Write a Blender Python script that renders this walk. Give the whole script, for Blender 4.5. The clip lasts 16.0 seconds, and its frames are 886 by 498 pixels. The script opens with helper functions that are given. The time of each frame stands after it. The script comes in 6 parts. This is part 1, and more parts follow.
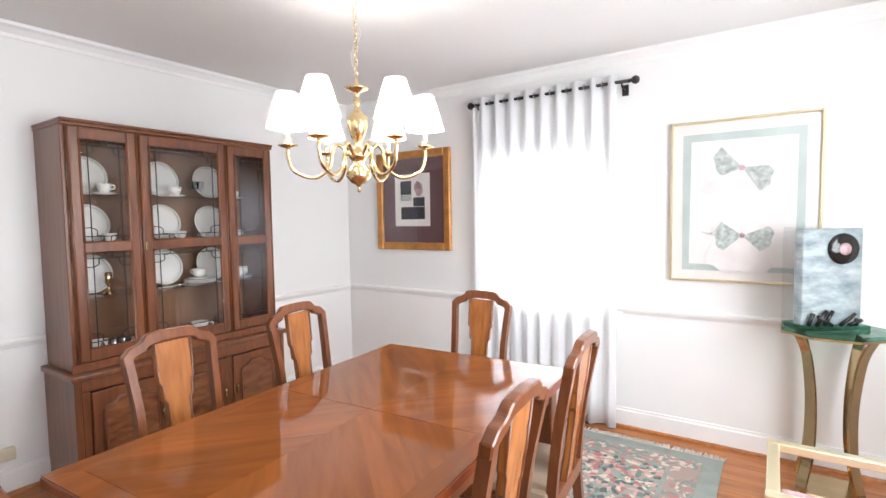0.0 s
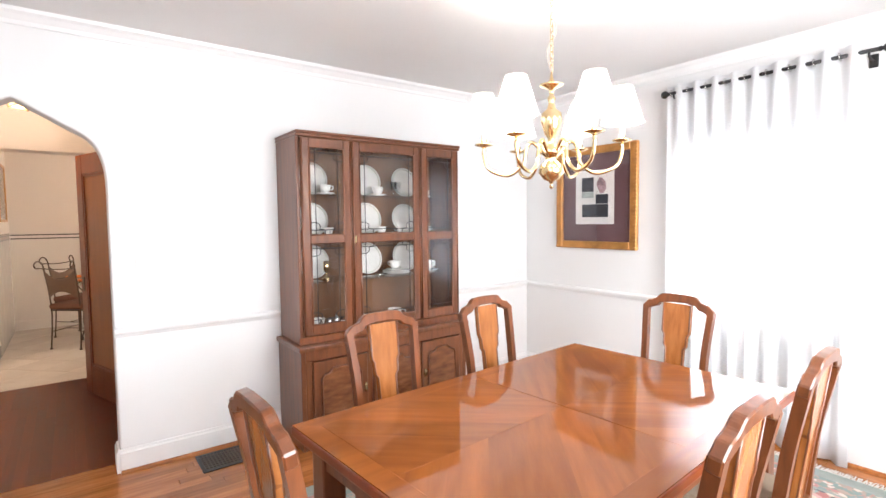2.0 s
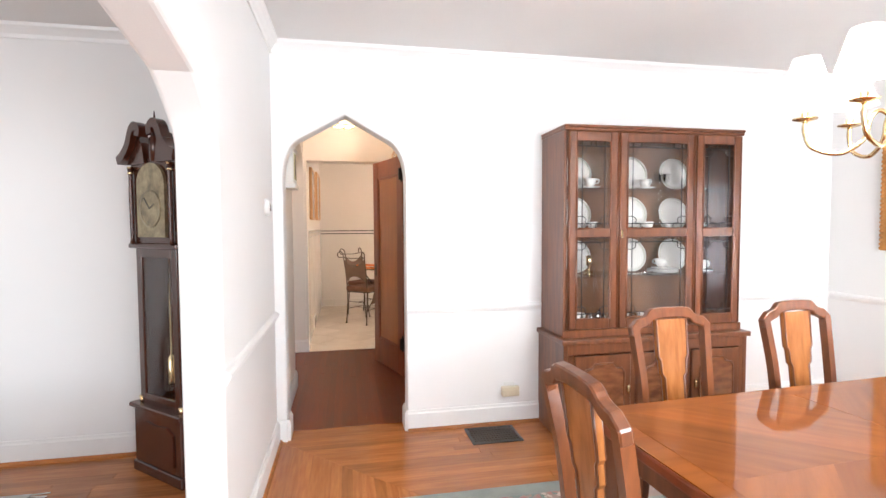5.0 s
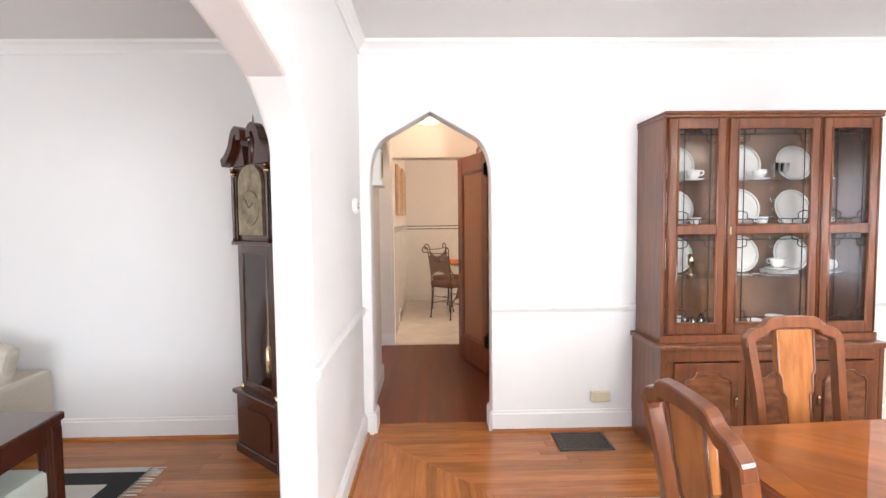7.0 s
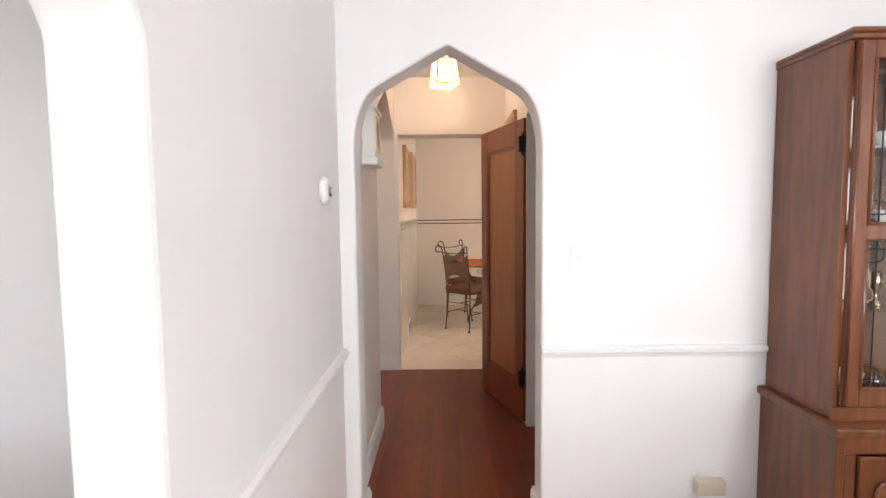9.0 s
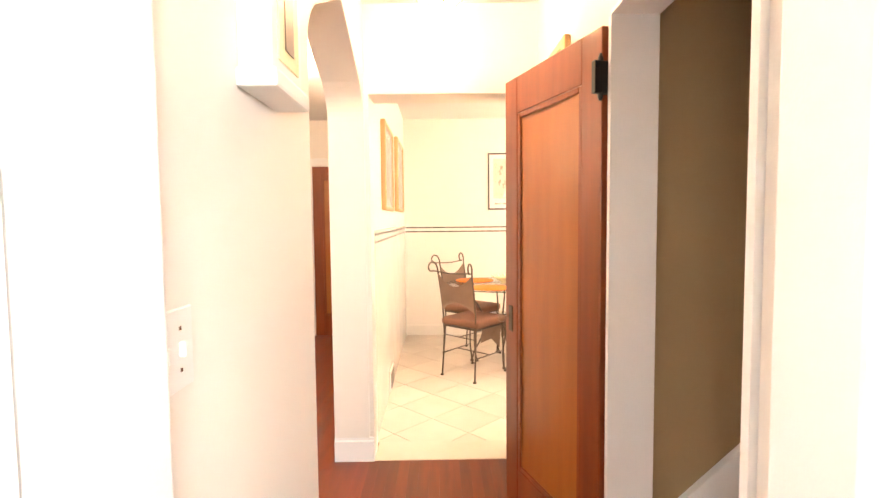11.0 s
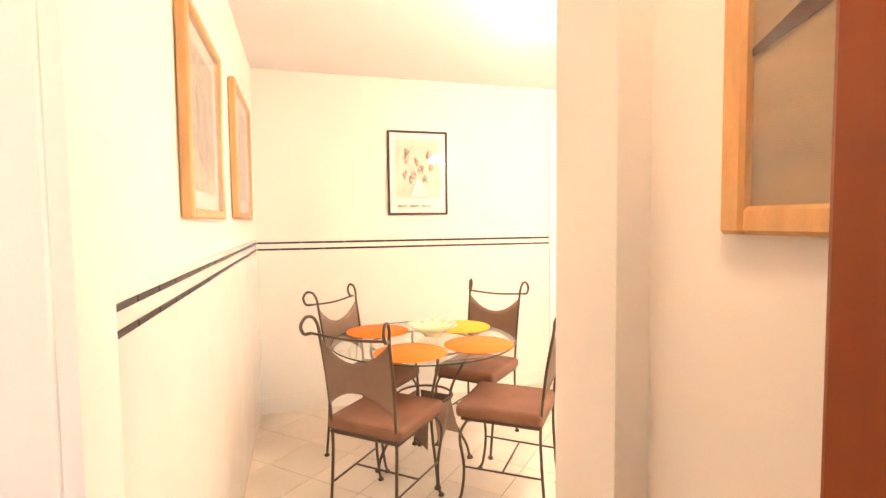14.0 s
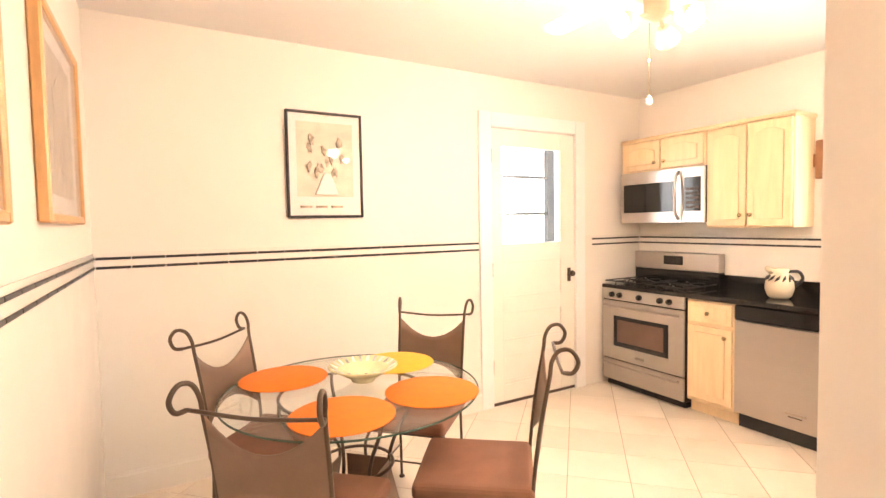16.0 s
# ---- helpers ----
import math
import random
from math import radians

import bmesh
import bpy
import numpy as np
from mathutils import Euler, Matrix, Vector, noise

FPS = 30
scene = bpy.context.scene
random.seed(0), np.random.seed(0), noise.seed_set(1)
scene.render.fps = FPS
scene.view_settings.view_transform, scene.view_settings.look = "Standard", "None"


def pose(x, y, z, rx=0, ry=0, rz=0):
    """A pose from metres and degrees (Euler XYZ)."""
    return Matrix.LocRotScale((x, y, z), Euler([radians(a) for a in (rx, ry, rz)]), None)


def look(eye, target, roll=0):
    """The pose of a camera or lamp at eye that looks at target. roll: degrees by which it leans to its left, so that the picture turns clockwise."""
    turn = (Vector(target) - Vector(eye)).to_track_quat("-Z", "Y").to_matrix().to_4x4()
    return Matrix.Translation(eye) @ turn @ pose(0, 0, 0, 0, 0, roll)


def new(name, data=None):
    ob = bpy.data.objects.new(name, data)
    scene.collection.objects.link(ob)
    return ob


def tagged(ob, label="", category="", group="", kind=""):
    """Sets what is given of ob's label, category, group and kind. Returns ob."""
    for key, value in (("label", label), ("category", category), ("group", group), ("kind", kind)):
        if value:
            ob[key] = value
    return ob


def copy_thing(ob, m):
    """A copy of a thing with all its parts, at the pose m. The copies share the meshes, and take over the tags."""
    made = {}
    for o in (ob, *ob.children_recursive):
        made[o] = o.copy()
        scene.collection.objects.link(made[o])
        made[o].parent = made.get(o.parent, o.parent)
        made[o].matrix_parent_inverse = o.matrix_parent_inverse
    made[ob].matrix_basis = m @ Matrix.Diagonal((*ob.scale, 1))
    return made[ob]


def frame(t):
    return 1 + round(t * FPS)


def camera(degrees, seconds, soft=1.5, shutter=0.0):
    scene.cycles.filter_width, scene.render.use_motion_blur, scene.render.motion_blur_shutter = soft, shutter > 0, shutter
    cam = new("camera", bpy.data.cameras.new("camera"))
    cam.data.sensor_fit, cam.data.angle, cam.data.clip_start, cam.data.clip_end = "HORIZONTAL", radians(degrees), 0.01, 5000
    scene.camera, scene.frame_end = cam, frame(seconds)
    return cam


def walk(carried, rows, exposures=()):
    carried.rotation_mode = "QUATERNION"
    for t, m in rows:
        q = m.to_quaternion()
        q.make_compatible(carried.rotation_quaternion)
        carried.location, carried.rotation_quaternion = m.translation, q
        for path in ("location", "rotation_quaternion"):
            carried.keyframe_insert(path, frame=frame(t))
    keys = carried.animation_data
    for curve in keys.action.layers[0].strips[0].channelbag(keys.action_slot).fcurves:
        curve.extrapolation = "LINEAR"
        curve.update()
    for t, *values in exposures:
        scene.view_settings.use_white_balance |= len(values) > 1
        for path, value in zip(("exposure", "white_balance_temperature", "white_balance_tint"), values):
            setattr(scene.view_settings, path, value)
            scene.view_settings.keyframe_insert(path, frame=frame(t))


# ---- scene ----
cam = camera(83.8, 16.0)
PATH = [
    (0, (0.741, -3.348, 1.423), (2.397, -2.232, 1.302), -0.9),
    (0.5, (0.72, -3.329, 1.419), (2.276, -2.079, 1.3), -0.8),
    (1, (0.692, -3.323, 1.416), (2.138, -1.946, 1.3), -0.6),
    (1.5, (0.685, -3.311, 1.414), (2.006, -1.814, 1.298), -0.8),
    (2, (0.651, -3.28, 1.414), (1.852, -1.685, 1.297), -0.6),
    (2.5, (0.613, -3.264, 1.399), (1.677, -1.575, 1.29), -0.6),
    (3, (0.595, -3.252, 1.395), (1.505, -1.474, 1.287), -0.5),
    (3.5, (0.557, -3.226, 1.377), (1.341, -1.389, 1.277), -0.5),
    (4, (0.542, -3.224, 1.365), (1.183, -1.332, 1.271), -0.5),
    (4.5, (0.518, -3.22, 1.366), (1.011, -1.284, 1.269), -0.5),
    (5, (0.446, -3.191, 1.354), (0.826, -1.229, 1.259), -0.3),
    (7.5, (0.441, -3.077, 1.375), (0.446, -1.081, 1.246), -0.6),
    (8, (0.429, -2.784, 1.371), (0.419, -0.789, 1.229), -0.5),
    (8.5, (0.429, -2.414, 1.373), (0.418, -0.419, 1.231), -0.5),
    (9, (0.426, -2.018, 1.38), (0.416, -0.024, 1.234), -0.6),
    (11.5, (0.383, -0.101, 1.36), (0.425, 1.895, 1.245), -0.5),
    (12, (0.362, 0.26, 1.388), (0.46, 2.254, 1.268), -0.4),
    (12.5, (0.348, 0.604, 1.42), (0.55, 2.59, 1.293), -0.2),
    (13, (0.334, 0.918, 1.417), (0.662, 2.887, 1.296), -0.2),
    (13.5, (0.326, 1.197, 1.411), (0.763, 3.145, 1.294), -0.3),
    (14, (0.321, 1.49, 1.418), (0.873, 3.409, 1.307), -0.6),
    (14.5, (0.298, 1.742, 1.427), (0.97, 3.622, 1.316), -0.5),
    (15, (0.299, 1.968, 1.415), (1.081, 3.806, 1.309), -0.9),
    (15.5, (0.307, 2.145, 1.417), (1.21, 3.926, 1.313), -1.0),
    (16, (0.31, 2.255, 1.419), (1.3, 3.99, 1.32), -1.0),
]


EXPOSURES = [(0.0, -0.12, 6250, 10), (2.0, 0.4, 6250, 10), (5.0, 0.55, 6250, 10), (7.5, 0.45, 6250, 10), (8.5, 0.25, 6250, 10), (9.2, 0.2, 6300, 10),
             (11.3, 1.95, 7100, 10), (13.0, 1.85, 7100, 10), (14.0, 1.6, 6800, 10), (16.0, 1.4, 6700, 10)]

walk(cam, [(t, look(eye, target, roll)) for t, eye, target, roll in PATH], EXPOSURES)

# ---- world and large lights ----
world = bpy.data.worlds.new("world")
scene.world = world
world.use_nodes = True
wn = world.node_tree
sky = wn.nodes.new("ShaderNodeTexSky")
sky.sky_type, sky.sun_disc = "NISHITA", False
sky.sun_elevation, sky.sun_rotation = radians(45), radians(200)
wn.links.new(sky.outputs[0], wn.nodes["Background"].inputs[0])
wn.nodes["Background"].inputs[1].default_value = 0.12


def area(name, m, w, h, watts, colour=(1, 1, 1)):
    d = bpy.data.lights.new(name, "AREA")
    d.shape, d.size, d.size_y, d.energy, d.color = "RECTANGLE", w, h, watts, colour
    ob = new(name, d)
    ob.matrix_world = m
    return ob


def bulb(name, x, y, z, watts, colour=(1, 0.62, 0.3), r=0.03):
    d = bpy.data.lights.new(name, "POINT")
    d.energy, d.color, d.shadow_soft_size = watts, colour, r
    ob = new(name, d)
    ob.location = (x, y, z)
    return ob


DAY = (0.95, 0.98, 1.0)
WARM = (1.0, 0.73, 0.535)
# daylight in the window openings: dining east and south, living south, kitchen east, bedroom
area("window_light_dining_east", look((4.26, -1.96, 1.30), (0, -1.96, 1.2)), 0.9, 1.0, 46, DAY)
area("window_light_dining_south", look((2.1, -4.44, 1.5), (2.1, 0, 1.3)), 1.9, 1.4, 128, DAY)
area("window_light_living_south", look((-2.0, -4.44, 1.5), (-2.0, 0, 1.3)), 1.9, 1.4, 48, DAY)
area("window_light_kitchen_east", look((4.235, 3.2, 1.62), (0, 3.2, 1.0)), 0.95, 0.9, 9, (1.0, 0.86, 0.70))
area("window_light_bedroom", look((-2.2, 7.04, 1.6), (-2.2, 0, 1.2)), 0.8, 1.1, 28, DAY)
bulb("fan_bulb_a", 1.80, 3.60, 2.13, 15.5, WARM, 0.04)
bulb("fan_bulb_b", 2.02, 3.36, 2.13, 15.5, WARM, 0.04)
bulb("fan_bulb_c", 2.22, 3.62, 2.13, 15.5, WARM, 0.04)
bulb("hall_bulb", 0.43, 1.65, 2.36, 9, WARM)
bulb("corridor_bulb", -0.6, 2.9, 2.25, 24, WARM)


# ---- materials ----
def material(name, colour, rough=0.5, metal=0.0, vary=0.06, scale=6.0, bump=0.0, fine=120.0, stretch=(1, 1, 1), rand=0.0, coat=0.0, second=None, trans=0.0, emit=0.0):
    """Surface with two scales of variation in object space; second: a darker grain colour."""
    m = bpy.data.materials.new(name)
    m.use_nodes = True
    nt = m.node_tree
    b = nt.nodes["Principled BSDF"]
    tc = nt.nodes.new("ShaderNodeTexCoord")
    mp = nt.nodes.new("ShaderNodeMapping")
    mp.inputs["Scale"].default_value = stretch
    nt.links.new(tc.outputs["Object"], mp.inputs[0])
    oi = nt.nodes.new("ShaderNodeObjectInfo")
    if rand:
        mul = nt.nodes.new("ShaderNodeMath"); mul.operation = "MULTIPLY"; mul.inputs[1].default_value = 37.0
        nt.links.new(oi.outputs["Random"], mul.inputs[0])
        nt.links.new(mul.outputs[0], mp.inputs["Location"])
    n1 = nt.nodes.new("ShaderNodeTexNoise"); n1.inputs["Scale"].default_value = scale; n1.inputs["Detail"].default_value = 5
    n2 = nt.nodes.new("ShaderNodeTexNoise"); n2.inputs["Scale"].default_value = fine; n2.inputs["Detail"].default_value = 3
    nt.links.new(mp.outputs[0], n1.inputs[0]); nt.links.new(mp.outputs[0], n2.inputs[0])
    mix = nt.nodes.new("ShaderNodeMix"); mix.data_type = "RGBA"
    dark = second or tuple(c * (1 - 2 * vary) for c in colour)
    mix.inputs[6].default_value = (*dark, 1); mix.inputs[7].default_value = (*colour, 1)
    ramp = nt.nodes.new("ShaderNodeMapRange"); ramp.inputs[1].default_value = 0.3; ramp.inputs[2].default_value = 0.65
    nt.links.new(n1.outputs[0], ramp.inputs[0]); nt.links.new(ramp.outputs[0], mix.inputs[0])
    hsv = nt.nodes.new("ShaderNodeHueSaturation")
    mr = nt.nodes.new("ShaderNodeMapRange"); mr.inputs[3].default_value = 1 - vary; mr.inputs[4].default_value = 1 + vary
    nt.links.new(n2.outputs[0], mr.inputs[0])
    val = mr.outputs[0]
    if rand:
        rr = nt.nodes.new("ShaderNodeMapRange"); rr.inputs[3].default_value = 1 - rand; rr.inputs[4].default_value = 1 + rand
        nt.links.new(oi.outputs["Random"], rr.inputs[0])
        mm = nt.nodes.new("ShaderNodeMath"); mm.operation = "MULTIPLY"
        nt.links.new(val, mm.inputs[0]); nt.links.new(rr.outputs[0], mm.inputs[1]); val = mm.outputs[0]
    nt.links.new(val, hsv.inputs["Value"]); nt.links.new(mix.outputs[2], hsv.inputs["Color"])
    nt.links.new(hsv.outputs[0], b.inputs["Base Color"])
    rg = nt.nodes.new("ShaderNodeMapRange"); rg.inputs[3].default_value = max(0.02, rough - 0.05); rg.inputs[4].default_value = min(1, rough + 0.07)
    nt.links.new(n1.outputs[0], rg.inputs[0])
    if coat:
        b.inputs["Roughness"].default_value = rough
    else:
        nt.links.new(rg.outputs[0], b.inputs["Roughness"])
    b.inputs["Metallic"].default_value = metal
    b.inputs["Coat Weight"].default_value = coat
    b.inputs["Coat Roughness"].default_value = 0.08
    b.inputs["Transmission Weight"].default_value = trans
    if emit:
        b.inputs["Emission Color"].default_value = (*colour, 1); b.inputs["Emission Strength"].default_value = emit
    if bump:
        bp = nt.nodes.new("ShaderNodeBump"); bp.inputs["Strength"].default_value = bump; bp.inputs["Distance"].default_value = 0.01
        nt.links.new(n2.outputs[0], bp.inputs["Height"]); nt.links.new(bp.outputs[0], b.inputs["Normal"])
    return m


def glass_mat(name, tint=(1, 1, 1), rough=0.0):
    """Thin pane: clear with a Fresnel gloss."""
    m = bpy.data.materials.new(name); m.use_nodes = True
    nt = m.node_tree; nt.nodes.clear()
    out = nt.nodes.new("ShaderNodeOutputMaterial"); mx = nt.nodes.new("ShaderNodeMixShader")
    tr = nt.nodes.new("ShaderNodeBsdfTransparent"); gl = nt.nodes.new("ShaderNodeBsdfGlossy"); lw = nt.nodes.new("ShaderNodeLayerWeight")
    tr.inputs[0].default_value = (*tint, 1); gl.inputs["Roughness"].default_value = rough; lw.inputs[0].default_value = 0.5
    pw = nt.nodes.new("ShaderNodeMath"); pw.operation = "POWER"; pw.inputs[1].default_value = 5.0
    ma = nt.nodes.new("ShaderNodeMath"); ma.operation = "MULTIPLY_ADD"; ma.inputs[1].default_value = 0.8; ma.inputs[2].default_value = 0.035
    nt.links.new(lw.outputs["Facing"], pw.inputs[0]); nt.links.new(pw.outputs[0], ma.inputs[0])
    nt.links.new(ma.outputs[0], mx.inputs[0]); nt.links.new(tr.outputs[0], mx.inputs[1]); nt.links.new(gl.outputs[0], mx.inputs[2]); nt.links.new(mx.outputs[0], out.inputs[0])
    return m


def sheer_mat(name, colour, see=0.25, lit=0.55):
    m = bpy.data.materials.new(name); m.use_nodes = True
    nt = m.node_tree; nt.nodes.clear()
    out = nt.nodes.new("ShaderNodeOutputMaterial")
    d = nt.nodes.new("ShaderNodeBsdfDiffuse"); tl = nt.nodes.new("ShaderNodeBsdfTranslucent"); tr = nt.nodes.new("ShaderNodeBsdfTransparent")
    d.inputs[0].default_value = (*colour, 1); tl.inputs[0].default_value = (*colour, 1)
    a = nt.nodes.new("ShaderNodeMixShader"); b = nt.nodes.new("ShaderNodeMixShader")
    a.inputs[0].default_value = lit; b.inputs[0].default_value = see
    nt.links.new(d.outputs[0], a.inputs[1]); nt.links.new(tl.outputs[0], a.inputs[2])
    nt.links.new(a.outputs[0], b.inputs[1]); nt.links.new(tr.outputs[0], b.inputs[2]); nt.links.new(b.outputs[0], out.inputs[0])
    return m


def floral_mat(name, base, tones, scale=14.0, cover=0.42):
    """Woven pattern of small coloured blossoms on a ground colour."""
    m = bpy.data.materials.new(name); m.use_nodes = True
    nt = m.node_tree; b = nt.nodes["Principled BSDF"]
    tc = nt.nodes.new("ShaderNodeTexCoord")
    nz = nt.nodes.new("ShaderNodeTexNoise"); nz.inputs["Scale"].default_value = 9; nz.inputs["Detail"].default_value = 4
    nt.links.new(tc.outputs["Object"], nz.inputs[0])
    av = nt.nodes.new("ShaderNodeVectorMath"); av.operation = "MULTIPLY_ADD"; av.inputs[1].default_value = (0.12, 0.12, 0.12)
    nt.links.new(nz.outputs["Color"], av.inputs[0]); nt.links.new(tc.outputs["Object"], av.inputs[2])
    v = nt.nodes.new("ShaderNodeTexVoronoi"); v.inputs["Scale"].default_value = scale
    nt.links.new(av.outputs[0], v.inputs["Vector"])
    sep = nt.nodes.new("ShaderNodeSeparateColor"); nt.links.new(v.outputs["Color"], sep.inputs[0])
    ramp = nt.nodes.new("ShaderNodeValToRGB"); ramp.color_ramp.interpolation = "CONSTANT"
    while len(ramp.color_ramp.elements) < len(tones):
        ramp.color_ramp.elements.new(0.5)
    for i, (e, c) in enumerate(zip(ramp.color_ramp.elements, tones)):
        e.position, e.color = i / len(tones), (*c, 1)
    nt.links.new(sep.outputs[0], ramp.inputs[0])
    lt = nt.nodes.new("ShaderNodeMath"); lt.operation = "LESS_THAN"; lt.inputs[1].default_value = cover
    nt.links.new(v.outputs["Distance"], lt.inputs[0])
    big = nt.nodes.new("ShaderNodeTexNoise"); big.inputs["Scale"].default_value = 3.2; nt.links.new(tc.outputs["Object"], big.inputs[0])
    gt = nt.nodes.new("ShaderNodeMath"); gt.operation = "GREATER_THAN"; gt.inputs[1].default_value = 0.40; nt.links.new(big.outputs[0], gt.inputs[0])
    an = nt.nodes.new("ShaderNodeMath"); an.operation = "MULTIPLY"; nt.links.new(lt.outputs[0], an.inputs[0]); nt.links.new(gt.outputs[0], an.inputs[1])
    mix = nt.nodes.new("ShaderNodeMix"); mix.data_type = "RGBA"; mix.inputs[6].default_value = (*base, 1)
    nt.links.new(an.outputs[0], mix.inputs[0]); nt.links.new(ramp.outputs[0], mix.inputs[7]); nt.links.new(mix.outputs[2], b.inputs["Base Color"])
    b.inputs["Roughness"].default_value = 0.95
    fz = nt.nodes.new("ShaderNodeTexNoise"); fz.inputs["Scale"].default_value = 400; nt.links.new(tc.outputs["Object"], fz.inputs[0])
    bp = nt.nodes.new("ShaderNodeBump"); bp.inputs["Strength"].default_value = 0.5; bp.inputs["Distance"].default_value = 0.004
    nt.links.new(fz.outputs[0], bp.inputs["Height"]); nt.links.new(bp.outputs[0], b.inputs["Normal"])
    return m


WALL = material("white_wall_paint", (0.80, 0.79, 0.78), 0.6, vary=0.015, scale=1.5, bump=0.06, fine=180)
CREAM = material("cream_wall_paint", (0.80, 0.75, 0.69), 0.5, vary=0.015, scale=1.5, bump=0.06, fine=180)
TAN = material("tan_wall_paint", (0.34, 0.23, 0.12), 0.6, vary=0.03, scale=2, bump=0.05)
CEIL = material("ceiling_paint", (0.78, 0.77, 0.76), 0.8, vary=0.02, scale=1.2, bump=0.08, fine=90)
TRIM = material("white_trim_paint", (0.82, 0.81, 0.80), 0.35, vary=0.02, scale=4)
WAINSCOT = material("glazed_wall_tile", (0.80, 0.76, 0.70), 0.12, vary=0.02, scale=3)
OAK = material("oak_floor", (0.42, 0.155, 0.042), 0.22, vary=0.12, scale=5, fine=60, stretch=(0.9, 9, 9), rand=0.22, second=(0.30, 0.095, 0.025), bump=0.03)
REDOAK = material("red_oak_floor", (0.185, 0.037, 0.010), 0.32, vary=0.05, scale=3, fine=40, stretch=(9, 0.9, 9), rand=0.16, second=(0.13, 0.025, 0.008), bump=0.03)
WALNUT = material("cabinet_wood", (0.185, 0.060, 0.022), 0.3, vary=0.12, scale=4, fine=70, stretch=(8, 8, 0.8), second=(0.10, 0.033, 0.014), rand=0.08, coat=0.15, bump=0.02)
BACKWOOD = material("cabinet_back_wood", (0.24, 0.11, 0.05), 0.5, vary=0.1, scale=4, stretch=(8, 8, 0.8))
BURL = material("burl_panel", (0.23, 0.085, 0.035), 0.25, vary=0.15, scale=11, fine=60, stretch=(1, 1, 3), second=(0.10, 0.033, 0.014), coat=0.3)
TABLE = material("table_veneer", (0.23, 0.070, 0.0135), 0.5, vary=0.06, scale=4, fine=40, stretch=(0.7, 6, 6), second=(0.17, 0.046, 0.009), rand=0.13, coat=1.0)
TABLE.node_tree.nodes["Principled BSDF"].inputs["Specular IOR Level"].default_value = 0.05
TABLE.node_tree.nodes["Principled BSDF"].inputs["Coat Roughness"].default_value = 0.04
CHAIRWOOD = material("chair_wood", (0.17, 0.052, 0.016), 0.28, vary=0.12, scale=5, fine=80, stretch=(9, 9, 1), second=(0.10, 0.030, 0.010), coat=0.3, rand=0.08)
SPLAT = material("chair_splat_wood", (0.36, 0.135, 0.038), 0.25, vary=0.10, scale=5, fine=60, stretch=(9, 9, 0.9), second=(0.23, 0.075, 0.02), coat=0.3)
SEATCLOTH = material("seat_cloth", (0.35, 0.26, 0.18), 0.9, vary=0.1, bump=0.2, fine=300)
DOORWOOD = material("door_wood", (0.37, 0.118, 0.022), 0.32, vary=0.04, scale=2.2, fine=18, stretch=(7, 7, 0.7), second=(0.31, 0.092, 0.017), coat=0.12)
DOORFRAME = material("door_frame_wood", (0.24, 0.050, 0.011), 0.3, vary=0.05, scale=2.6, fine=18, stretch=(7, 7, 0.7), second=(0.17, 0.034, 0.008), coat=0.12)
MAHOGANY = material("dark_mahogany", (0.070, 0.020, 0.011), 0.25, vary=0.15, scale=5, stretch=(7, 7, 0.8), coat=0.3)
BRASS = material("polished_brass", (0.87, 0.68, 0.39), 0.14, metal=1.0, vary=0.05)
DULLBRASS = material("satin_brass", (0.60, 0.47, 0.27), 0.14, metal=1.0, vary=0.08)
PALEBRASS = material("pale_satin_brass", (0.80, 0.70, 0.47), 0.3, metal=0.85, vary=0.05)
BLACKIRON = material("black_iron", (0.018, 0.016, 0.016), 0.4, vary=0.2)
BRONZE = material("bronze_iron", (0.10, 0.07, 0.05), 0.38, metal=0.6, vary=0.1)
BRONZEPANEL = material("bronze_sheet", (0.21, 0.135, 0.095), 0.42, metal=0.4, vary=0.06, scale=10)
SUEDE = material("brown_suede", (0.22, 0.105, 0.065), 0.85, vary=0.12, scale=7, bump=0.2, fine=300)
SHADE = sheer_mat("lamp_shade_cloth", (0.9, 0.88, 0.84), 0.0, 0.5)
SHEER = sheer_mat("sheer_curtain_cloth", (0.94, 0.94, 0.95), 0.10, 0.42)
PANE = glass_mat("window_glass")
CABGLASS = glass_mat("cabinet_glass", (0.97, 0.97, 0.97))
GREENGLASS = glass_mat("green_glass", (0.42, 0.66, 0.58))
TOPGLASS = glass_mat("table_glass", (0.98, 0.99, 0.985))
CHINA = material("white_china", (0.82, 0.80, 0.76), 0.15, vary=0.02)
CHINARIM = material("green_gold_china_rim", (0.62, 0.62, 0.50), 0.2, vary=0.15, scale=60)
SILVER = material("silver", (0.7, 0.68, 0.66), 0.15, metal=1.0)
GILT = material("gilt_frame", (0.52, 0.23, 0.055), 0.35, metal=0.35, vary=0.2, scale=12)
PLUM = material("plum_mat", (0.13, 0.062, 0.07), 0.6, vary=0.05)
PAPER = material("paper", (0.80, 0.77, 0.74), 0.6, vary=0.03, scale=4)
INKBLUE = material("blue_black_print", (0.035, 0.04, 0.055), 0.6, vary=0.3, scale=30)
INKPINK = material("pink_print", (0.55, 0.36, 0.38), 0.6, vary=0.3, scale=30)
SAGE = material("sage_mat", (0.50, 0.58, 0.55), 0.7, vary=0.08, scale=10)
SAGEINK = material("sage_ink", (0.54, 0.59, 0.56), 0.7, vary=0.25, scale=40)
BLUSH = material("blush_wash", (0.78, 0.73, 0.71), 0.7, vary=0.06, scale=8)
SEPIA = material("sepia_print", (0.56, 0.48, 0.38), 0.7, vary=0.35, scale=28, fine=90)
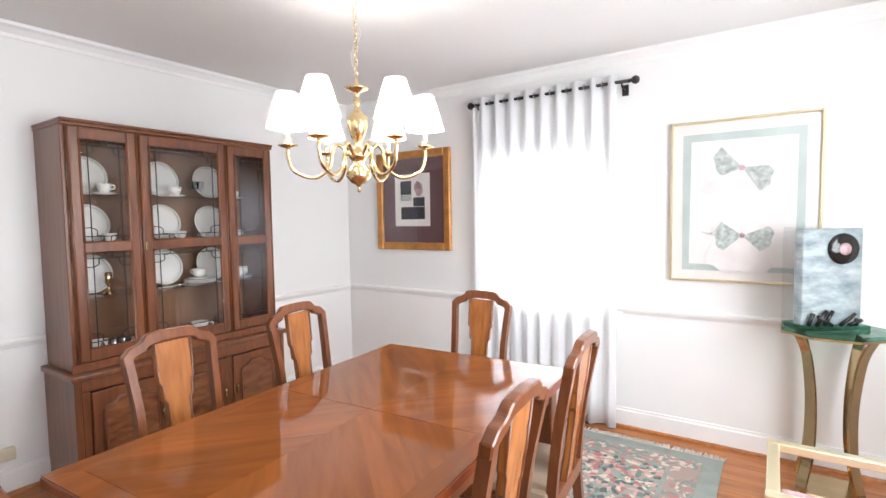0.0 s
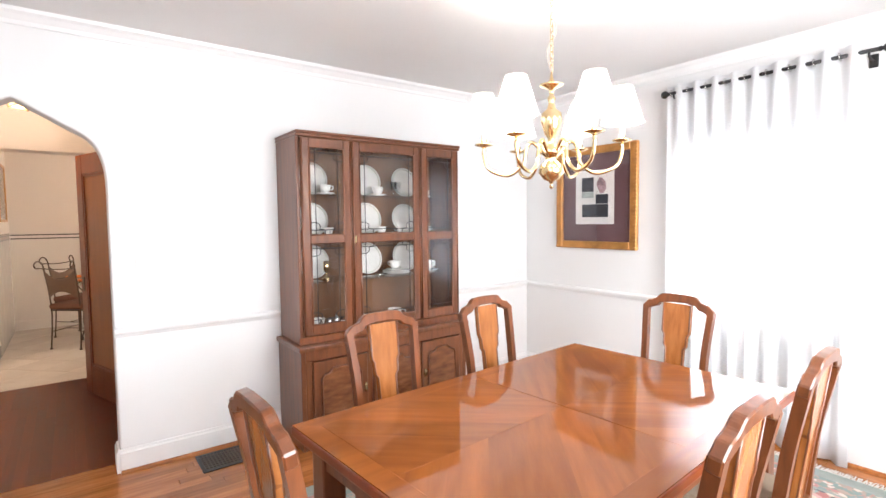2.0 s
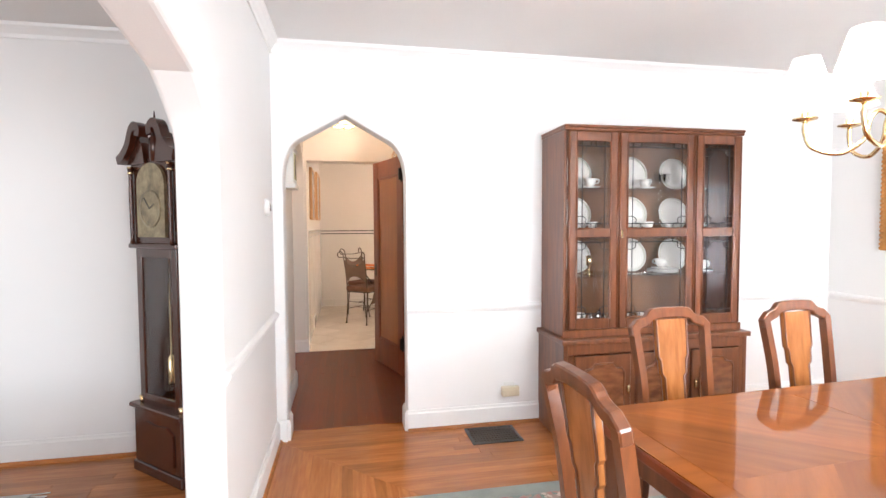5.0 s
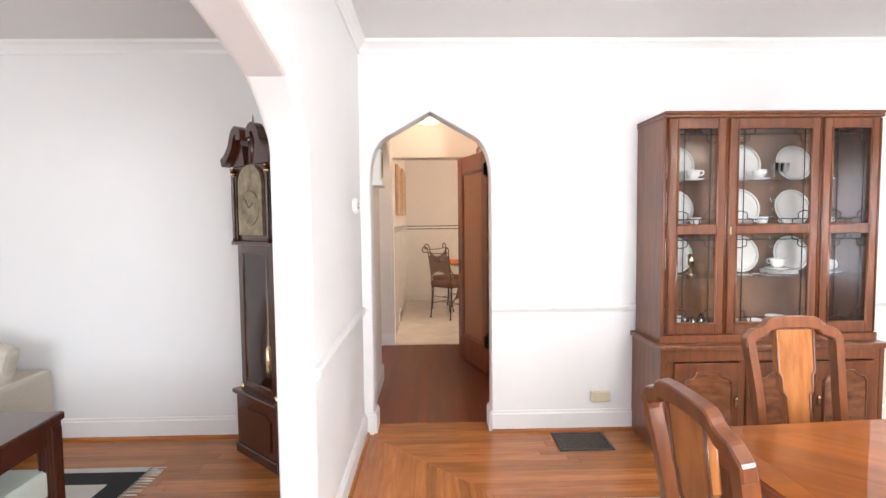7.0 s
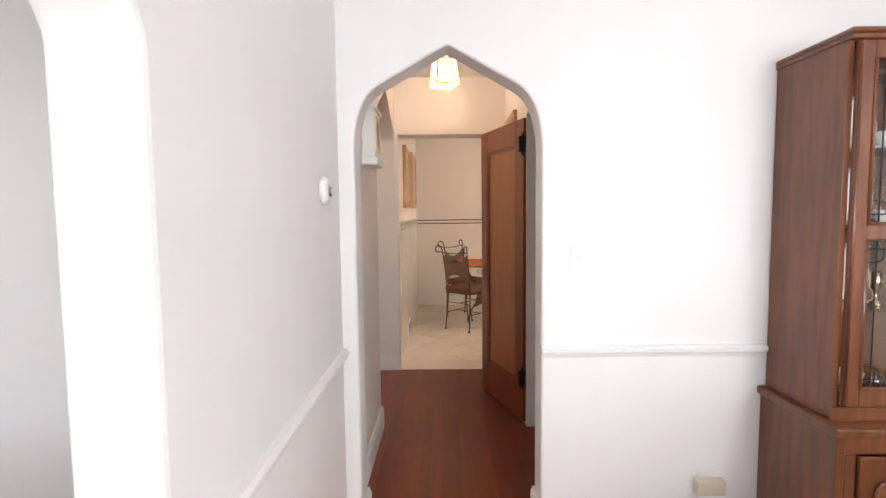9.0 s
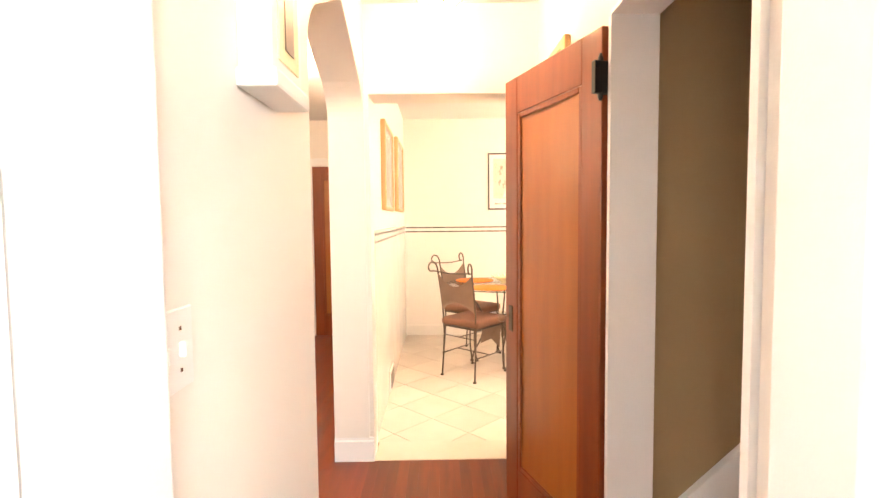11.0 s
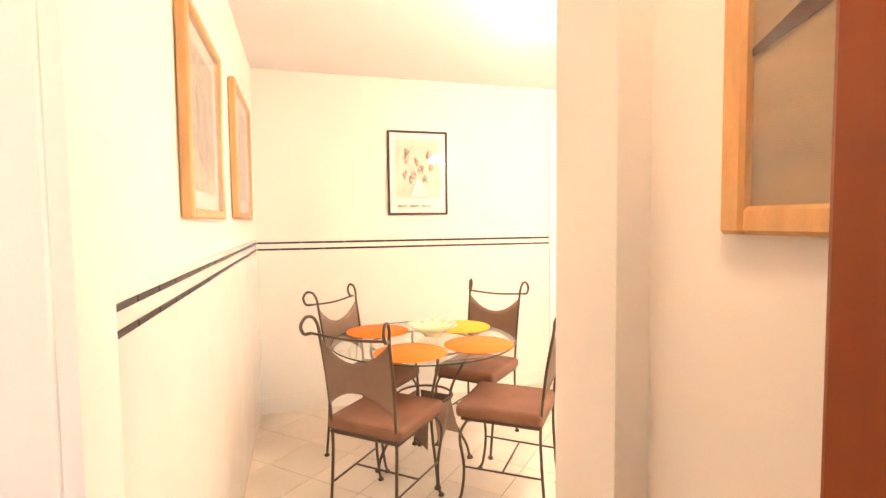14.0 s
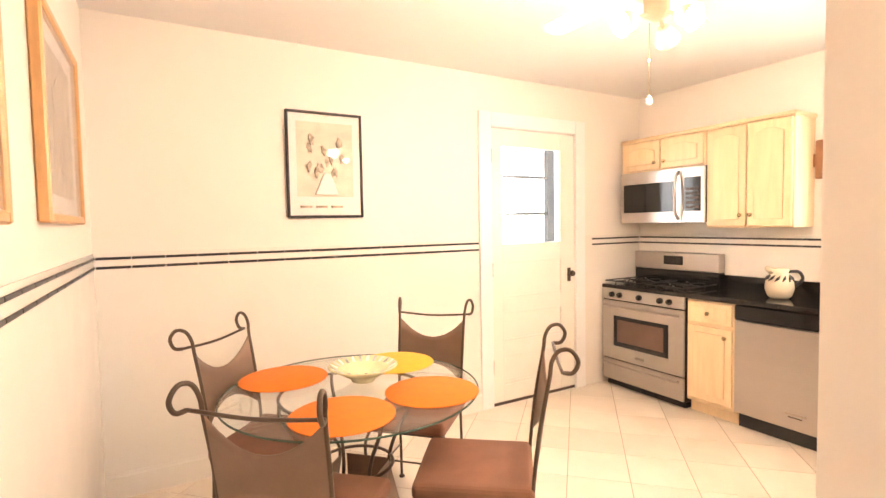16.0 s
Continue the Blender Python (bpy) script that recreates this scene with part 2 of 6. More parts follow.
SEPIADARK = material("sepia_ink", (0.40, 0.33, 0.25), 0.7, vary=0.35, scale=40, fine=120)
LIGHTOAK = material("light_oak_frame", (0.62, 0.34, 0.13), 0.35, vary=0.1, stretch=(6, 6, 1), scale=6)
MAPLE = material("maple_cabinet", (0.80, 0.62, 0.40), 0.3, vary=0.06, scale=4, stretch=(6, 6, 0.8), second=(0.74, 0.55, 0.33), rand=0.04)
STEEL = material("brushed_steel", (0.50, 0.46, 0.43), 0.30, metal=1.0, vary=0.015, stretch=(1, 1, 8), scale=2)
BLACKGLOSS = material("black_gloss", (0.012, 0.011, 0.011), 0.08, vary=0.1)
BLACKSTONE = material("black_granite", (0.02, 0.018, 0.018), 0.07, vary=0.5, scale=160)
DOORWHITE = material("white_door_paint", (0.80, 0.77, 0.70), 0.3, vary=0.02)
ORANGE = material("orange_placemat", (0.76, 0.18, 0.016), 0.8, vary=0.06, scale=20, bump=0.2, fine=300)
YELLOW = material("yellow_placemat", (0.80, 0.42, 0.04), 0.8, vary=0.06, scale=20, bump=0.2, fine=300)
LEMON = material("lemon_glaze", (0.78, 0.74, 0.46), 0.2, vary=0.08, scale=15)
BLACKTILE = material("black_liner_tile", (0.02, 0.018, 0.018), 0.4, vary=0.1)
FLOORTILE = material("cream_floor_tile", (0.80, 0.72, 0.62), 0.2, vary=0.05, scale=3, second=(0.74, 0.65, 0.55), rand=0.05)
GROUT = material("tile_grout", (0.40, 0.33, 0.24), 0.9, vary=0.1, scale=20)
PLASTIC = material("white_plastic", (0.78, 0.77, 0.74), 0.35, vary=0.02)
BEIGE = material("beige_plastic", (0.62, 0.54, 0.40), 0.4, vary=0.04)
SOFA = material("striped_sofa_cloth", (0.60, 0.54, 0.46), 0.9, vary=0.06, scale=3, stretch=(22, 0.2, 0.2), second=(0.47, 0.42, 0.35), bump=0.2, fine=200)
MINT = material("pale_green_cushion", (0.50, 0.54, 0.48), 0.85, vary=0.05, bump=0.2, fine=200)
RUGEDGE = material("grey_green_wool", (0.30, 0.33, 0.30), 0.95, vary=0.12, scale=8, bump=0.4, fine=350)
RUGFIELD = floral_mat("floral_wool", (0.34, 0.30, 0.26), [(0.40, 0.16, 0.15), (0.16, 0.22, 0.20), (0.55, 0.33, 0.30), (0.10, 0.12, 0.13), (0.62, 0.52, 0.42), (0.26, 0.32, 0.28)], 34, 0.66)
RUGBAND = floral_mat("floral_border_wool", (0.36, 0.27, 0.23), [(0.42, 0.20, 0.19), (0.20, 0.26, 0.25), (0.60, 0.48, 0.42), (0.20, 0.25, 0.22)], 36, 0.6)
FRINGE = material("cream_fringe", (0.62, 0.57, 0.50), 0.95, vary=0.1)
BLACKWOOL = material("black_wool", (0.02, 0.02, 0.022), 0.95, vary=0.2, bump=0.3)
CREAMWOOL = material("cream_wool", (0.55, 0.52, 0.47), 0.95, vary=0.08, bump=0.3)
CLOCKFACE = material("brass_dial", (0.40, 0.33, 0.20), 0.35, metal=0.4, vary=0.3, scale=18)
ICEGLASS = material("etched_blue_glass", (0.66, 0.74, 0.76), 0.2, vary=0.2, scale=9, stretch=(1, 1, 2.2), trans=0.45, second=(0.26, 0.33, 0.36), bump=0.5, fine=30)
LAMPGLASS = material("lamp_glass", (1.0, 0.80, 0.48), 0.3, vary=0.03, emit=1.4)
BULBGLASS = material("lit_bulb", (1.0, 0.86, 0.62), 0.3, vary=0.0, emit=14.0)
FANBLADE = material("cream_fan_blade", (0.78, 0.68, 0.52), 0.4, vary=0.04)
POTTERY = material("cream_pottery", (0.72, 0.62, 0.46), 0.25, vary=0.06)
BROWNCLOTH = material("brown_cloth", (0.32, 0.16, 0.08), 0.9, vary=0.1)
CARPET = material("beige_carpet", (0.50, 0.40, 0.32), 0.95, vary=0.08, bump=0.4, fine=300)
DRESSER = material("tan_dresser_wood", (0.33, 0.19, 0.10), 0.4, vary=0.08, stretch=(6, 6, 1))
LANDSCAPE = material("painted_dunes", (0.36, 0.24, 0.12), 0.6, vary=0.2, scale=3, stretch=(1, 1, 5), second=(0.22, 0.17, 0.11))
LANDSKY = material("painted_sky", (0.62, 0.42, 0.14), 0.6, vary=0.1, scale=3)
OUTFRAME = material("dark_porch_frame", (0.05, 0.05, 0.05), 0.5, vary=0.1)
PORCH = material("porch_paint", (0.75, 0.76, 0.78), 0.6, vary=0.04)


# ---- builders ----
def box(bm, x0, x1, y0, y1, z0, z1, bev=0.0, seg=1):
    r = bmesh.ops.create_cube(bm, size=1.0, matrix=Matrix.Translation(((x0 + x1) / 2, (y0 + y1) / 2, (z0 + z1) / 2)) @ Matrix.Diagonal((abs(x1 - x0), abs(y1 - y0), abs(z1 - z0), 1)))
    if bev:
        vs = set(r["verts"])
        es = [e for e in bm.edges if e.verts[0] in vs and e.verts[1] in vs]
        bmesh.ops.bevel(bm, geom=es, offset=bev, segments=seg, affect="EDGES", profile=0.6)
    return bm


def boxed(*a):
    return box(bmesh.new(), *a)


def prism(bm, poly, axis, a, b):
    """Extrudes a 2D outline along an axis from a to b. Outline axes: x -> (y, z), y -> (x, z), z -> (x, y)."""
    def at(p, v):
        return {"x": (v, p[0], p[1]), "y": (p[0], v, p[1]), "z": (p[0], p[1], v)}[axis]
    lo = [bm.verts.new(at(p, a)) for p in poly]
    hi = [bm.verts.new(at(p, b)) for p in poly]
    n = len(poly)
    fs = [bm.faces.new(lo), bm.faces.new(hi)] + [bm.faces.new((lo[i], lo[(i + 1) % n], hi[(i + 1) % n], hi[i])) for i in range(n)]
    bmesh.ops.recalc_face_normals(bm, faces=fs)
    return bm


def lathe(bm, profile, cx=0.0, cy=0.0, n=20):
    rings = []
    for r, z in profile:
        rings.append([bm.verts.new((cx + max(r, 1e-4) * math.cos(2 * math.pi * i / n), cy + max(r, 1e-4) * math.sin(2 * math.pi * i / n), z)) for i in range(n)])
    for a, b in zip(rings, rings[1:]):
        for i in range(n):
            f = bm.faces.new((a[i], a[(i + 1) % n], b[(i + 1) % n], b[i])); f.smooth = True
    bm.faces.new(rings[0][::-1]); bm.faces.new(rings[-1])
    return bm


def sweep(bm, pts, r, n=8, flat=None):
    """A rod along points; r: one radius or one per point; flat=(w, h) makes a rectangular bar."""
    pts = [Vector(p) for p in pts]
    rings, up = [], None
    for i, p in enumerate(pts):
        d = (pts[min(i + 1, len(pts) - 1)] - pts[max(i - 1, 0)]).normalized()
        if up is None:
            up = Vector((0, 0, 1)) if abs(d.z) < 0.9 else Vector((1, 0, 0))
        side = d.cross(up).normalized(); up = side.cross(d).normalized()
        rr = r[i] if isinstance(r, (list, tuple)) else r
        if flat:
            cs = [(-1, -1), (1, -1), (1, 1), (-1, 1)]
            rings.append([bm.verts.new(p + side * (c[0] * flat[0] / 2) + up * (c[1] * flat[1] / 2)) for c in cs])
        else:
            rings.append([bm.verts.new(p + side * rr * math.cos(2 * math.pi * k / n) + up * rr * math.sin(2 * math.pi * k / n)) for k in range(n)])
    m = len(rings[0])
    for a, b in zip(rings, rings[1:]):
        for k in range(m):
            f = bm.faces.new((a[k], a[(k + 1) % m], b[(k + 1) % m], b[k])); f.smooth = not flat
    bm.faces.new(rings[0][::-1]); bm.faces.new(rings[-1])
    return bm


def smooth_path(ctrl, k=8):
    """Catmull-Rom points through the control points."""
    c = [Vector(p) for p in ctrl]
    c = [2 * c[0] - c[1]] + c + [2 * c[-1] - c[-2]]
    out = []
    for i in range(1, len(c) - 2):
        for j in range(k):
            t = j / k
            out.append(0.5 * ((2 * c[i]) + (c[i + 1] - c[i - 1]) * t + (2 * c[i - 1] - 5 * c[i] + 4 * c[i + 1] - c[i + 2]) * t * t + (3 * c[i] - c[i - 1] - 3 * c[i + 1] + c[i + 2]) * t ** 3))
    out.append(c[-2])
    return out


def clip(poly, x0, x1, y0, y1):
    """Clips a convex outline to a rectangle."""
    for axis, lim, keep in ((0, x0, 1), (0, x1, -1), (1, y0, 1), (1, y1, -1)):
        out = []
        for i, p in enumerate(poly):
            q = poly[(i + 1) % len(poly)]
            dp, dq = keep * (p[axis] - lim), keep * (q[axis] - lim)
            if dp >= 0:
                out.append(p)
            if dp * dq < 0:
                t = dp / (dp - dq)
                out.append((p[0] + (q[0] - p[0]) * t, p[1] + (q[1] - p[1]) * t))
        poly = out
        if len(poly) < 3:
            return []
    return poly


def mesh_of(name, bm, mat):
    me = bpy.data.meshes.new(name)
    bm.to_mesh(me); bm.free()
    me.materials.append(mat)
    return me


def part(name, bm, mat, parent=None, label=""):
    ob = new(name, mesh_of(name, bm, mat))
    ob.parent = parent
    if label:
        tagged(ob, label)
    return ob


def shell(name, bm, mat, bevel=0.0):
    """A piece of the setting."""
    ob = new(name, mesh_of(name, bm, mat))
    if bevel:
        md = ob.modifiers.new("edge", "BEVEL"); md.width, md.segments, md.limit_method, md.angle_limit = bevel, 3, "ANGLE", radians(50)
    return tagged(ob, kind="structure")


def thing(name, label, category, m=None, group="", kind=""):
    ob = new(name)
    ob.empty_display_size = 0.1
    if m is not None:
        ob.matrix_basis = m
    return tagged(ob, label, category, group, kind)


def turned(bm, m):
    bmesh.ops.transform(bm, matrix=m, verts=bm.verts)
    return bm


# ---- structure ----
H = 2.48
EAST = 4.13
SOUTH = -4.4


def tudor(c, half, spring, sx, sz, peak):
    """Outline of a pointed arch's opening from the low jamb to the high one: (across, z)."""
    pts = []
    for i in range(9):
        t = i / 8
        pts.append((half * (1 - t) ** 2 + 2 * half * t * (1 - t) + sx * t * t, spring * (1 - t) ** 2 + 2 * (sz - (half - sx) * 0.62) * t * (1 - t) + sz * t * t))
    left = [(c - h, z) for h, z in pts]
    right = [(c + h, z) for h, z in pts][::-1]
    return [(c - half, 0)] + left + [(c, peak)] + right + [(c + half, 0)]


def arched_wall(axis, a, b, lo, hi, opening, top=H):
    return prism(bmesh.new(), [(lo, -0.1), (opening[0][0], -0.1)] + opening + [(opening[-1][0], -0.1), (hi, -0.1), (hi, top), (lo, top)], axis, a, b)


def holed_wall(bm, axis, a, b, lo, hi, top, o0, o1, z0, z1):
    """A wall with one rectangular opening."""
    def q(p0, p1, q0, q1):
        if axis == "x":
            box(bm, a, b, p0, p1, q0, q1)
        else:
            box(bm, p0, p1, a, b, q0, q1)
    q(lo, o0, -0.1, top); q(o1, hi, -0.1, top); q(o0, o1, z1, top)
    if z0 > 0:
        q(o0, o1, -0.1, z0)
    return bm


DINING_ARCH = tudor(0.44, 0.38, 1.62, 0.28, 1.892, 2.05)
shell("wall_north", arched_wall("y", 0, 0.15, -0.145, EAST, DINING_ARCH), WALL, 0.012)
shell("wall_living_north", boxed(-3.6, -0.145, 0, 0.15, -0.1, H), WALL)
shell("wall_divider", arched_wall("x", -0.145, 0, SOUTH, 0, tudor(-2.45, 1.14, 1.62, 0.92, 1.83, 2.03)), WALL, 0.02)
shell("wall_east", holed_wall(bmesh.new(), "x", EAST, EAST + 0.18, SOUTH, 0.15, H, -2.42, -1.5, 0.78, 1.82), WALL)
shell("wall_south", holed_wall(bmesh.new(), "y", SOUTH - 0.15, SOUTH, 0, EAST, H, 1.15, 3.05, 0.8, 2.2), WALL)
shell("wall_living_south", holed_wall(bmesh.new(), "y", SOUTH - 0.15, SOUTH, -3.6, 0, H, -2.95, -1.05, 0.8, 2.2), WALL)
shell("wall_living_west", boxed(-3.75, -3.6, SOUTH - 0.15, 0.15, -0.1, H), WALL)
shell("ceiling_dining", boxed(-3.75, EAST + 0.18, SOUTH - 0.15, 0.15, H, H + 0.1), CEIL)

# hall, corridor and kitchen
KH = 2.53
HALL_ARCH = tudor(1.68, 0.58, 1.90, 0.46, 2.08, 2.30)
shell("wall_hall_west", arched_wall("x", -0.2, 0, 0.15, 2.27, HALL_ARCH, KH), CREAM, 0.012)
bm = boxed(-0.2, 0.024, 2.27, 2.42, -0.1, KH)
box(bm, 0.024, 0.876, 2.27, 2.493, 2.05, KH); box(bm, 0.876, 4.3, 2.27, 2.493, -0.1, KH)
shell("wall_kitchen_south", bm, CREAM)
shell("wall_kitchen_west", boxed(-0.2, 0, 2.42, 5.49, -0.1, KH), CREAM)
shell("wall_kitchen_north", holed_wall(bmesh.new(), "y", 5.335, 5.49, 0, 4.3, KH, 2.49, 3.35, 0, 2.15), CREAM)
shell("wall_kitchen_east", holed_wall(bmesh.new(), "x", 4.17, 4.3, 2.493, 5.335, KH, 2.7, 3.7, 1.14, 2.1), CREAM)
shell("wall_hall_east", holed_wall(bmesh.new(), "x", 0.95, 1.07, 0.15, 2.27, KH, 0.36, 1.1, 0, 2.0), CREAM)
moulding_hall_east = (1.12, 2.27)
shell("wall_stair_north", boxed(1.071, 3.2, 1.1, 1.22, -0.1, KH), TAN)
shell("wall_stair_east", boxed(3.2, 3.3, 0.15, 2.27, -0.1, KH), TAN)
shell("wall_corridor_west", holed_wall(bmesh.new(), "x", -1.37, -1.25, 0.15, 5.49, KH, 4.4, 5.2, 0, 2.05), CREAM)
shell("wall_corridor_north", boxed(-1.25, -0.2, 5.37, 5.49, -0.1, KH), CREAM)
shell("ceiling_kitchen", boxed(-3.75, 4.3, 0.15, 7.2, KH, KH + 0.1), CEIL)
shell("wall_bedroom_north", holed_wall(bmesh.new(), "y", 7.0, 7.12, -3.75, -1.25, KH, -2.6, -1.8, 1.0, 2.15), WALL)
shell("wall_bedroom_east", boxed(-1.37, -1.25, 5.49, 7.0, -0.1, KH), WALL)
shell("wall_bedroom_west", boxed(-3.75, -3.6, 0.15, 7.12, -0.1, KH), WALL)
shell("floor_bedroom", boxed(-3.6, -1.25, 0.15, 7.0, -0.1, -0.001), CARPET)
shell("ground", boxed(-60, 60, -60, 60, -0.5, -0.4), GROUT)
shell("floor_slab", boxed(-3.75, 4.3, SOUTH - 0.15, 7.1, -0.2, -0.1), GROUT)


def strip_profile(kind):
    if kind == "base":
        return [(0, 0), (0.018, 0), (0.018, 0.115), (0.012, 0.122), (0.010, 0.136), (0, 0.136)]
    if kind == "rail":
        return [(0, 0.775), (0.012, 0.78), (0.016, 0.79), (0.024, 0.80), (0.026, 0.815), (0.016, 0.825), (0, 0.828)]
    if kind == "shoe":
        return [(0.018, 0), (0.034, 0), (0.031, 0.011), (0.026, 0.017), (0.018, 0.02)]
    return [(0, H - 0.075), (0.01, H - 0.075), (0.014, H - 0.055), (0.034, H - 0.03), (0.05, H - 0.018), (0.055, H - 0.001), (0, H - 0.001)]


def moulding(name, kind, side, at, lo, hi, mat=None, lift=0.0):
    """Runs a profile along a wall. side: which way the wall faces (n, s, e, w)."""
    bm = bmesh.new()
    pr = [(d, z + lift) for d, z in strip_profile(kind)]
    if side in "sn":
        k = -1 if side == "s" else 1
        prism(bm, [(at + k * d, z) for d, z in pr], "x", lo, hi)
    else:
        k = -1 if side == "w" else 1
        prism(bm, [(at + k * d, z) for d, z in pr], "y", lo, hi)
    return shell(name, bm, mat or TRIM)


for nm, side, at, lo, hi in (("north", "s", 0, 0.82, EAST - 0.02), ("east", "w", EAST, SOUTH, 0), ("divider", "e", 0, -1.31, -0.02), ("living", "s", 0, -3.6, -0.145)):
    moulding("baseboard_" + nm, "base", side, at, lo, hi)
    moulding("shoe_trim_" + nm, "shoe", side, at, lo, hi, OAK)
    if nm in ("east", "divider"):
        moulding("chair_rail_trim_" + nm, "rail", side, at, lo, hi)
moulding("chair_rail_trim_north", "rail", "s", 0, 0.82, 1.745)
moulding("chair_rail_trim_north_east", "rail", "s", 0, 3.005, EAST - 0.02)
for nm, side, at, lo, hi in (("north", "s", 0, 0, EAST), ("east", "w", EAST, SOUTH, 0), ("divider", "e", 0, SOUTH, 0), ("living", "s", 0, -3.6, -0.145), ("south", "n", SOUTH, 0, EAST)):
    moulding("crown_trim_" + nm, "crown", side, at, lo, hi)
moulding("baseboard_arch_west", "base", "e", 0.06, 0.0, 0.15)
moulding("baseboard_arch_east", "base", "w", 0.82, 0.0, 0.15)
moulding("baseboard_north_stub", "base", "s", 0, 0.018, 0.06)
moulding("baseboard_hall", "base", "e", 0, 0.15, 1.1)
moulding("baseboard_hall_east", "base", "w", 0.95, *moulding_hall_east)
moulding("baseboard_pier", "base", "s", 2.27, -0.2, 0.024)
moulding("baseboard_corridor", "base", "e", -1.25, 0.15, 4.3)
moulding("baseboard_kitchen", "base", "s", 5.335, 0, 2.38, WAINSCOT)


# ---- windows and doors of the setting ----
def window(name, axis, at, lo, hi, z0, z1, depth, inward):
    """A sash window in an opening: frame, sill, two sashes, panes."""
    w = tagged(new(name), kind="structure")

    def piece(nm, p0, p1, d0, d1, q0, q1, mat):
        b = boxed(at + d0, at + d1, p0, p1, q0, q1) if axis == "x" else boxed(p0, p1, at + d0, at + d1, q0, q1)
        return part(nm, b, mat, w)
    piece("window_frame", lo, lo + 0.05, 0.02, depth, z0, z1, TRIM); piece("window_frame", hi - 0.05, hi, 0.02, depth, z0, z1, TRIM)
    piece("window_frame", lo, hi, 0.02, depth, z1 - 0.05, z1, TRIM); piece("window_sill", lo - 0.04, hi + 0.04, -0.035, depth, z0 - 0.03, z0 + 0.03, TRIM)
    mid = (z0 + z1) / 2
    piece("sash_rail", lo + 0.05, hi - 0.05, 0.05, 0.09, mid - 0.025, mid + 0.025, TRIM)
    for q0, q1 in ((z0 + 0.03, mid - 0.025), (mid + 0.025, z1 - 0.05)):
        piece("pane", lo + 0.05, hi - 0.05, 0.066, 0.07, q0, q1, PANE).visible_shadow = False
    for p0, p1 in ((lo - 0.09, lo), (hi, hi + 0.09)):
        piece("casing", p0, p1, -0.018, 0.0, z0 - 0.03, z1 + 0.09, TRIM)
    piece("casing", lo, hi, -0.018, 0.0, z1, z1 + 0.09, TRIM)
    return w


window("window_3", "x", 4.17, 2.7, 3.7, 1.14, 2.1, 0.12, -1)
window("window_1", "x", EAST, -2.42, -1.5, 0.78, 1.82, 0.12, -1)


def casing(name, axis, at, lo, hi, top, face, w=0.11, t=0.02, mat=None, right=True):
    """Flat door casing on a wall face."""
    bm = bmesh.new()
    a, b = sorted((at, at + face * t))
    for p0, p1, q0, q1 in ((lo - w, lo, 0, top + w), (hi, hi + w, 0, top + w), (lo, hi, top, top + w)):
        if not right and p0 >= hi:
            continue
        if axis == "x":
            box(bm, a, b, p0, p1, q0, q1, 0.004)
        else:
            box(bm, p0, p1, a, b, q0, q1, 0.004)
    return shell(name, bm, mat or TRIM)


casing("trim_kitchen_door", "y", 5.335, 2.49, 3.35, 2.15, -1)
casing("trim_bedroom_door", "x", -1.25, 4.4, 5.2, 2.05, 1, 0.1)
bm = bmesh.new()
box(bm, 0.935, 1.085, 1.075, 1.098, 0, 1.985); box(bm, 0.935, 1.085, 0.362, 0.385, 0, 1.985); box(bm, 0.935, 1.085, 0.385, 1.075, 1.985, 1.998)
shell("trim_stair_door_jamb", bm, TRIM)
bm = bmesh.new()
box(bm, 0.0242, 0.876, 2.262, 2.495, -0.09, 0.004, 0.002)
shell("threshold_trim", bm, FLOORTILE)


def panel_door(name, label, w, h, m, panels, wood, frame_wood, knob_side=1, thick=0.04):
    """A framed door: hinge edge at x=0, runs along +x, faces -y and +y."""
    d = thing(name, label, "door", m)
    st = 0.11
    bm = bmesh.new()
    box(bm, 0, st, -thick / 2, thick / 2, 0, h, 0.003); box(bm, w - st, w, -thick / 2, thick / 2, 0, h, 0.003)
    zs = [0.0] + [z for p in panels for z in p] + [h]
    for a, b in zip(zs[::2], zs[1::2]):
        box(bm, st, w - st, -thick / 2 + 0.0005, thick / 2 - 0.0005, a, b, 0.003)
    part("frame", bm, frame_wood, d)
    for z0, z1 in panels:
        part("panel", boxed(st - 0.005, w - st + 0.005, -0.008, 0.008, z0 - 0.005, z1 + 0.005), wood, d)
        bm = bmesh.new()
        for s in (-1, 1):
            y0, y1 = sorted((s * 0.008, s * 0.017))
            box(bm, st, st + 0.022, y0, y1, z0, z1, 0.003); box(bm, w - st - 0.022, w - st, y0, y1, z0, z1, 0.003)
            box(bm, st + 0.022, w - st - 0.022, y0, y1, z0, z0 + 0.022, 0.003); box(bm, st + 0.022, w - st - 0.022, y0, y1, z1 - 0.022, z1, 0.003)
        part("panel_moulding", bm, frame_wood, d)
    return d


def knob_set(parent, x, z, mat, knob_mat, thick=0.04):
    for s in (-1, 1):
        y = s * thick / 2
        a, b = sorted((y, y + s * 0.005))
        part("door_plate", boxed(x - 0.018, x + 0.018, a, b, z - 0.07, z + 0.045, 0.002), mat, parent, "dark metal plate")
        k = lathe(bmesh.new(), [(0.008, 0.0), (0.008, 0.02), (0.02, 0.028), (0.026, 0.042), (0.022, 0.056), (0.01, 0.062)], n=14)
        turned(k, Matrix.Translation((x, y, z)) @ Matrix.Rotation(radians(-90 * s), 4, "X"))
        part("door_knob", k, knob_mat, parent, "round glass knob")


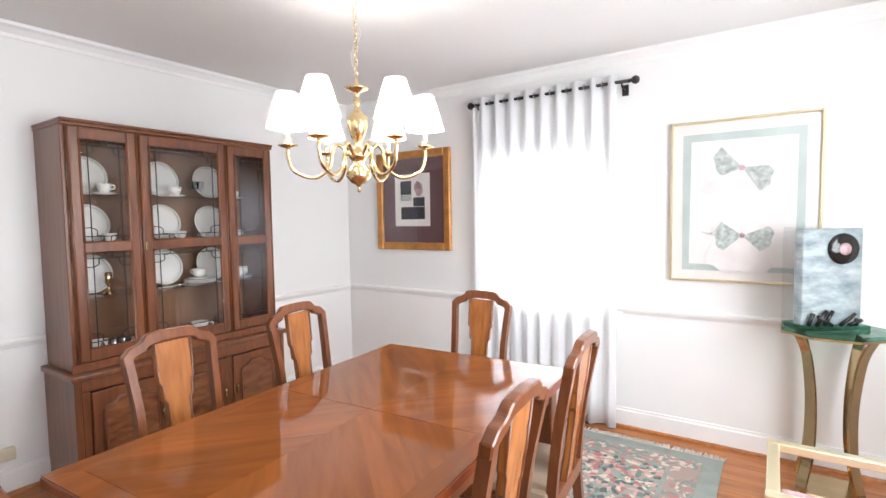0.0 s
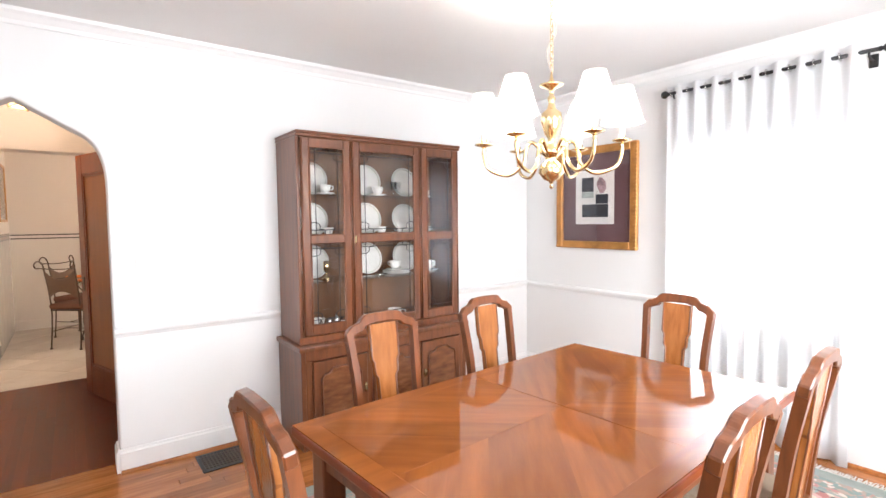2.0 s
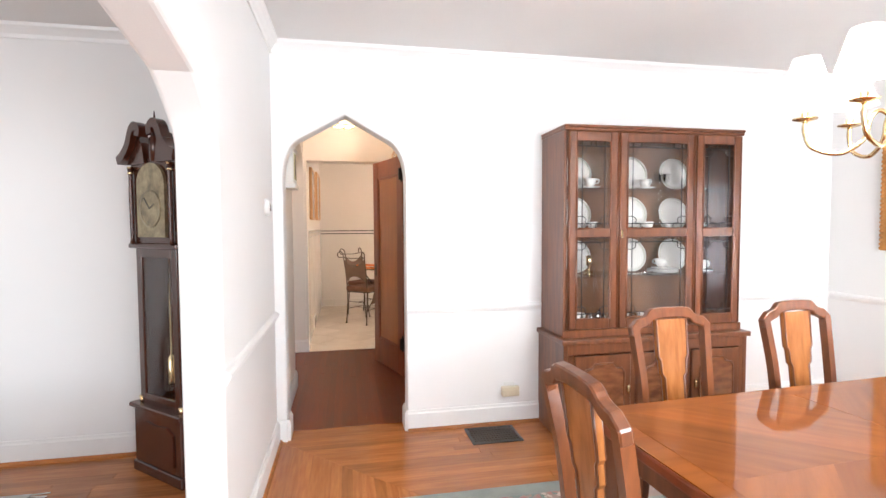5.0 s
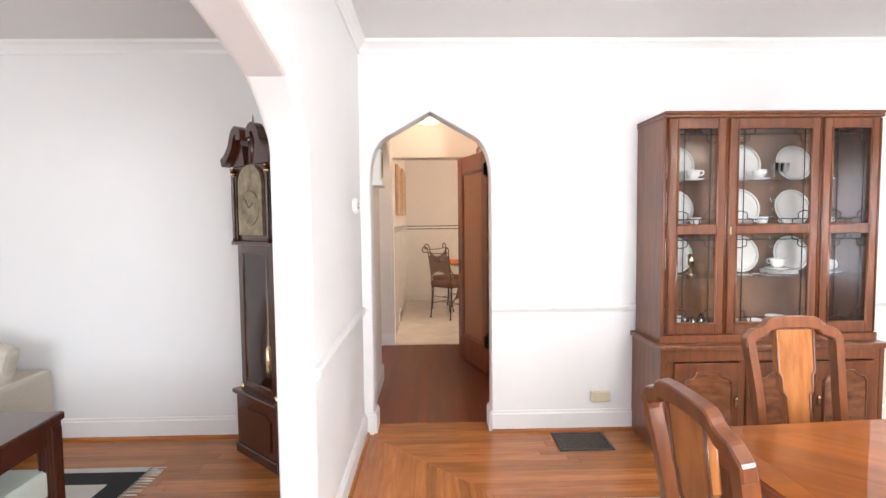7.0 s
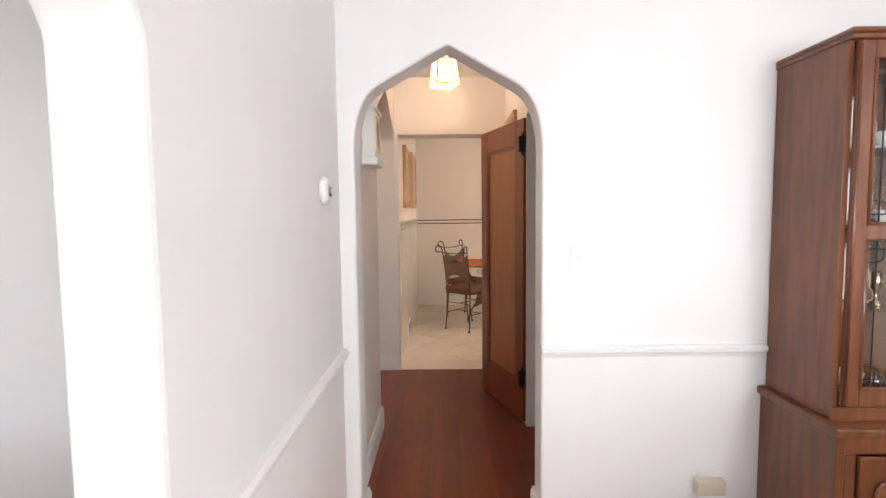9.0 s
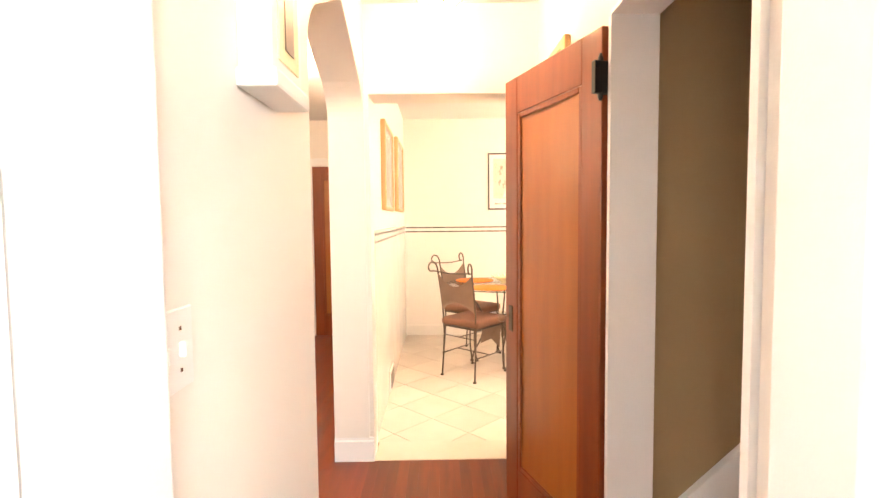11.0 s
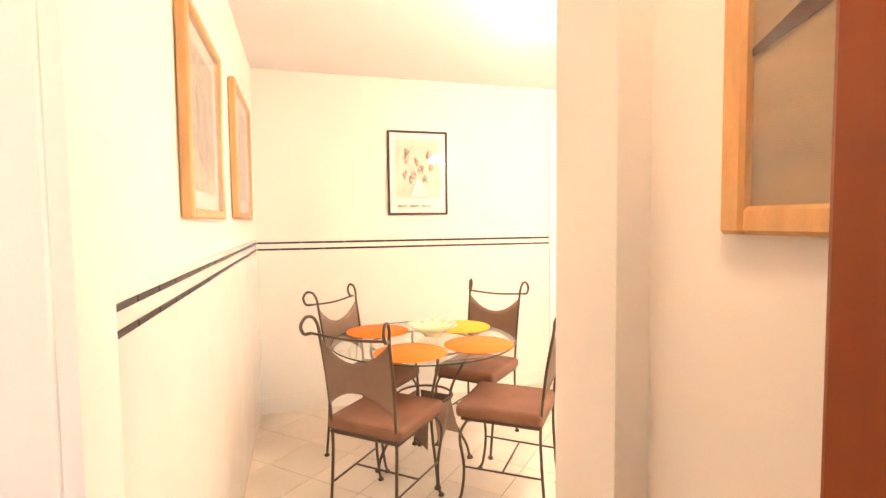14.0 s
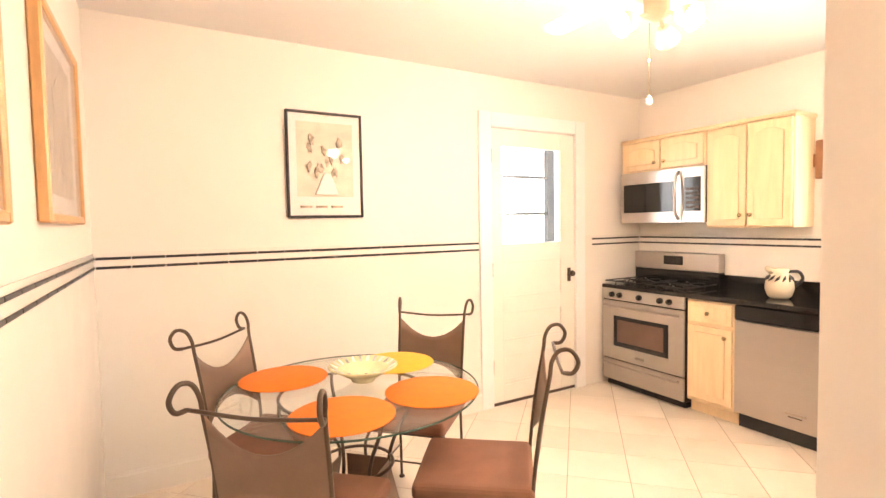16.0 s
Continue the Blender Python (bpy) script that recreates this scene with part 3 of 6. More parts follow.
# wooden door opened into the hall
ang = math.degrees(math.atan2(0.65, -0.215))
bd = panel_door("wooden_door", "open reddish stained wooden door with one long panel", 0.69, 1.955, pose(0.94, 1.12, 0.012, 0, 0, ang), [(0.24, 1.80)], DOORWOOD, DOORFRAME)
knob_set(bd, 0.635, 0.92, BRONZE, glass_mat("knob_glass", (0.9, 0.92, 0.9)))
for z in (0.30, 1.79):
    hb = boxed(-0.02, 0.0, -0.035, 0.06, z - 0.05, z + 0.05, 0.002)
    lathe(hb, [(0.004, z - 0.07), (0.009, z - 0.06), (0.009, z + 0.06), (0.004, z + 0.075)], -0.006, 0.03, 10)
    part("hinge", hb, BLACKIRON, bd, "black iron hinge")

# kitchen back door with a window
kd = panel_door("back_door", "closed white painted door with square upper window", 0.86, 2.13, pose(2.49, 5.36, 0.012), [(0.14, 0.38), (0.48, 0.72), (0.82, 1.12)], DOORWHITE, DOORWHITE)
for o in list(kd.children):
    if o.name.startswith("frame"):
        bm = bmesh.new()
        for a in ((0, 0.11, 0, 2.13), (0.71, 0.86, 0, 2.13), (0.11, 0.71, 0, 0.14), (0.11, 0.71, 0.38, 0.48), (0.11, 0.71, 0.72, 0.82), (0.11, 0.71, 1.12, 1.25), (0.11, 0.71, 2.0, 2.13)):
            box(bm, a[0], a[1], -0.02, 0.02, a[2], a[3], 0.002)
        bm.to_mesh(o.data); bm.free()
part("pane", boxed(0.105, 0.715, -0.003, 0.003, 1.245, 2.005), PANE, kd).visible_shadow = False
for z in (0.30, 1.05, 1.92):
    part("hinge", boxed(-0.012, 0.012, -0.030, -0.018, z - 0.055, z + 0.055), BLACKIRON, kd, "black hinge")
knob_set(kd, 0.80, 0.98, BRONZE, BRONZE)
part("sweep", boxed(0.0, 0.86, -0.026, -0.02, -0.01, 0.012), BRONZE, kd)

# corridor doors
ed = panel_door("hall_door", "reddish wooden door at the corridor end", 0.62, 1.98, pose(-1.06, 5.335, 0.01), [(0.24, 1.84)], DOORWOOD, DOORFRAME)
casing("trim_corridor_end", "y", 5.37, -1.07, -0.43, 2.0, -1, 0.09, right=True)
wd = panel_door("bedroom_door", "open white painted door leading to a bedroom", 0.70, 2.0, pose(-1.31, 5.18, 0.01, 0, 0, 122), [(0.2, 0.9), (1.02, 1.85)], DOORWHITE, DOORWHITE)
knob_set(wd, 0.64, 0.95, BLACKIRON, BLACKIRON)

# porch seen through the back door
pw = thing("porch_window", "dark framed porch window beyond the back door", "window")
bm = bmesh.new()
for a in ((2.75, 2.83, 0.9, 2.35), (3.9, 4.0, 0.9, 2.35)):
    box(bm, a[0], a[1], 6.28, 6.34, a[2], a[3])
box(bm, 2.83, 3.9, 6.28, 6.34, 2.25, 2.35)
part("frame", bm, OUTFRAME, pw)
for z in (1.15, 1.5, 1.88):
    part("glazing_bar", boxed(2.83, 3.9, 6.29, 6.32, z, z + 0.03), OUTFRAME, pw)
shell("backdrop_porch_wall", boxed(2.0, 2.75, 6.28, 6.4, -0.4, 2.6), PORCH)

# stairs beyond the wooden door
st = thing("staircase", "white painted stair with wooden treads rising beyond the door", "stairs", None, "", "structure")
for i in range(8):
    x = 1.12 + 0.21 * i
    part("riser", boxed(x, x + 0.02, 0.18, 1.07, 0.19 * i, 0.19 * i + 0.165), TRIM, st)
    part("tread", boxed(x - 0.02, x + 0.23, 0.18, 1.07, 0.19 * i + 0.165, 0.19 * i + 0.19, 0.005), REDOAK, st)
part("skirt_board", prism(bmesh.new(), [(1.09, 0), (2.9, 1.60), (2.9, 2.0), (1.09, 0.36)], "y", 1.072, 1.098), TRIM, st, "white painted skirt board")

GLOW = material("bright_sky", (1.0, 1.0, 1.0), 1.0, vary=0.0, emit=3.0)
shell("backdrop_east", boxed(6.5, 6.52, -5, 2, -0.4, 4.5), GLOW)
shell("backdrop_kitchen", boxed(6.53, 6.55, 2.1, 5, -0.4, 4.5), GLOW)
shell("backdrop_porch", boxed(1.0, 7.0, 9.0, 9.02, -0.4, 5), GLOW)
shell("backdrop_bedroom", boxed(-5.0, 0.5, 9.03, 9.05, -0.4, 5), GLOW)


# ---- dining room things ----
def china_cabinet():
    c = thing("china_cabinet", "tall walnut china cabinet with glazed lattice doors", "cabinet", pose(1.75, 0, 0))
    # base: 1.29 wide
    bm = bmesh.new()
    box(bm, -0.02, 0.01, -0.41, -0.005, 0.0, 0.62, 0.003); box(bm, 1.24, 1.27, -0.41, -0.005, 0.0, 0.62, 0.003)
    box(bm, 0.01, 1.24, -0.02, -0.005, 0.0, 0.62); box(bm, 0.01, 1.24, -0.40, -0.02, 0.06, 0.08)
    part("base_body", bm, WALNUT, c)
    for z0, z1 in ((0.0, 0.09), (0.555, 0.62)):
        part("base_rail", boxed(0.01, 1.24, -0.41, -0.39, z0, z1, 0.003), WALNUT, c)
    for x in (0.01, 0.425, 0.815, 1.20):
        part("base_stile", boxed(x, x + 0.04, -0.41, -0.39, 0.09, 0.555, 0.003), WALNUT, c)
    bm = boxed(-0.035, 1.285, -0.43, -0.004, 0.62, 0.652, 0.008, 2)
    part("ledge", bm, WALNUT, c)
    for x0 in (0.052, 0.467, 0.857):
        x1 = x0 + (0.371 if x0 < 0.1 else 0.346 if x0 < 0.5 else 0.341)
        d = part("cupboard_door", boxed(x0, x1, -0.425, -0.405, 0.095, 0.55, 0.004), WALNUT, c)
        a, b, z0, z1 = x0 + 0.05, x1 - 0.05, 0.14, 0.50
        poly = [(a, z0), (b, z0), (b, z1 - 0.06), (b - 0.015, z1 - 0.035), (b - 0.05, z1 - 0.03), (b - 0.075, z1), (a + 0.075, z1), (a + 0.05, z1 - 0.03), (a + 0.015, z1 - 0.035), (a, z1 - 0.06)]
        part("raised_panel", prism(bmesh.new(), poly, "y", -0.4335, -0.425), BURL, d, "figured burl panel")
        pts = [(p[0], -0.433, p[1]) for p in poly + poly[:1]]
        part("panel_bead", sweep(bmesh.new(), pts, 0.006, 6), WALNUT, d)
        part("handle", lathe(bmesh.new(), [(0.006, 0.30), (0.010, 0.315), (0.010, 0.345), (0.006, 0.36)], x1 - 0.02 if x0 < 0.5 else x0 + 0.02, -0.433, 8), DULLBRASS, d, "small brass handle")
    # upper case
    bm = bmesh.new()
    box(bm, 0.0, 0.022, -0.355, -0.005, 0.652, 1.93, 0.003); box(bm, 1.228, 1.25, -0.355, -0.005, 0.652, 1.93, 0.003)
    box(bm, 0.022, 1.228, -0.355, -0.005, 0.652, 0.70); box(bm, 0.022, 1.228, -0.355, -0.005, 1.90, 1.93)
    part("case", bm, WALNUT, c)
    part("back_panel", boxed(0.022, 1.228, -0.02, -0.006, 0.70, 1.90), BACKWOOD, c)
    bm = boxed(-0.004, 1.254, -0.372, -0.003, 1.93, 1.948, 0.004); box(bm, -0.007, 1.257, -0.381, -0.002, 1.948, 1.965, 0.006)
    part("cornice", bm, WALNUT, c)
    part("foot_moulding", boxed(-0.01, 1.26, -0.368, -0.355, 0.652, 0.70, 0.004), WALNUT, c)
    for z in (1.585, 1.315, 1.03):
        part("shelf", boxed(0.024, 1.226, -0.33, -0.022, z - 0.009, z, 0.002), CABGLASS if z != 1.315 else WALNUT, c)
    for x0, x1 in ((0.02, 0.355), (0.36, 0.89), (0.895, 1.23)):
        d = part("glazed_door", bmesh.new(), WALNUT, c)
        bm = bmesh.new()
        s = 0.055
        y0, y1 = -0.377, -0.357
        box(bm, x0, x0 + s, y0, y1, 0.705, 1.925, 0.005); box(bm, x1 - s, x1, y0, y1, 0.705, 1.925, 0.005)
        for q0, q1 in ((0.705, 0.77), (1.275, 1.33), (1.865, 1.925)):
            box(bm, x0 + s, x1 - s, y0 + 0.001, y1, q0, q1, 0.004)
        bm.to_mesh(d.data); bm.free()
        for e in (x0 + 0.006, x1 - 0.006):
            part("stile_bead", sweep(bmesh.new(), [(e, -0.378, 0.71), (e, -0.378, 1.92)], 0.006, 6), WALNUT, d)
        for q0, q1 in ((0.77, 1.275), (1.33, 1.865)):
            rim = [(x0 + s, -0.376, q0), (x1 - s, -0.376, q0), (x1 - s, -0.376, q1), (x0 + s, -0.376, q1), (x0 + s, -0.376, q0)]
            part("glazing_bead", sweep(bmesh.new(), rim, 0.007, 6), WALNUT, d)
            part("pane", boxed(x0 + s - 0.004, x1 - s + 0.004, -0.368, -0.365, q0 - 0.004, q1 + 0.004), CABGLASS, d).visible_shadow = False
            bm = bmesh.new()
            a, b = x0 + s, x1 - s
            o = 0.038
            yy = -0.372
            for sx, ex in ((1, a), (-1, b)):
                top = q1 > 1.5
                zz = (q0, q1) if not top else (q1, q0)
                sg = 1 if not top else -1
                # bars along the door's edge with looped corners
                sweep(bm, [(ex + sx * o, yy, q0), (ex + sx * o, yy, q1)], 0.0028, 5)
                for zc, k in ((q0, 1), (q1, -1)):
                    loop = smooth_path([(ex + sx * o * 0.1, yy, zc + k * 0.075), (ex + sx * o, yy, zc + k * 0.075), (ex + sx * (o + 0.025), yy, zc + k * 0.06), (ex + sx * (o + 0.025), yy, zc + k * 0.035), (ex + sx * (o + 0.055), yy, zc + k * 0.03), (ex + sx * (o + 0.06), yy, zc + k * 0.002)], 4)
                    sweep(bm, loop, 0.0028, 5)
            for zc, k in ((q0, 1), (q1, -1)):
                sweep(bm, [(a, yy, zc + k * 0.03), (b, yy, zc + k * 0.03)], 0.0028, 5)
            part("lattice", bm, BLACKIRON, d, "thin dark metal lattice")
    part("door_pull", boxed(0.372, 0.384, -0.385, -0.377, 1.27, 1.32, 0.002), DULLBRASS, c, "brass pull")
    return c


china_cabinet()


def plate_mesh(r):
    return lathe(bmesh.new(), [(r * 0.55, 0), (r * 0.6, 0.004), (r, 0.016), (r, 0.019), (r * 0.62, 0.008), (0.001, 0.007)], n=26)


def china_plate(x, y, z, r, lean=78):
    p = thing("china_plate", "white china plate with a floral green rim standing in the cabinet", "plate", pose(x, y, z, lean, 0, 0), "china in the cabinet")
    part("dish", turned(plate_mesh(r), Matrix.Translation((0, r, 0))), CHINA, p)
    part("rim", sweep(bmesh.new(), [(0.88 * r * math.cos(k * math.pi / 15), r + 0.88 * r * math.sin(k * math.pi / 15), 0.0158) for k in range(31)], 0.0, 4, (0.003, 0.011)), CHINARIM, p, "green and gold rim")
    return p


def tea_cup(x, y, z, k=1.0, saucer=True):
    c = thing("tea_cup", "white china tea cup on a saucer in the cabinet", "cup", pose(x, y, z, 0, 0, random.uniform(0, 360)), "china in the cabinet")
    up = 0.012 if saucer else 0
    part("bowl", lathe(bmesh.new(), [(0.018 * k, up), (0.03 * k, up + 0.012 * k), (0.04 * k, up + 0.05 * k), (0.038 * k, up + 0.05 * k), (0.028 * k, up + 0.014 * k), (0.001, up + 0.012 * k)], n=16), CHINA, c)
    part("handle", sweep(bmesh.new(), smooth_path([(0.035 * k, 0, up + 0.042 * k), (0.058 * k, 0, up + 0.04 * k), (0.056 * k, 0, up + 0.022 * k), (0.033 * k, 0, up + 0.018 * k)], 4), 0.004 * k, 6), CHINA, c)
    if saucer:
        part("saucer", lathe(bmesh.new(), [(0.03 * k, 0), (0.06 * k, 0.009), (0.06 * k, 0.012), (0.03 * k, 0.006), (0.001, 0.005)], n=18), CHINA, c)
    return c


for z in (1.586, 1.316, 1.031):
    for x, r in ((0.19, 0.112), (0.60, 0.115), (0.92, 0.112)):
        china_plate(1.75 + x, -0.13, z, r)
for x, y, z, k in ((0.23, -0.25, 1.586, 1.0), (0.62, -0.25, 1.586, 1.0), (1.06, -0.2, 1.586, 0.8), (0.25, -0.24, 1.316, 0.9), (0.65, -0.24, 1.316, 0.9), (0.83, -0.2, 1.316, 0.7), (1.06, -0.22, 1.316, 0.8), (0.78, -0.2, 1.055, 1.1), (0.5, -0.2, 0.701, 1.0), (0.62, -0.24, 0.701, 1.0), (0.76, -0.22, 0.701, 1.3), (0.18, -0.2, 0.701, 1.2), (1.02, -0.22, 0.701, 1.0), (1.08, -0.2, 1.031, 1.3)):
    tea_cup(1.75 + x, y, z, k)
pl = thing("plate_stack", "stack of white china plates on a cabinet shelf", "plates", pose(2.54, -0.2, 1.031))
for i in range(3):
    part("plate", turned(lathe(bmesh.new(), [(0.05, 0), (0.10, 0.006), (0.10, 0.008), (0.05, 0.004)], n=22), Matrix.Translation((0, 0, 0.008 * i))), CHINA, pl)
for x in (0.755, 0.79, 0.825):
    g = thing("wine_glass", "small clear stemmed glass in the cabinet", "glass", pose(1.75 + x, -0.18, 1.586), "glasses in the cabinet")
    part("bowl", lathe(bmesh.new(), [(0.02, 0.0), (0.004, 0.004), (0.004, 0.04), (0.022, 0.06), (0.025, 0.11), (0.023, 0.11), (0.02, 0.06), (0.001, 0.05)], n=14), CABGLASS, g)
v = thing("brass_candlestick", "short brass candlestick on a cabinet shelf", "candlestick", pose(1.98, -0.24, 1.031))
part("stem", lathe(bmesh.new(), [(0.03, 0), (0.03, 0.008), (0.008, 0.02), (0.008, 0.05), (0.02, 0.065), (0.02, 0.12), (0.012, 0.125)], n=14), BRASS, v)
v = thing("cake_server", "silver serving piece lying on a cabinet shelf", "cutlery", pose(2.28, -0.26, 1.031))
part("blade", boxed(-0.05, 0.05, -0.02, 0.02, 0.0, 0.003), SILVER, v)
part("handle", sweep(bmesh.new(), [(0.05, 0, 0.004), (0.14, -0.01, 0.01)], 0.006, 6), SILVER, v)
for x, k in ((1.99, 1.0), (2.04, 1.2), (2.08, 0.9), (1.93, 0.8)):
    v = thing("silver_shaker", "small silver shaker in the cabinet", "shaker", pose(x, -0.25, 0.701), "silver in the cabinet")
    part("body", lathe(bmesh.new(), [(0.02 * k, 0), (0.014 * k, 0.01), (0.022 * k, 0.03 * k), (0.016 * k, 0.06 * k), (0.006, 0.085 * k)], n=12), SILVER, v)


# dining table, turned slightly
TABLE_TURN = 3.6
TABLE_AT = Matrix.Translation((1.201, -1.703, 0)) @ Matrix.Rotation(radians(TABLE_TURN), 4, "Z")
TL, TW, TZ = 1.60, 1.002, 0.745
dt = thing("dining_table", "polished cherry wood dining table with inlaid veneer top", "table", TABLE_AT)
part("tabletop", boxed(0.0, TL, -TW, 0.0, TZ - 0.038, TZ - 0.003, 0.008, 2), DOORFRAME, dt)
bw = 0.075
# veneer strips, laid slanting and mirrored from quarter to quarter
SW = 0.11
for qx0, qx1, sx in ((bw, TL / 2 - 0.001, 1), (TL / 2 + 0.001, TL - bw, -1)):
    for qy0, qy1, sy in ((-TW + bw, -TW / 2, 1), (-TW / 2, -bw, -1)):
        turn = math.atan2(sy, sx)
        c, n = Vector((math.cos(turn), math.sin(turn))), Vector((-math.sin(turn), math.cos(turn)))
        mid = Vector(((qx0 + qx1) / 2, (qy0 + qy1) / 2))
        for k in range(-7, 8):
            strip = [mid + c * a + n * b for a, b in ((-1, (k - 0.5) * SW), (1, (k - 0.5) * SW), (1, (k + 0.5) * SW), (-1, (k + 0.5) * SW))]
            poly = clip([(p.x, p.y) for p in strip], qx0 + 0.0005, qx1 - 0.0005, qy0 + 0.0002, qy1 - 0.0002)
            if len(poly) >= 3:
                cx, cy = sum(p[0] for p in poly) / len(poly), sum(p[1] for p in poly) / len(poly)
                local = [(Matrix.Rotation(-turn, 2) @ Vector((p[0] - cx, p[1] - cy)))[:] for p in poly]
                leaf = part("veneer_strip", prism(bmesh.new(), local, "z", -0.0032, 0.0), TABLE, dt)
                leaf.matrix_basis = Matrix.Translation((cx, cy, TZ)) @ Matrix.Rotation(turn, 4, "Z")
for p in ([(0.004, -0.004), (bw, -bw), (bw, -TW + bw), (0.004, -TW + 0.004)], [(TL - 0.004, -0.004), (TL - 0.004, -TW + 0.004), (TL - bw, -TW + bw), (TL - bw, -bw)],
          [(0.004, -0.004), (TL - 0.004, -0.004), (TL - bw, -bw), (bw, -bw)], [(0.004, -TW + 0.004), (bw, -TW + bw), (TL - bw, -TW + bw), (TL - 0.004, -TW + 0.004)]):
    part("veneer_band", prism(bmesh.new(), p, "z", TZ - 0.0032, TZ - 0.0002), TABLE, dt)
bm = bmesh.new()
box(bm, 0.06, TL - 0.06, -0.09, -0.06, TZ - 0.13, TZ - 0.038, 0.003); box(bm, 0.06, TL - 0.06, -TW + 0.06, -TW + 0.09, TZ - 0.13, TZ - 0.038, 0.003)
box(bm, 0.06, 0.09, -TW + 0.09, -0.09, TZ - 0.13, TZ - 0.038, 0.003); box(bm, TL - 0.09, TL - 0.06, -TW + 0.09, -0.09, TZ - 0.13, TZ - 0.038, 0.003)
part("apron", bm, WALNUT, dt)
for x in (0.05, TL - 0.13):
    for y in (-0.05, -TW + 0.13):
        part("leg", boxed(x, x + 0.08, y - 0.08, y, 0.013, TZ - 0.04, 0.008, 2), WALNUT, dt)


def dining_chair(m, arms=False):
    """Origin on the floor under the back; sitter faces +y."""
    c = thing("dining_chair", "wooden dining chair with a shaped splat back", "chair", m, "chairs round the dining table")
    hw = 0.152
    for s in (-1, 1):
        path = smooth_path([(s * 0.165, -0.03, 0.0), (s * 0.165, 0.0, 0.25), (s * 0.16, 0.012, 0.45), (s * (hw + 0.005), -0.012, 0.70), (s * (hw + 0.02), -0.055, 0.93)], 5)
        part("back_post", sweep(bmesh.new(), path, 0.0, 4, (0.034, 0.030)), CHAIRWOOD, c)
        part("front_leg", boxed(s * 0.19 - 0.02, s * 0.19 + 0.02, 0.38, 0.42, 0, 0.43, 0.004), CHAIRWOOD, c)
        part("side_rail", boxed(s * 0.17 - 0.012, s * 0.17 + 0.012, 0.0, 0.40, 0.38, 0.435, 0.003), CHAIRWOOD, c)
    w = hw + 0.037
    half = [(0.04, 1.0), (0.088, 0.996), (0.104, 0.986), (0.116, 0.971), (0.135, 0.963), (w - 0.03, 0.958), (w, 0.930), (w, 0.895), (w - 0.034, 0.895), (w - 0.036, 0.916), (0.130, 0.926), (0.108, 0.932), (0.092, 0.950), (0.04, 0.958)]
    top = half + [(-x, z) for x, z in half[::-1]]
    bm = prism(bmesh.new(), top, "y", -0.016, 0.016)
    bmesh.ops.bevel(bm, geom=list(bm.edges), offset=0.004, segments=1, affect="EDGES")
    part("crest_rail", turned(bm, Matrix.Translation((0, -0.055, 0.93)) @ Matrix.Rotation(radians(9), 4, "X") @ Matrix.Translation((0, 0, -0.93))), CHAIRWOOD, c)
    splat = [(-0.054, 0.45), (0.054, 0.45), (0.048, 0.60), (0.050, 0.735), (0.062, 0.75), (0.064, 0.80), (0.074, 0.815), (0.076, 0.957), (-0.076, 0.957), (-0.074, 0.815), (-0.064, 0.80), (-0.062, 0.75), (-0.050, 0.735), (-0.048, 0.60)]
    bm = prism(bmesh.new(), splat, "y", -0.008, 0.008)
    part("splat", turned(bm, Matrix.Translation((0, 0.008, 0.45)) @ Matrix.Rotation(radians(7.2), 4, "X") @ Matrix.Translation((0, 0, -0.45))), SPLAT, c, "lighter figured wood splat")
    for sx in (-1, 1):
        edge = [(sx * x, 0.0, z) for x, z in splat[1:8]]
        for f in (-1, 1):
            bead = sweep(bmesh.new(), [(p[0] - sx * 0.004, f * 0.009, p[2]) for p in edge], 0.0045, 5)
            part("splat_bead", turned(bead, Matrix.Translation((0, 0.008, 0.45)) @ Matrix.Rotation(radians(7.2), 4, "X") @ Matrix.Translation((0, 0, -0.45))), CHAIRWOOD, c)
    part("seat_frame", boxed(-0.195, 0.195, 0.0, 0.425, 0.40, 0.44, 0.004), CHAIRWOOD, c)
    part("seat", boxed(-0.185, 0.185, 0.02, 0.415, 0.44, 0.485, 0.018, 3), SEATCLOTH, c)
    part("back_rail", boxed(-0.155, 0.155, -0.006, 0.02, 0.42, 0.47, 0.003), CHAIRWOOD, c)
    return c


FZ = 0.013
chair = dining_chair(pose(1.82, -2.78, FZ, 0, 0, 4))
FAR = Matrix.Diagonal((0.95, 0.95, 1.015, 1))
copy_thing(chair, pose(1.697, -1.51, FZ, 0, 0, 183.6) @ FAR)
copy_thing(chair, pose(2.32, -1.475, FZ, 0, 0, 183.6) @ FAR)
copy_thing(chair, pose(3.03, -2.02, FZ, 0, 0, 92) @ FAR)
copy_thing(chair, pose(2.44, -2.74, FZ, 0, 0, 4))
copy_thing(chair, pose(1.035, -2.12, FZ, 0, 0, -88))


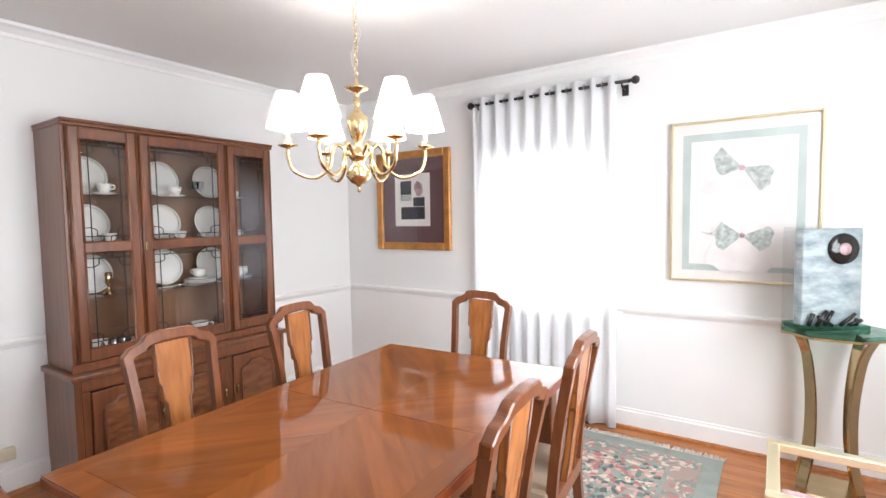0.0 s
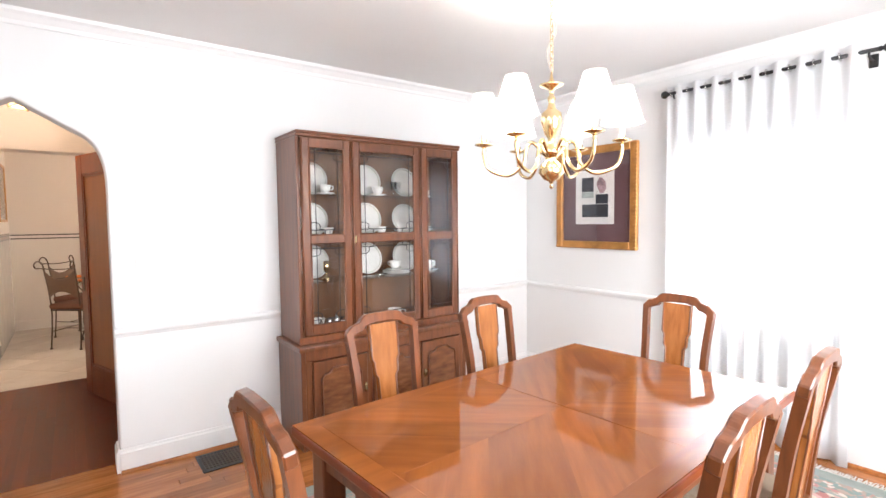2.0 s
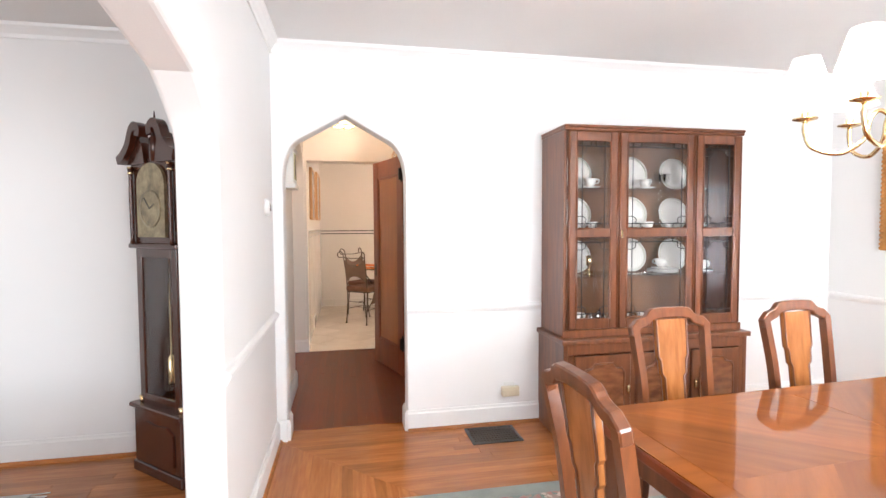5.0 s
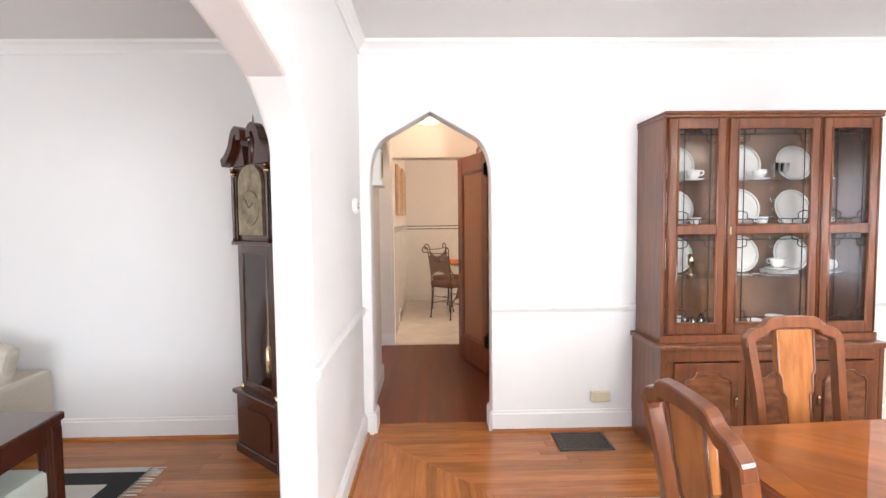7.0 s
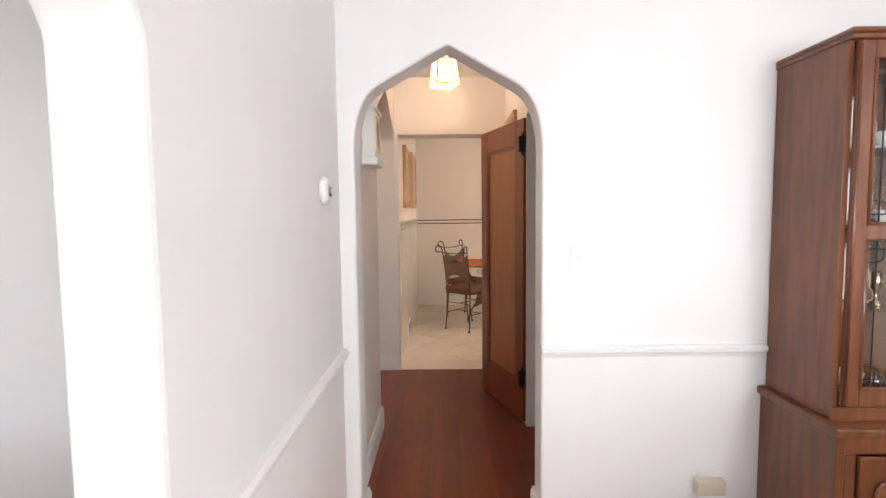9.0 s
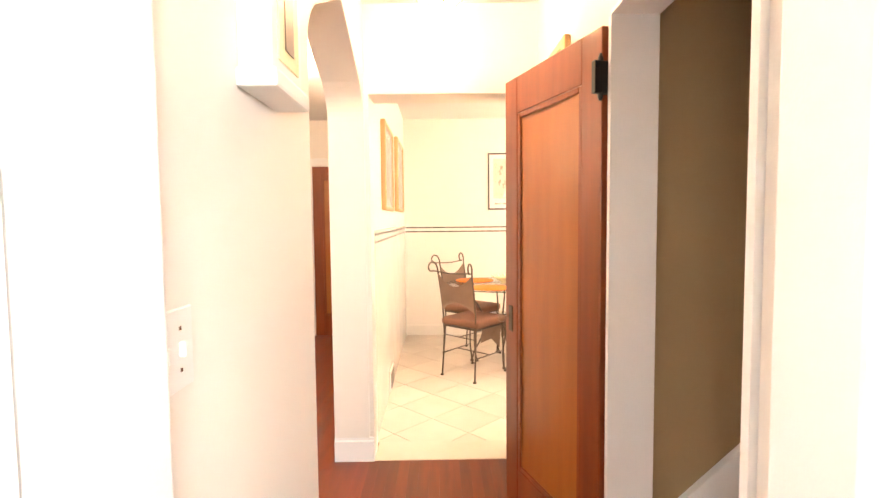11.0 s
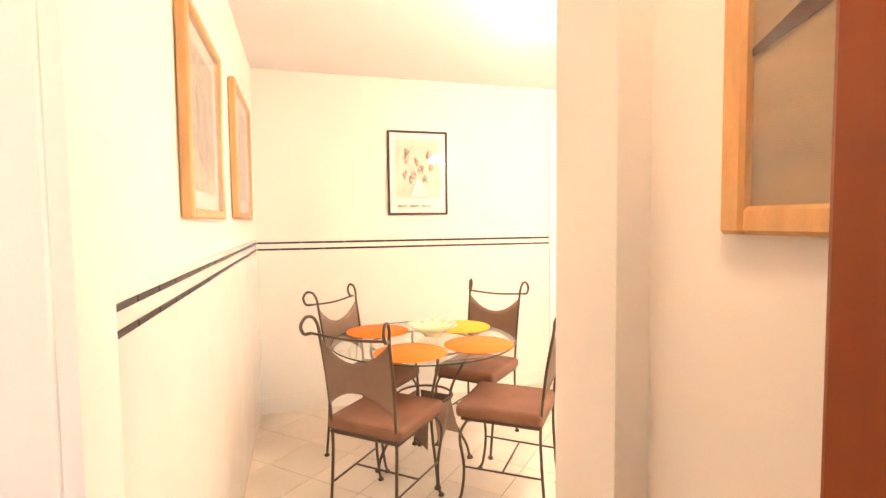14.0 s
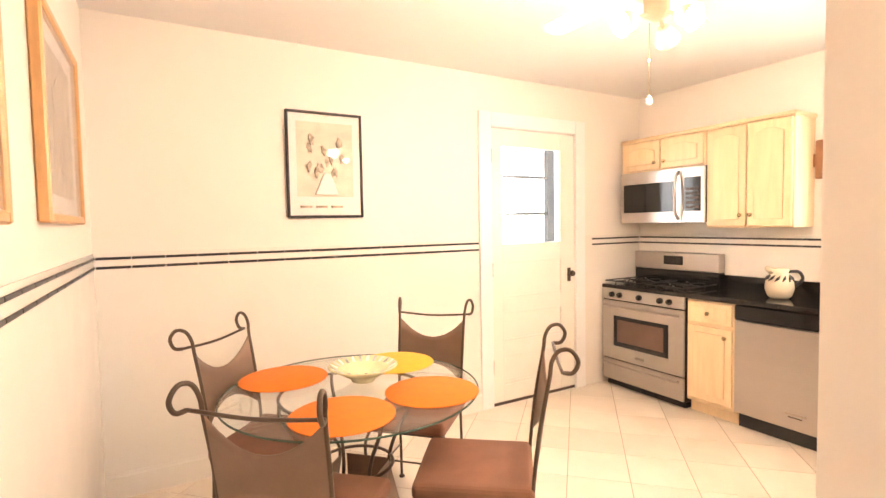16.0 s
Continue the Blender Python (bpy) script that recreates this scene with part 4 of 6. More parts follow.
def floral_rug():
    r = thing("floral_rug", "pale floral wool rug with a grey-green border and cream fringe", "rug", pose(0.60, -3.13, 0))
    L, W = 3.32, 2.32
    part("border", boxed(0.0, L, 0.0, W, 0.001, 0.009, 0.002), RUGEDGE, r)
    part("band", boxed(0.10, L - 0.10, 0.10, W - 0.10, 0.009, 0.011), RUGBAND, r)
    part("guard_stripe", boxed(0.24, L - 0.24, 0.24, W - 0.24, 0.011, 0.0118), RUGEDGE, r)
    part("field", boxed(0.265, L - 0.265, 0.265, W - 0.265, 0.0118, 0.013), RUGFIELD, r)
    bm = bmesh.new()
    rnd = random.Random(3)
    for x, s in ((0.0, -1), (L, 1)):
        for i in range(480):
            y = (i + 0.5) * W / 480
            x1 = x + s * rnd.uniform(0.05, 0.075); dy = rnd.uniform(-0.015, 0.015)
            a, b = sorted((x, x1))
            vs = [bm.verts.new(p) for p in ((x, y - 0.003, 0.006), (x, y + 0.003, 0.006), (x1, y + dy + 0.002, 0.002), (x1, y + dy - 0.002, 0.002), (x, y, 0.0085), (x1, y + dy, 0.004))]
            bm.faces.new((vs[0], vs[3], vs[5], vs[4])); bm.faces.new((vs[4], vs[5], vs[2], vs[1]))
    tagged(part("fringe", bm, FRINGE, r, "cream knotted fringe"), kind="stuff")


floral_rug()


def chandelier():
    c = thing("chandelier", "polished brass six-arm chandelier with white cloth shades", "chandelier", pose(2.375, -1.80, 0))
    part("canopy", lathe(bmesh.new(), [(0.02, H - 0.035), (0.06, H - 0.012), (0.065, H - 0.002)], n=20), BRASS, c)
    z = 2.06
    i = 0
    while z < H - 0.04:
        pts = [(0.008 * math.cos(a) if i % 2 else 0, 0 if i % 2 else 0.008 * math.cos(a), z + 0.017 + 0.017 * math.sin(a)) for a in [2 * math.pi * k / 10 for k in range(11)]]
        part("chain_link", sweep(bmesh.new(), pts, 0.002, 5), BRASS, c)
        z += 0.028; i += 1
    part("cord", sweep(bmesh.new(), smooth_path([(0, 0, 2.05), (-0.02, 0.01, 2.15), (0.02, -0.01, 2.24), (-0.015, 0, 2.34), (0, 0, H - 0.03)], 6), 0.002, 5), FRINGE, c)
    part("column", lathe(bmesh.new(), [(0.004, 1.548), (0.010, 1.555), (0.006, 1.57), (0.012, 1.58), (0.035, 1.59), (0.056, 1.62), (0.05, 1.655), (0.022, 1.675), (0.03, 1.69), (0.045, 1.705), (0.045, 1.72), (0.018, 1.735), (0.016, 1.77), (0.03, 1.79), (0.047, 1.845), (0.044, 1.88), (0.02, 1.90), (0.012, 1.93), (0.02, 1.945), (0.01, 1.96), (0.012, 1.985), (0.05, 2.0), (0.053, 2.006), (0.02, 2.01), (0.008, 2.03), (0.004, 2.06)], n=24), BRASS, c)
    for k in range(6):
        a = radians(60 * k + 13.6)
        ca, sa = math.cos(a), math.sin(a)
        arm = [(0.03, 1.70), (0.08, 1.755), (0.11, 1.73), (0.125, 1.66), (0.19, 1.612), (0.275, 1.64), (0.30, 1.70), (0.30, 1.74)]
        part("arm", sweep(bmesh.new(), smooth_path([(r * ca, r * sa, z) for r, z in arm], 5), 0.008, 8), BRASS, c)
        cx, cy = 0.30 * ca, 0.30 * sa
        part("drip_pan", lathe(bmesh.new(), [(0.01, 1.74), (0.04, 1.75), (0.042, 1.755), (0.012, 1.757), (0.014, 1.775)], cx, cy, 16), BRASS, c)
        part("candle_sleeve", lathe(bmesh.new(), [(0.012, 1.775), (0.012, 1.83)], cx, cy, 10), CHINA, c)
        sh = bmesh.new()
        n = 20
        ro = [sh.verts.new((cx + 0.089 * math.cos(2 * math.pi * i / n), cy + 0.089 * math.sin(2 * math.pi * i / n), 1.825)) for i in range(n)]
        ri = [sh.verts.new((cx + 0.043 * math.cos(2 * math.pi * i / n), cy + 0.043 * math.sin(2 * math.pi * i / n), 1.98)) for i in range(n)]
        for i in range(n):
            f = sh.faces.new((ro[i], ro[(i + 1) % n], ri[(i + 1) % n], ri[i])); f.smooth = True
        s = part("shade", sh, SHADE, c, "white tapered cloth shade")
        for rr, zz in ((0.0895, 1.827), (0.0435, 1.978)):
            part("trim_band", sweep(bmesh.new(), [(cx + rr * math.cos(2 * math.pi * i / 20), cy + rr * math.sin(2 * math.pi * i / 20), zz) for i in range(21)], 0.002, 5), FRINGE, s)
        bulb("chandelier_bulb", 2.375 + cx, -1.80 + cy, 1.88, 9.0, (1.0, 0.93, 0.84), 0.035)


chandelier()


def framed_picture(name, label, m, w, h, fw, depth, frame_mat, pieces, mat_mat, glazed=True, beads=False):
    """Frame in the x-z plane, back at y=0, facing -y; origin at the lower left corner of the outside."""
    p = thing(name, label, "picture", m)
    for x0, x1, z0, z1 in ((0, fw, 0, h), (w - fw, w, 0, h), (fw, w - fw, 0, fw), (fw, w - fw, h - fw, h)):
        part("frame_side", boxed(x0, x1, -depth, 0, z0, z1, min(0.006, fw / 4)), frame_mat, p)
    part("mount", boxed(fw - 0.002, w - fw + 0.002, -0.012, -0.004, fw - 0.002, h - fw + 0.002), mat_mat, p)
    lift = 0.0125
    for nm, poly, mt in pieces:
        part(nm, prism(bmesh.new(), [(x * w, z * h) for x, z in poly], "y", -lift - 0.0015, -0.011), mt, p)
        lift += 0.0012
    if glazed:
        part("pane", boxed(fw - 0.001, w - fw + 0.001, -depth + 0.006, -depth + 0.008, fw - 0.001, h - fw + 0.001), PANE, p)
    if beads:
        bm = bmesh.new()
        n = int(h / 0.03)
        for i in range(n):
            for x in (0.012, w - 0.012):
                box(bm, x - 0.012, x + 0.012, -depth - 0.006, -depth + 0.004, (i + 0.2) * h / n, (i + 0.8) * h / n, 0.003)
        part("beading", bm, frame_mat, p)
    return p


def rect(x0, x1, z0, z1):
    return [(x0, z0), (x1, z0), (x1, z1), (x0, z1)]


def blob(cx, cz, rx, rz, n=14, seed=0, rough=0.25):
    r = random.Random(seed)
    return [(cx + rx * math.cos(2 * math.pi * i / n) * (1 + r.uniform(-rough, rough)), cz + rz * math.sin(2 * math.pi * i / n) * (1 + r.uniform(-rough, rough))) for i in range(n)]


# pictures on the east wall face -x
EAST_FACE = lambda y, z: pose(EAST - 0.002, y, z, 0, 0, -90)
framed_picture("gilt_framed_print", "small print in plum mat and gilt ribbed frame", EAST_FACE(-0.385, 1.165), 0.775, 0.84, 0.062, 0.035, GILT,
               [("paper", rect(0.25, 0.73, 0.24, 0.77), PAPER), ("print", rect(0.33, 0.48, 0.56, 0.70), INKBLUE), ("print", rect(0.33, 0.48, 0.50, 0.555), SAGEINK), ("print", blob(0.58, 0.62, 0.06, 0.07, 10, 4), INKPINK),
                ("print", rect(0.51, 0.66, 0.44, 0.53), INKBLUE), ("print", rect(0.34, 0.66, 0.31, 0.435), INKBLUE)], PLUM, True, True)
fans = []
for k, (cx, cz) in enumerate(((0.50, 0.70), (0.51, 0.29))):
    fans += [("wash", blob(cx - 0.02, cz - 0.13, 0.22, 0.11, 16, k + 2), BLUSH), ("wash", blob(cx, cz + 0.01, 0.24, 0.08, 16, k + 5), BLUSH)]
    drop = 0.05 * (1 - k)
    fans += [("fan_shape", [(cx, cz)] + [(cx + 0.19 * math.cos(a) * (1 + 0.05 * math.sin(9 * a)), cz + drop + 0.13 * math.sin(a)) for a in [radians(138 + 11 * n) for n in range(9)]], SAGEINK),
             ("fan_shape", [(cx, cz)] + [(cx + 0.20 * math.cos(a) * (1 + 0.05 * math.sin(9 * a)), cz - drop + 0.12 * math.sin(a)) for a in [radians(-52 + 10 * n) for n in range(9)]], SAGEINK),
             ("fan_centre", blob(cx, cz, 0.02, 0.018, 8, k), INKPINK)]
    fans += [("stroke", [(cx + d, cz), (cx + 1.7 * d, cz + 0.02 + 0.002), (cx + 1.7 * d, cz + 0.026)], SAGE) for d in (-0.17, 0.18)]
framed_picture("large_framed_watercolour", "large pale watercolour of fans with sage border in thin gold frame", EAST_FACE(-2.80, 1.02), 0.76, 0.965, 0.014, 0.03, PALEBRASS,
               [("sage_border", rect(0.09, 0.90, 0.07, 0.92), SAGE), ("paper", [(0.14, 0.11), (0.845, 0.10), (0.85, 0.87), (0.15, 0.875)], PAPER)] + fans, PAPER)

# curtain on its rod
cr = thing("curtain_rod", "black iron curtain rod with ball finials", "curtain rod", pose(EAST - 0.10, 0, 2.275))
part("rod", turned(lathe(bmesh.new(), [(0.011, -2.56), (0.011, -1.45)], n=12), Matrix.Rotation(radians(-90), 4, "X")), BLACKIRON, cr)
for y, s in ((-1.45, 1), (-2.56, -1)):
    k = lathe(bmesh.new(), [(0.012, 0), (0.014, 0.01), (0.008, 0.014), (0.024, 0.03), (0.027, 0.045), (0.02, 0.062), (0.004, 0.068)], n=14)
    part("finial", turned(k, Matrix.Translation((0, y, 0)) @ Matrix.Rotation(radians(-90 * s), 4, "X")), BLACKIRON, cr)
for y in (-1.47, -2.52):
    bmk = sweep(bmesh.new(), [(0, y, -0.005), (0.0, y, -0.03), (0.05, y, -0.035), (0.097, y, -0.035)], 0.006, 6)
    box(bmk, 0.09, 0.1, y - 0.02, y + 0.02, -0.07, 0.0, 0.002)
    part("bracket", bmk, BLACKIRON, cr)
cu = thing("sheer_curtain", "white sheer grommet curtain glowing with daylight", "curtain", pose(EAST - 0.10, 0, 0))
bm = bmesh.new()
cols, rows_n = 150, 12
grid = []
for j in range(rows_n + 1):
    z = 0.02 + (2.325 - 0.02) * j / rows_n
    row = []
    for i in range(cols + 1):
        u = i / cols
        y = -1.425 - 1.06 * u
        ph = u * 2 * math.pi * 9
        low = 1 - j / rows_n
        x = 0.024 * math.sin(ph) + 0.010 * low * math.sin(ph * 0.37 + 1.3) + 0.006 * low * math.sin(ph * 2.3)
        row.append(bm.verts.new((x, y - 0.02 * low * math.sin(u * 7), z)))
    grid.append(row)
for j in range(rows_n):
    for i in range(cols):
        f = bm.faces.new((grid[j][i], grid[j][i + 1], grid[j + 1][i + 1], grid[j + 1][i])); f.smooth = True
cl = part("cloth", bm, SHEER, cu)
sd = cl.modifiers.new("thick", "SOLIDIFY"); sd.thickness = 0.0012
for i in range(18):
    y = -1.425 - 1.06 * (i + 0.5) / 18
    ring = [(0, y + 0.0, 2.275)]
    pts = [(0.022 * math.cos(a), y + 0.003 * math.sin(a), 2.275 + 0.022 * math.sin(a)) for a in [2 * math.pi * k / 12 for k in range(13)]]
    part("grommet", sweep(bmesh.new(), pts, 0.0025, 5), SILVER, cu, "metal grommet")


def accent_stand():
    s = thing("accent_stand", "glass topped stand with curved brass legs", "stand", pose(3.88, -3.60, 0))
    ow = 0.215
    octo = [(ow * math.cos(radians(22.5 + 45 * i)) / math.cos(radians(22.5)) * 0.95, ow * math.sin(radians(22.5 + 45 * i)) / math.cos(radians(22.5))) for i in range(8)]
    part("glass_top", prism(bmesh.new(), octo, "z", 0.825, 0.845), GREENGLASS, s, "thick green glass top")
    part("rim", sweep(bmesh.new(), [(x * 0.99, y * 0.99, 0.82) for x, y in octo + octo[:1]], 0.0, 4, (0.012, 0.012)), DULLBRASS, s)
    for k in range(4):
        a = radians(45 + 90 * k)
        prof = [(0.20, 0.815), (0.155, 0.72), (0.125, 0.55), (0.115, 0.38), (0.125, 0.2), (0.16, 0.06), (0.17, 0.014)]
        part("leg", sweep(bmesh.new(), smooth_path([(r * math.cos(a), r * math.sin(a), z) for r, z in prof], 5), 0.0, 4, (0.05, 0.012)), DULLBRASS, s, "curved flat brass leg")
    part("base_ring", boxed(-0.13, 0.13, -0.13, 0.13, 0.001, 0.014, 0.004), DULLBRASS, s)
    g = thing("glass_sculpture", "etched blue glass slab sculpture with dark dial", "sculpture", pose(3.86, -3.57, 0.846, 0, 0, -55))
    part("slab", boxed(-0.15, 0.15, -0.03, 0.03, 0.02, 0.50, 0.004), ICEGLASS, g)
    part("backing_slab", boxed(-0.19, 0.06, 0.045, 0.06, 0.02, 0.51, 0.003), CABGLASS, g)
    part("plinth", boxed(-0.17, 0.17, -0.07, 0.07, 0.0, 0.02, 0.004), GREENGLASS, g)
    k = lathe(bmesh.new(), [(0.075, 0), (0.078, 0.006), (0.075, 0.014), (0.045, 0.014), (0.04, 0.018), (0.001, 0.02)], n=24)
    d = part("dial", turned(k, Matrix.Translation((0.045, -0.03, 0.40)) @ Matrix.Rotation(radians(90), 4, "X")), BLACKGLOSS, g, "dark round dial")
    k = lathe(bmesh.new(), [(0.03, 0.0), (0.03, 0.006), (0.001, 0.008)], n=18)
    part("dial_centre", turned(k, Matrix.Translation((0.045, -0.045, 0.40)) @ Matrix.Rotation(radians(90), 4, "X")), INKPINK, d)
    rnd = random.Random(5)
    for i in range(7):
        x = -0.13 + 0.04 * i
        part("shard", sweep(bmesh.new(), [(x, -0.05, 0.022), (x + rnd.uniform(-0.08, 0.08), -0.055, 0.04 + rnd.uniform(0, 0.06))], 0.010, 5), BLACKGLOSS, g, "dark glass shard")


accent_stand()

bc = thing("brass_chair", "brass framed armchair with a pink seat cushion", "chair", pose(2.42, -3.92, 0))
W0, D0 = 0.44, 0.58
for x in (0.0, W0 - 0.03):
    for y in (0.0, D0 - 0.03):
        part("leg", boxed(x, x + 0.03, y, y + 0.03, 0.0, 0.575, 0.003), PALEBRASS, bc)
for x in (0.0, W0 - 0.035):
    part("arm_rail", boxed(x - 0.002, x + 0.037, -0.002, D0 + 0.002, 0.575, 0.605, 0.003), PALEBRASS, bc)
    part("seat_rail", boxed(x + 0.002, x + 0.028, 0.03, D0 - 0.03, 0.34, 0.37, 0.003), PALEBRASS, bc)
part("cross_rail", boxed(0.037, W0 - 0.037, D0 - 0.036, D0, 0.575, 0.605, 0.003), PALEBRASS, bc)
part("back_bar", boxed(W0 / 2 - 0.02, W0 / 2 + 0.02, D0 - 0.03, D0 - 0.008, 0.36, 0.575, 0.003), PALEBRASS, bc)
part("cross_rail", boxed(0.03, W0 - 0.03, D0 - 0.03, D0 - 0.002, 0.34, 0.37, 0.003), PALEBRASS, bc)
part("cushion", boxed(0.035, W0 - 0.035, 0.03, D0 - 0.04, 0.37, 0.45, 0.02, 3), INKPINK, bc, "faded pink cushion")


def floor_vent(m, w, d, label, nx=15, ny=7):
    v = thing("floor_vent", label, "vent", m)
    bm = bmesh.new()
    box(bm, 0, w, 0, 0.02, 0.0005, 0.006, 0.002); box(bm, 0, w, d - 0.02, d, 0.0005, 0.006, 0.002); box(bm, 0, 0.02, 0.02, d - 0.02, 0.0005, 0.006, 0.002); box(bm, w - 0.02, w, 0.02, d - 0.02, 0.0005, 0.006, 0.002)
    part("frame", bm, BLACKIRON, v)
    part("backing", boxed(0.02, w - 0.02, 0.02, d - 0.02, 0.0005, 0.0012), BLACKIRON, v)
    for i in range(1, nx):
        x = 0.02 + (w - 0.04) * i / nx
        part("slat", boxed(x - 0.0035, x + 0.0035, 0.02, d - 0.02, 0.0012, 0.005), BRONZE, v)
    for j in range(1, ny):
        y = 0.02 + (d - 0.04) * j / ny
        part("slat", boxed(0.02, w - 0.02, y - 0.0035, y + 0.0035, 0.0012, 0.0052), BRONZE, v)
    return v


floor_vent(pose(1.19, -0.30, 0), 0.33, 0.245, "black iron grid vent set in the oak floor")
floor_vent(pose(-1.18, 3.05, 0), 0.22, 0.8, "dark metal floor vent along the corridor wall", 6, 22)


def wall_plate(name, label, category, m, w, h, mat, toggles=0):
    """Plate in the x-z plane facing -y, centred on the origin."""
    p = thing(name, label, category, m)
    part("plate", boxed(-w / 2, w / 2, -0.006, -0.0005, -h / 2, h / 2, 0.002), mat, p)
    for i in range(toggles):
        x = (i - (toggles - 1) / 2) * 0.046
        part("toggle", boxed(x - 0.005, x + 0.005, -0.016, -0.006, -0.012, 0.012, 0.002), mat, p)
        for z in (-0.032, 0.032):
            part("screw", boxed(x - 0.003, x + 0.003, -0.0075, -0.006, z - 0.003, z + 0.003), SILVER, p)
    return p


wall_plate("light_switch", "white double light switch on the white wall", "switch", pose(0.975, 0, 1.19), 0.08, 0.115, PLASTIC, 1)
wall_plate("light_switch", "white double light switch on the hall wall", "switch", pose(0.0, 0.25, 1.17, 0, 0, 90), 0.125, 0.125, PLASTIC, 2)
wo = wall_plate("wall_outlet", "beige wall jack with a small adapter box", "outlet", pose(1.52, 0, 0.23), 0.075, 0.11, PLASTIC)
part("adapter", boxed(-0.06, 0.06, -0.045, -0.006, -0.035, 0.03, 0.006, 2), BEIGE, wo, "beige adapter box")
th = thing("thermostat", "round white thermostat on the white wall", "thermostat", pose(0, -0.30, 1.46))
k = lathe(bmesh.new(), [(0.048, 0.0005), (0.048, 0.012), (0.04, 0.024), (0.03, 0.027), (0.001, 0.028)], n=26)
part("body", turned(k, Matrix.Rotation(radians(90), 4, "Y")), PLASTIC, th)
part("dial", turned(lathe(bmesh.new(), [(0.022, 0.027), (0.02, 0.031), (0.001, 0.032)], n=20), Matrix.Rotation(radians(90), 4, "Y")), SILVER, th)
ch = thing("door_chime", "cream door chime box with a patterned panel on the hall wall", "door chime", pose(0, 0.52, 1.63))
part("body", boxed(0.001, 0.07, 0.02, 0.24, 0.04, 0.28, 0.004), PLASTIC, ch)
part("base_moulding", boxed(0.001, 0.085, 0.005, 0.255, 0.0, 0.04, 0.008, 2), PLASTIC, ch)
part("cap", boxed(0.001, 0.08, 0.01, 0.25, 0.28, 0.30, 0.005), PLASTIC, ch)
pn = part("panel", boxed(0.07, 0.074, 0.06, 0.20, 0.07, 0.26), LEMON, ch, "yellow patterned panel")
part("chime_slot", boxed(0.074, 0.076, 0.10, 0.16, 0.10, 0.23), BRONZE, pn)


def ceiling_lantern(x, y, top, z0=2.19):
    l = thing("ceiling_lantern", "square frosted glass ceiling lantern with brass frame, lit", "ceiling light", pose(x, y, 0, 0, 0, 20), "hall ceiling lights")
    part("canopy", lathe(bmesh.new(), [(0.02, top - 0.06), (0.025, top - 0.03), (0.06, top - 0.015), (0.062, top - 0.002)], n=20), BRASS, l)
    z1 = min(z0 + 0.20, top - 0.05)
    part("stem", lathe(bmesh.new(), [(0.006, z1 - 0.005), (0.006, top - 0.05)], n=10), BRASS, l)
    bm = bmesh.new()
    for sx in (-1, 1):
        for sy in (-1, 1):
            a, b = 0.088, 0.07
            sweep(bm, [(sx * a, sy * a, z0), (sx * b, sy * b, z1)], 0.0, 4, (0.008, 0.008))
    for z, w in ((z0, 0.088), (z1, 0.07)):
        sweep(bm, [(-w, -w, z), (w, -w, z), (w, w, z), (-w, w, z), (-w, -w, z)], 0.0, 4, (0.008, 0.008))
    part("frame", bm, BRASS, l)
    for k in range(4):
        g = bmesh.new()
        vs = [g.verts.new(p) for p in ((-0.084, -0.086, z0 + 0.004), (0.084, -0.086, z0 + 0.004), (0.066, -0.069, z1 - 0.004), (-0.066, -0.069, z1 - 0.004))]
        vs2 = [g.verts.new((v.co.x, v.co.y + 0.003, v.co.z)) for v in vs]
        g.faces.new(vs); g.faces.new(vs2[::-1])
        for i in range(4):
            g.faces.new((vs[i], vs2[i], vs2[(i + 1) % 4], vs[(i + 1) % 4]))
        gp = part("glass_panel", turned(g, Matrix.Rotation(radians(90 * k), 4, "Z")), LAMPGLASS, l, "lit frosted glass panel")
        gp.visible_shadow = False
    part("bottom_cross", sweep(sweep(bmesh.new(), [(-0.086, 0, z0), (0.086, 0, z0)], 0.003, 5), [(0, -0.086, z0), (0, 0.086, z0)], 0.003, 5), BRASS, l)
    part("finial", lathe(bmesh.new(), [(0.004, z0 - 0.03), (0.012, z0 - 0.018), (0.005, z0)], n=12), BRASS, l)


ceiling_lantern(0.43, 1.65, KH, 2.30)
ceiling_lantern(-0.6, 2.9, KH, 2.15)


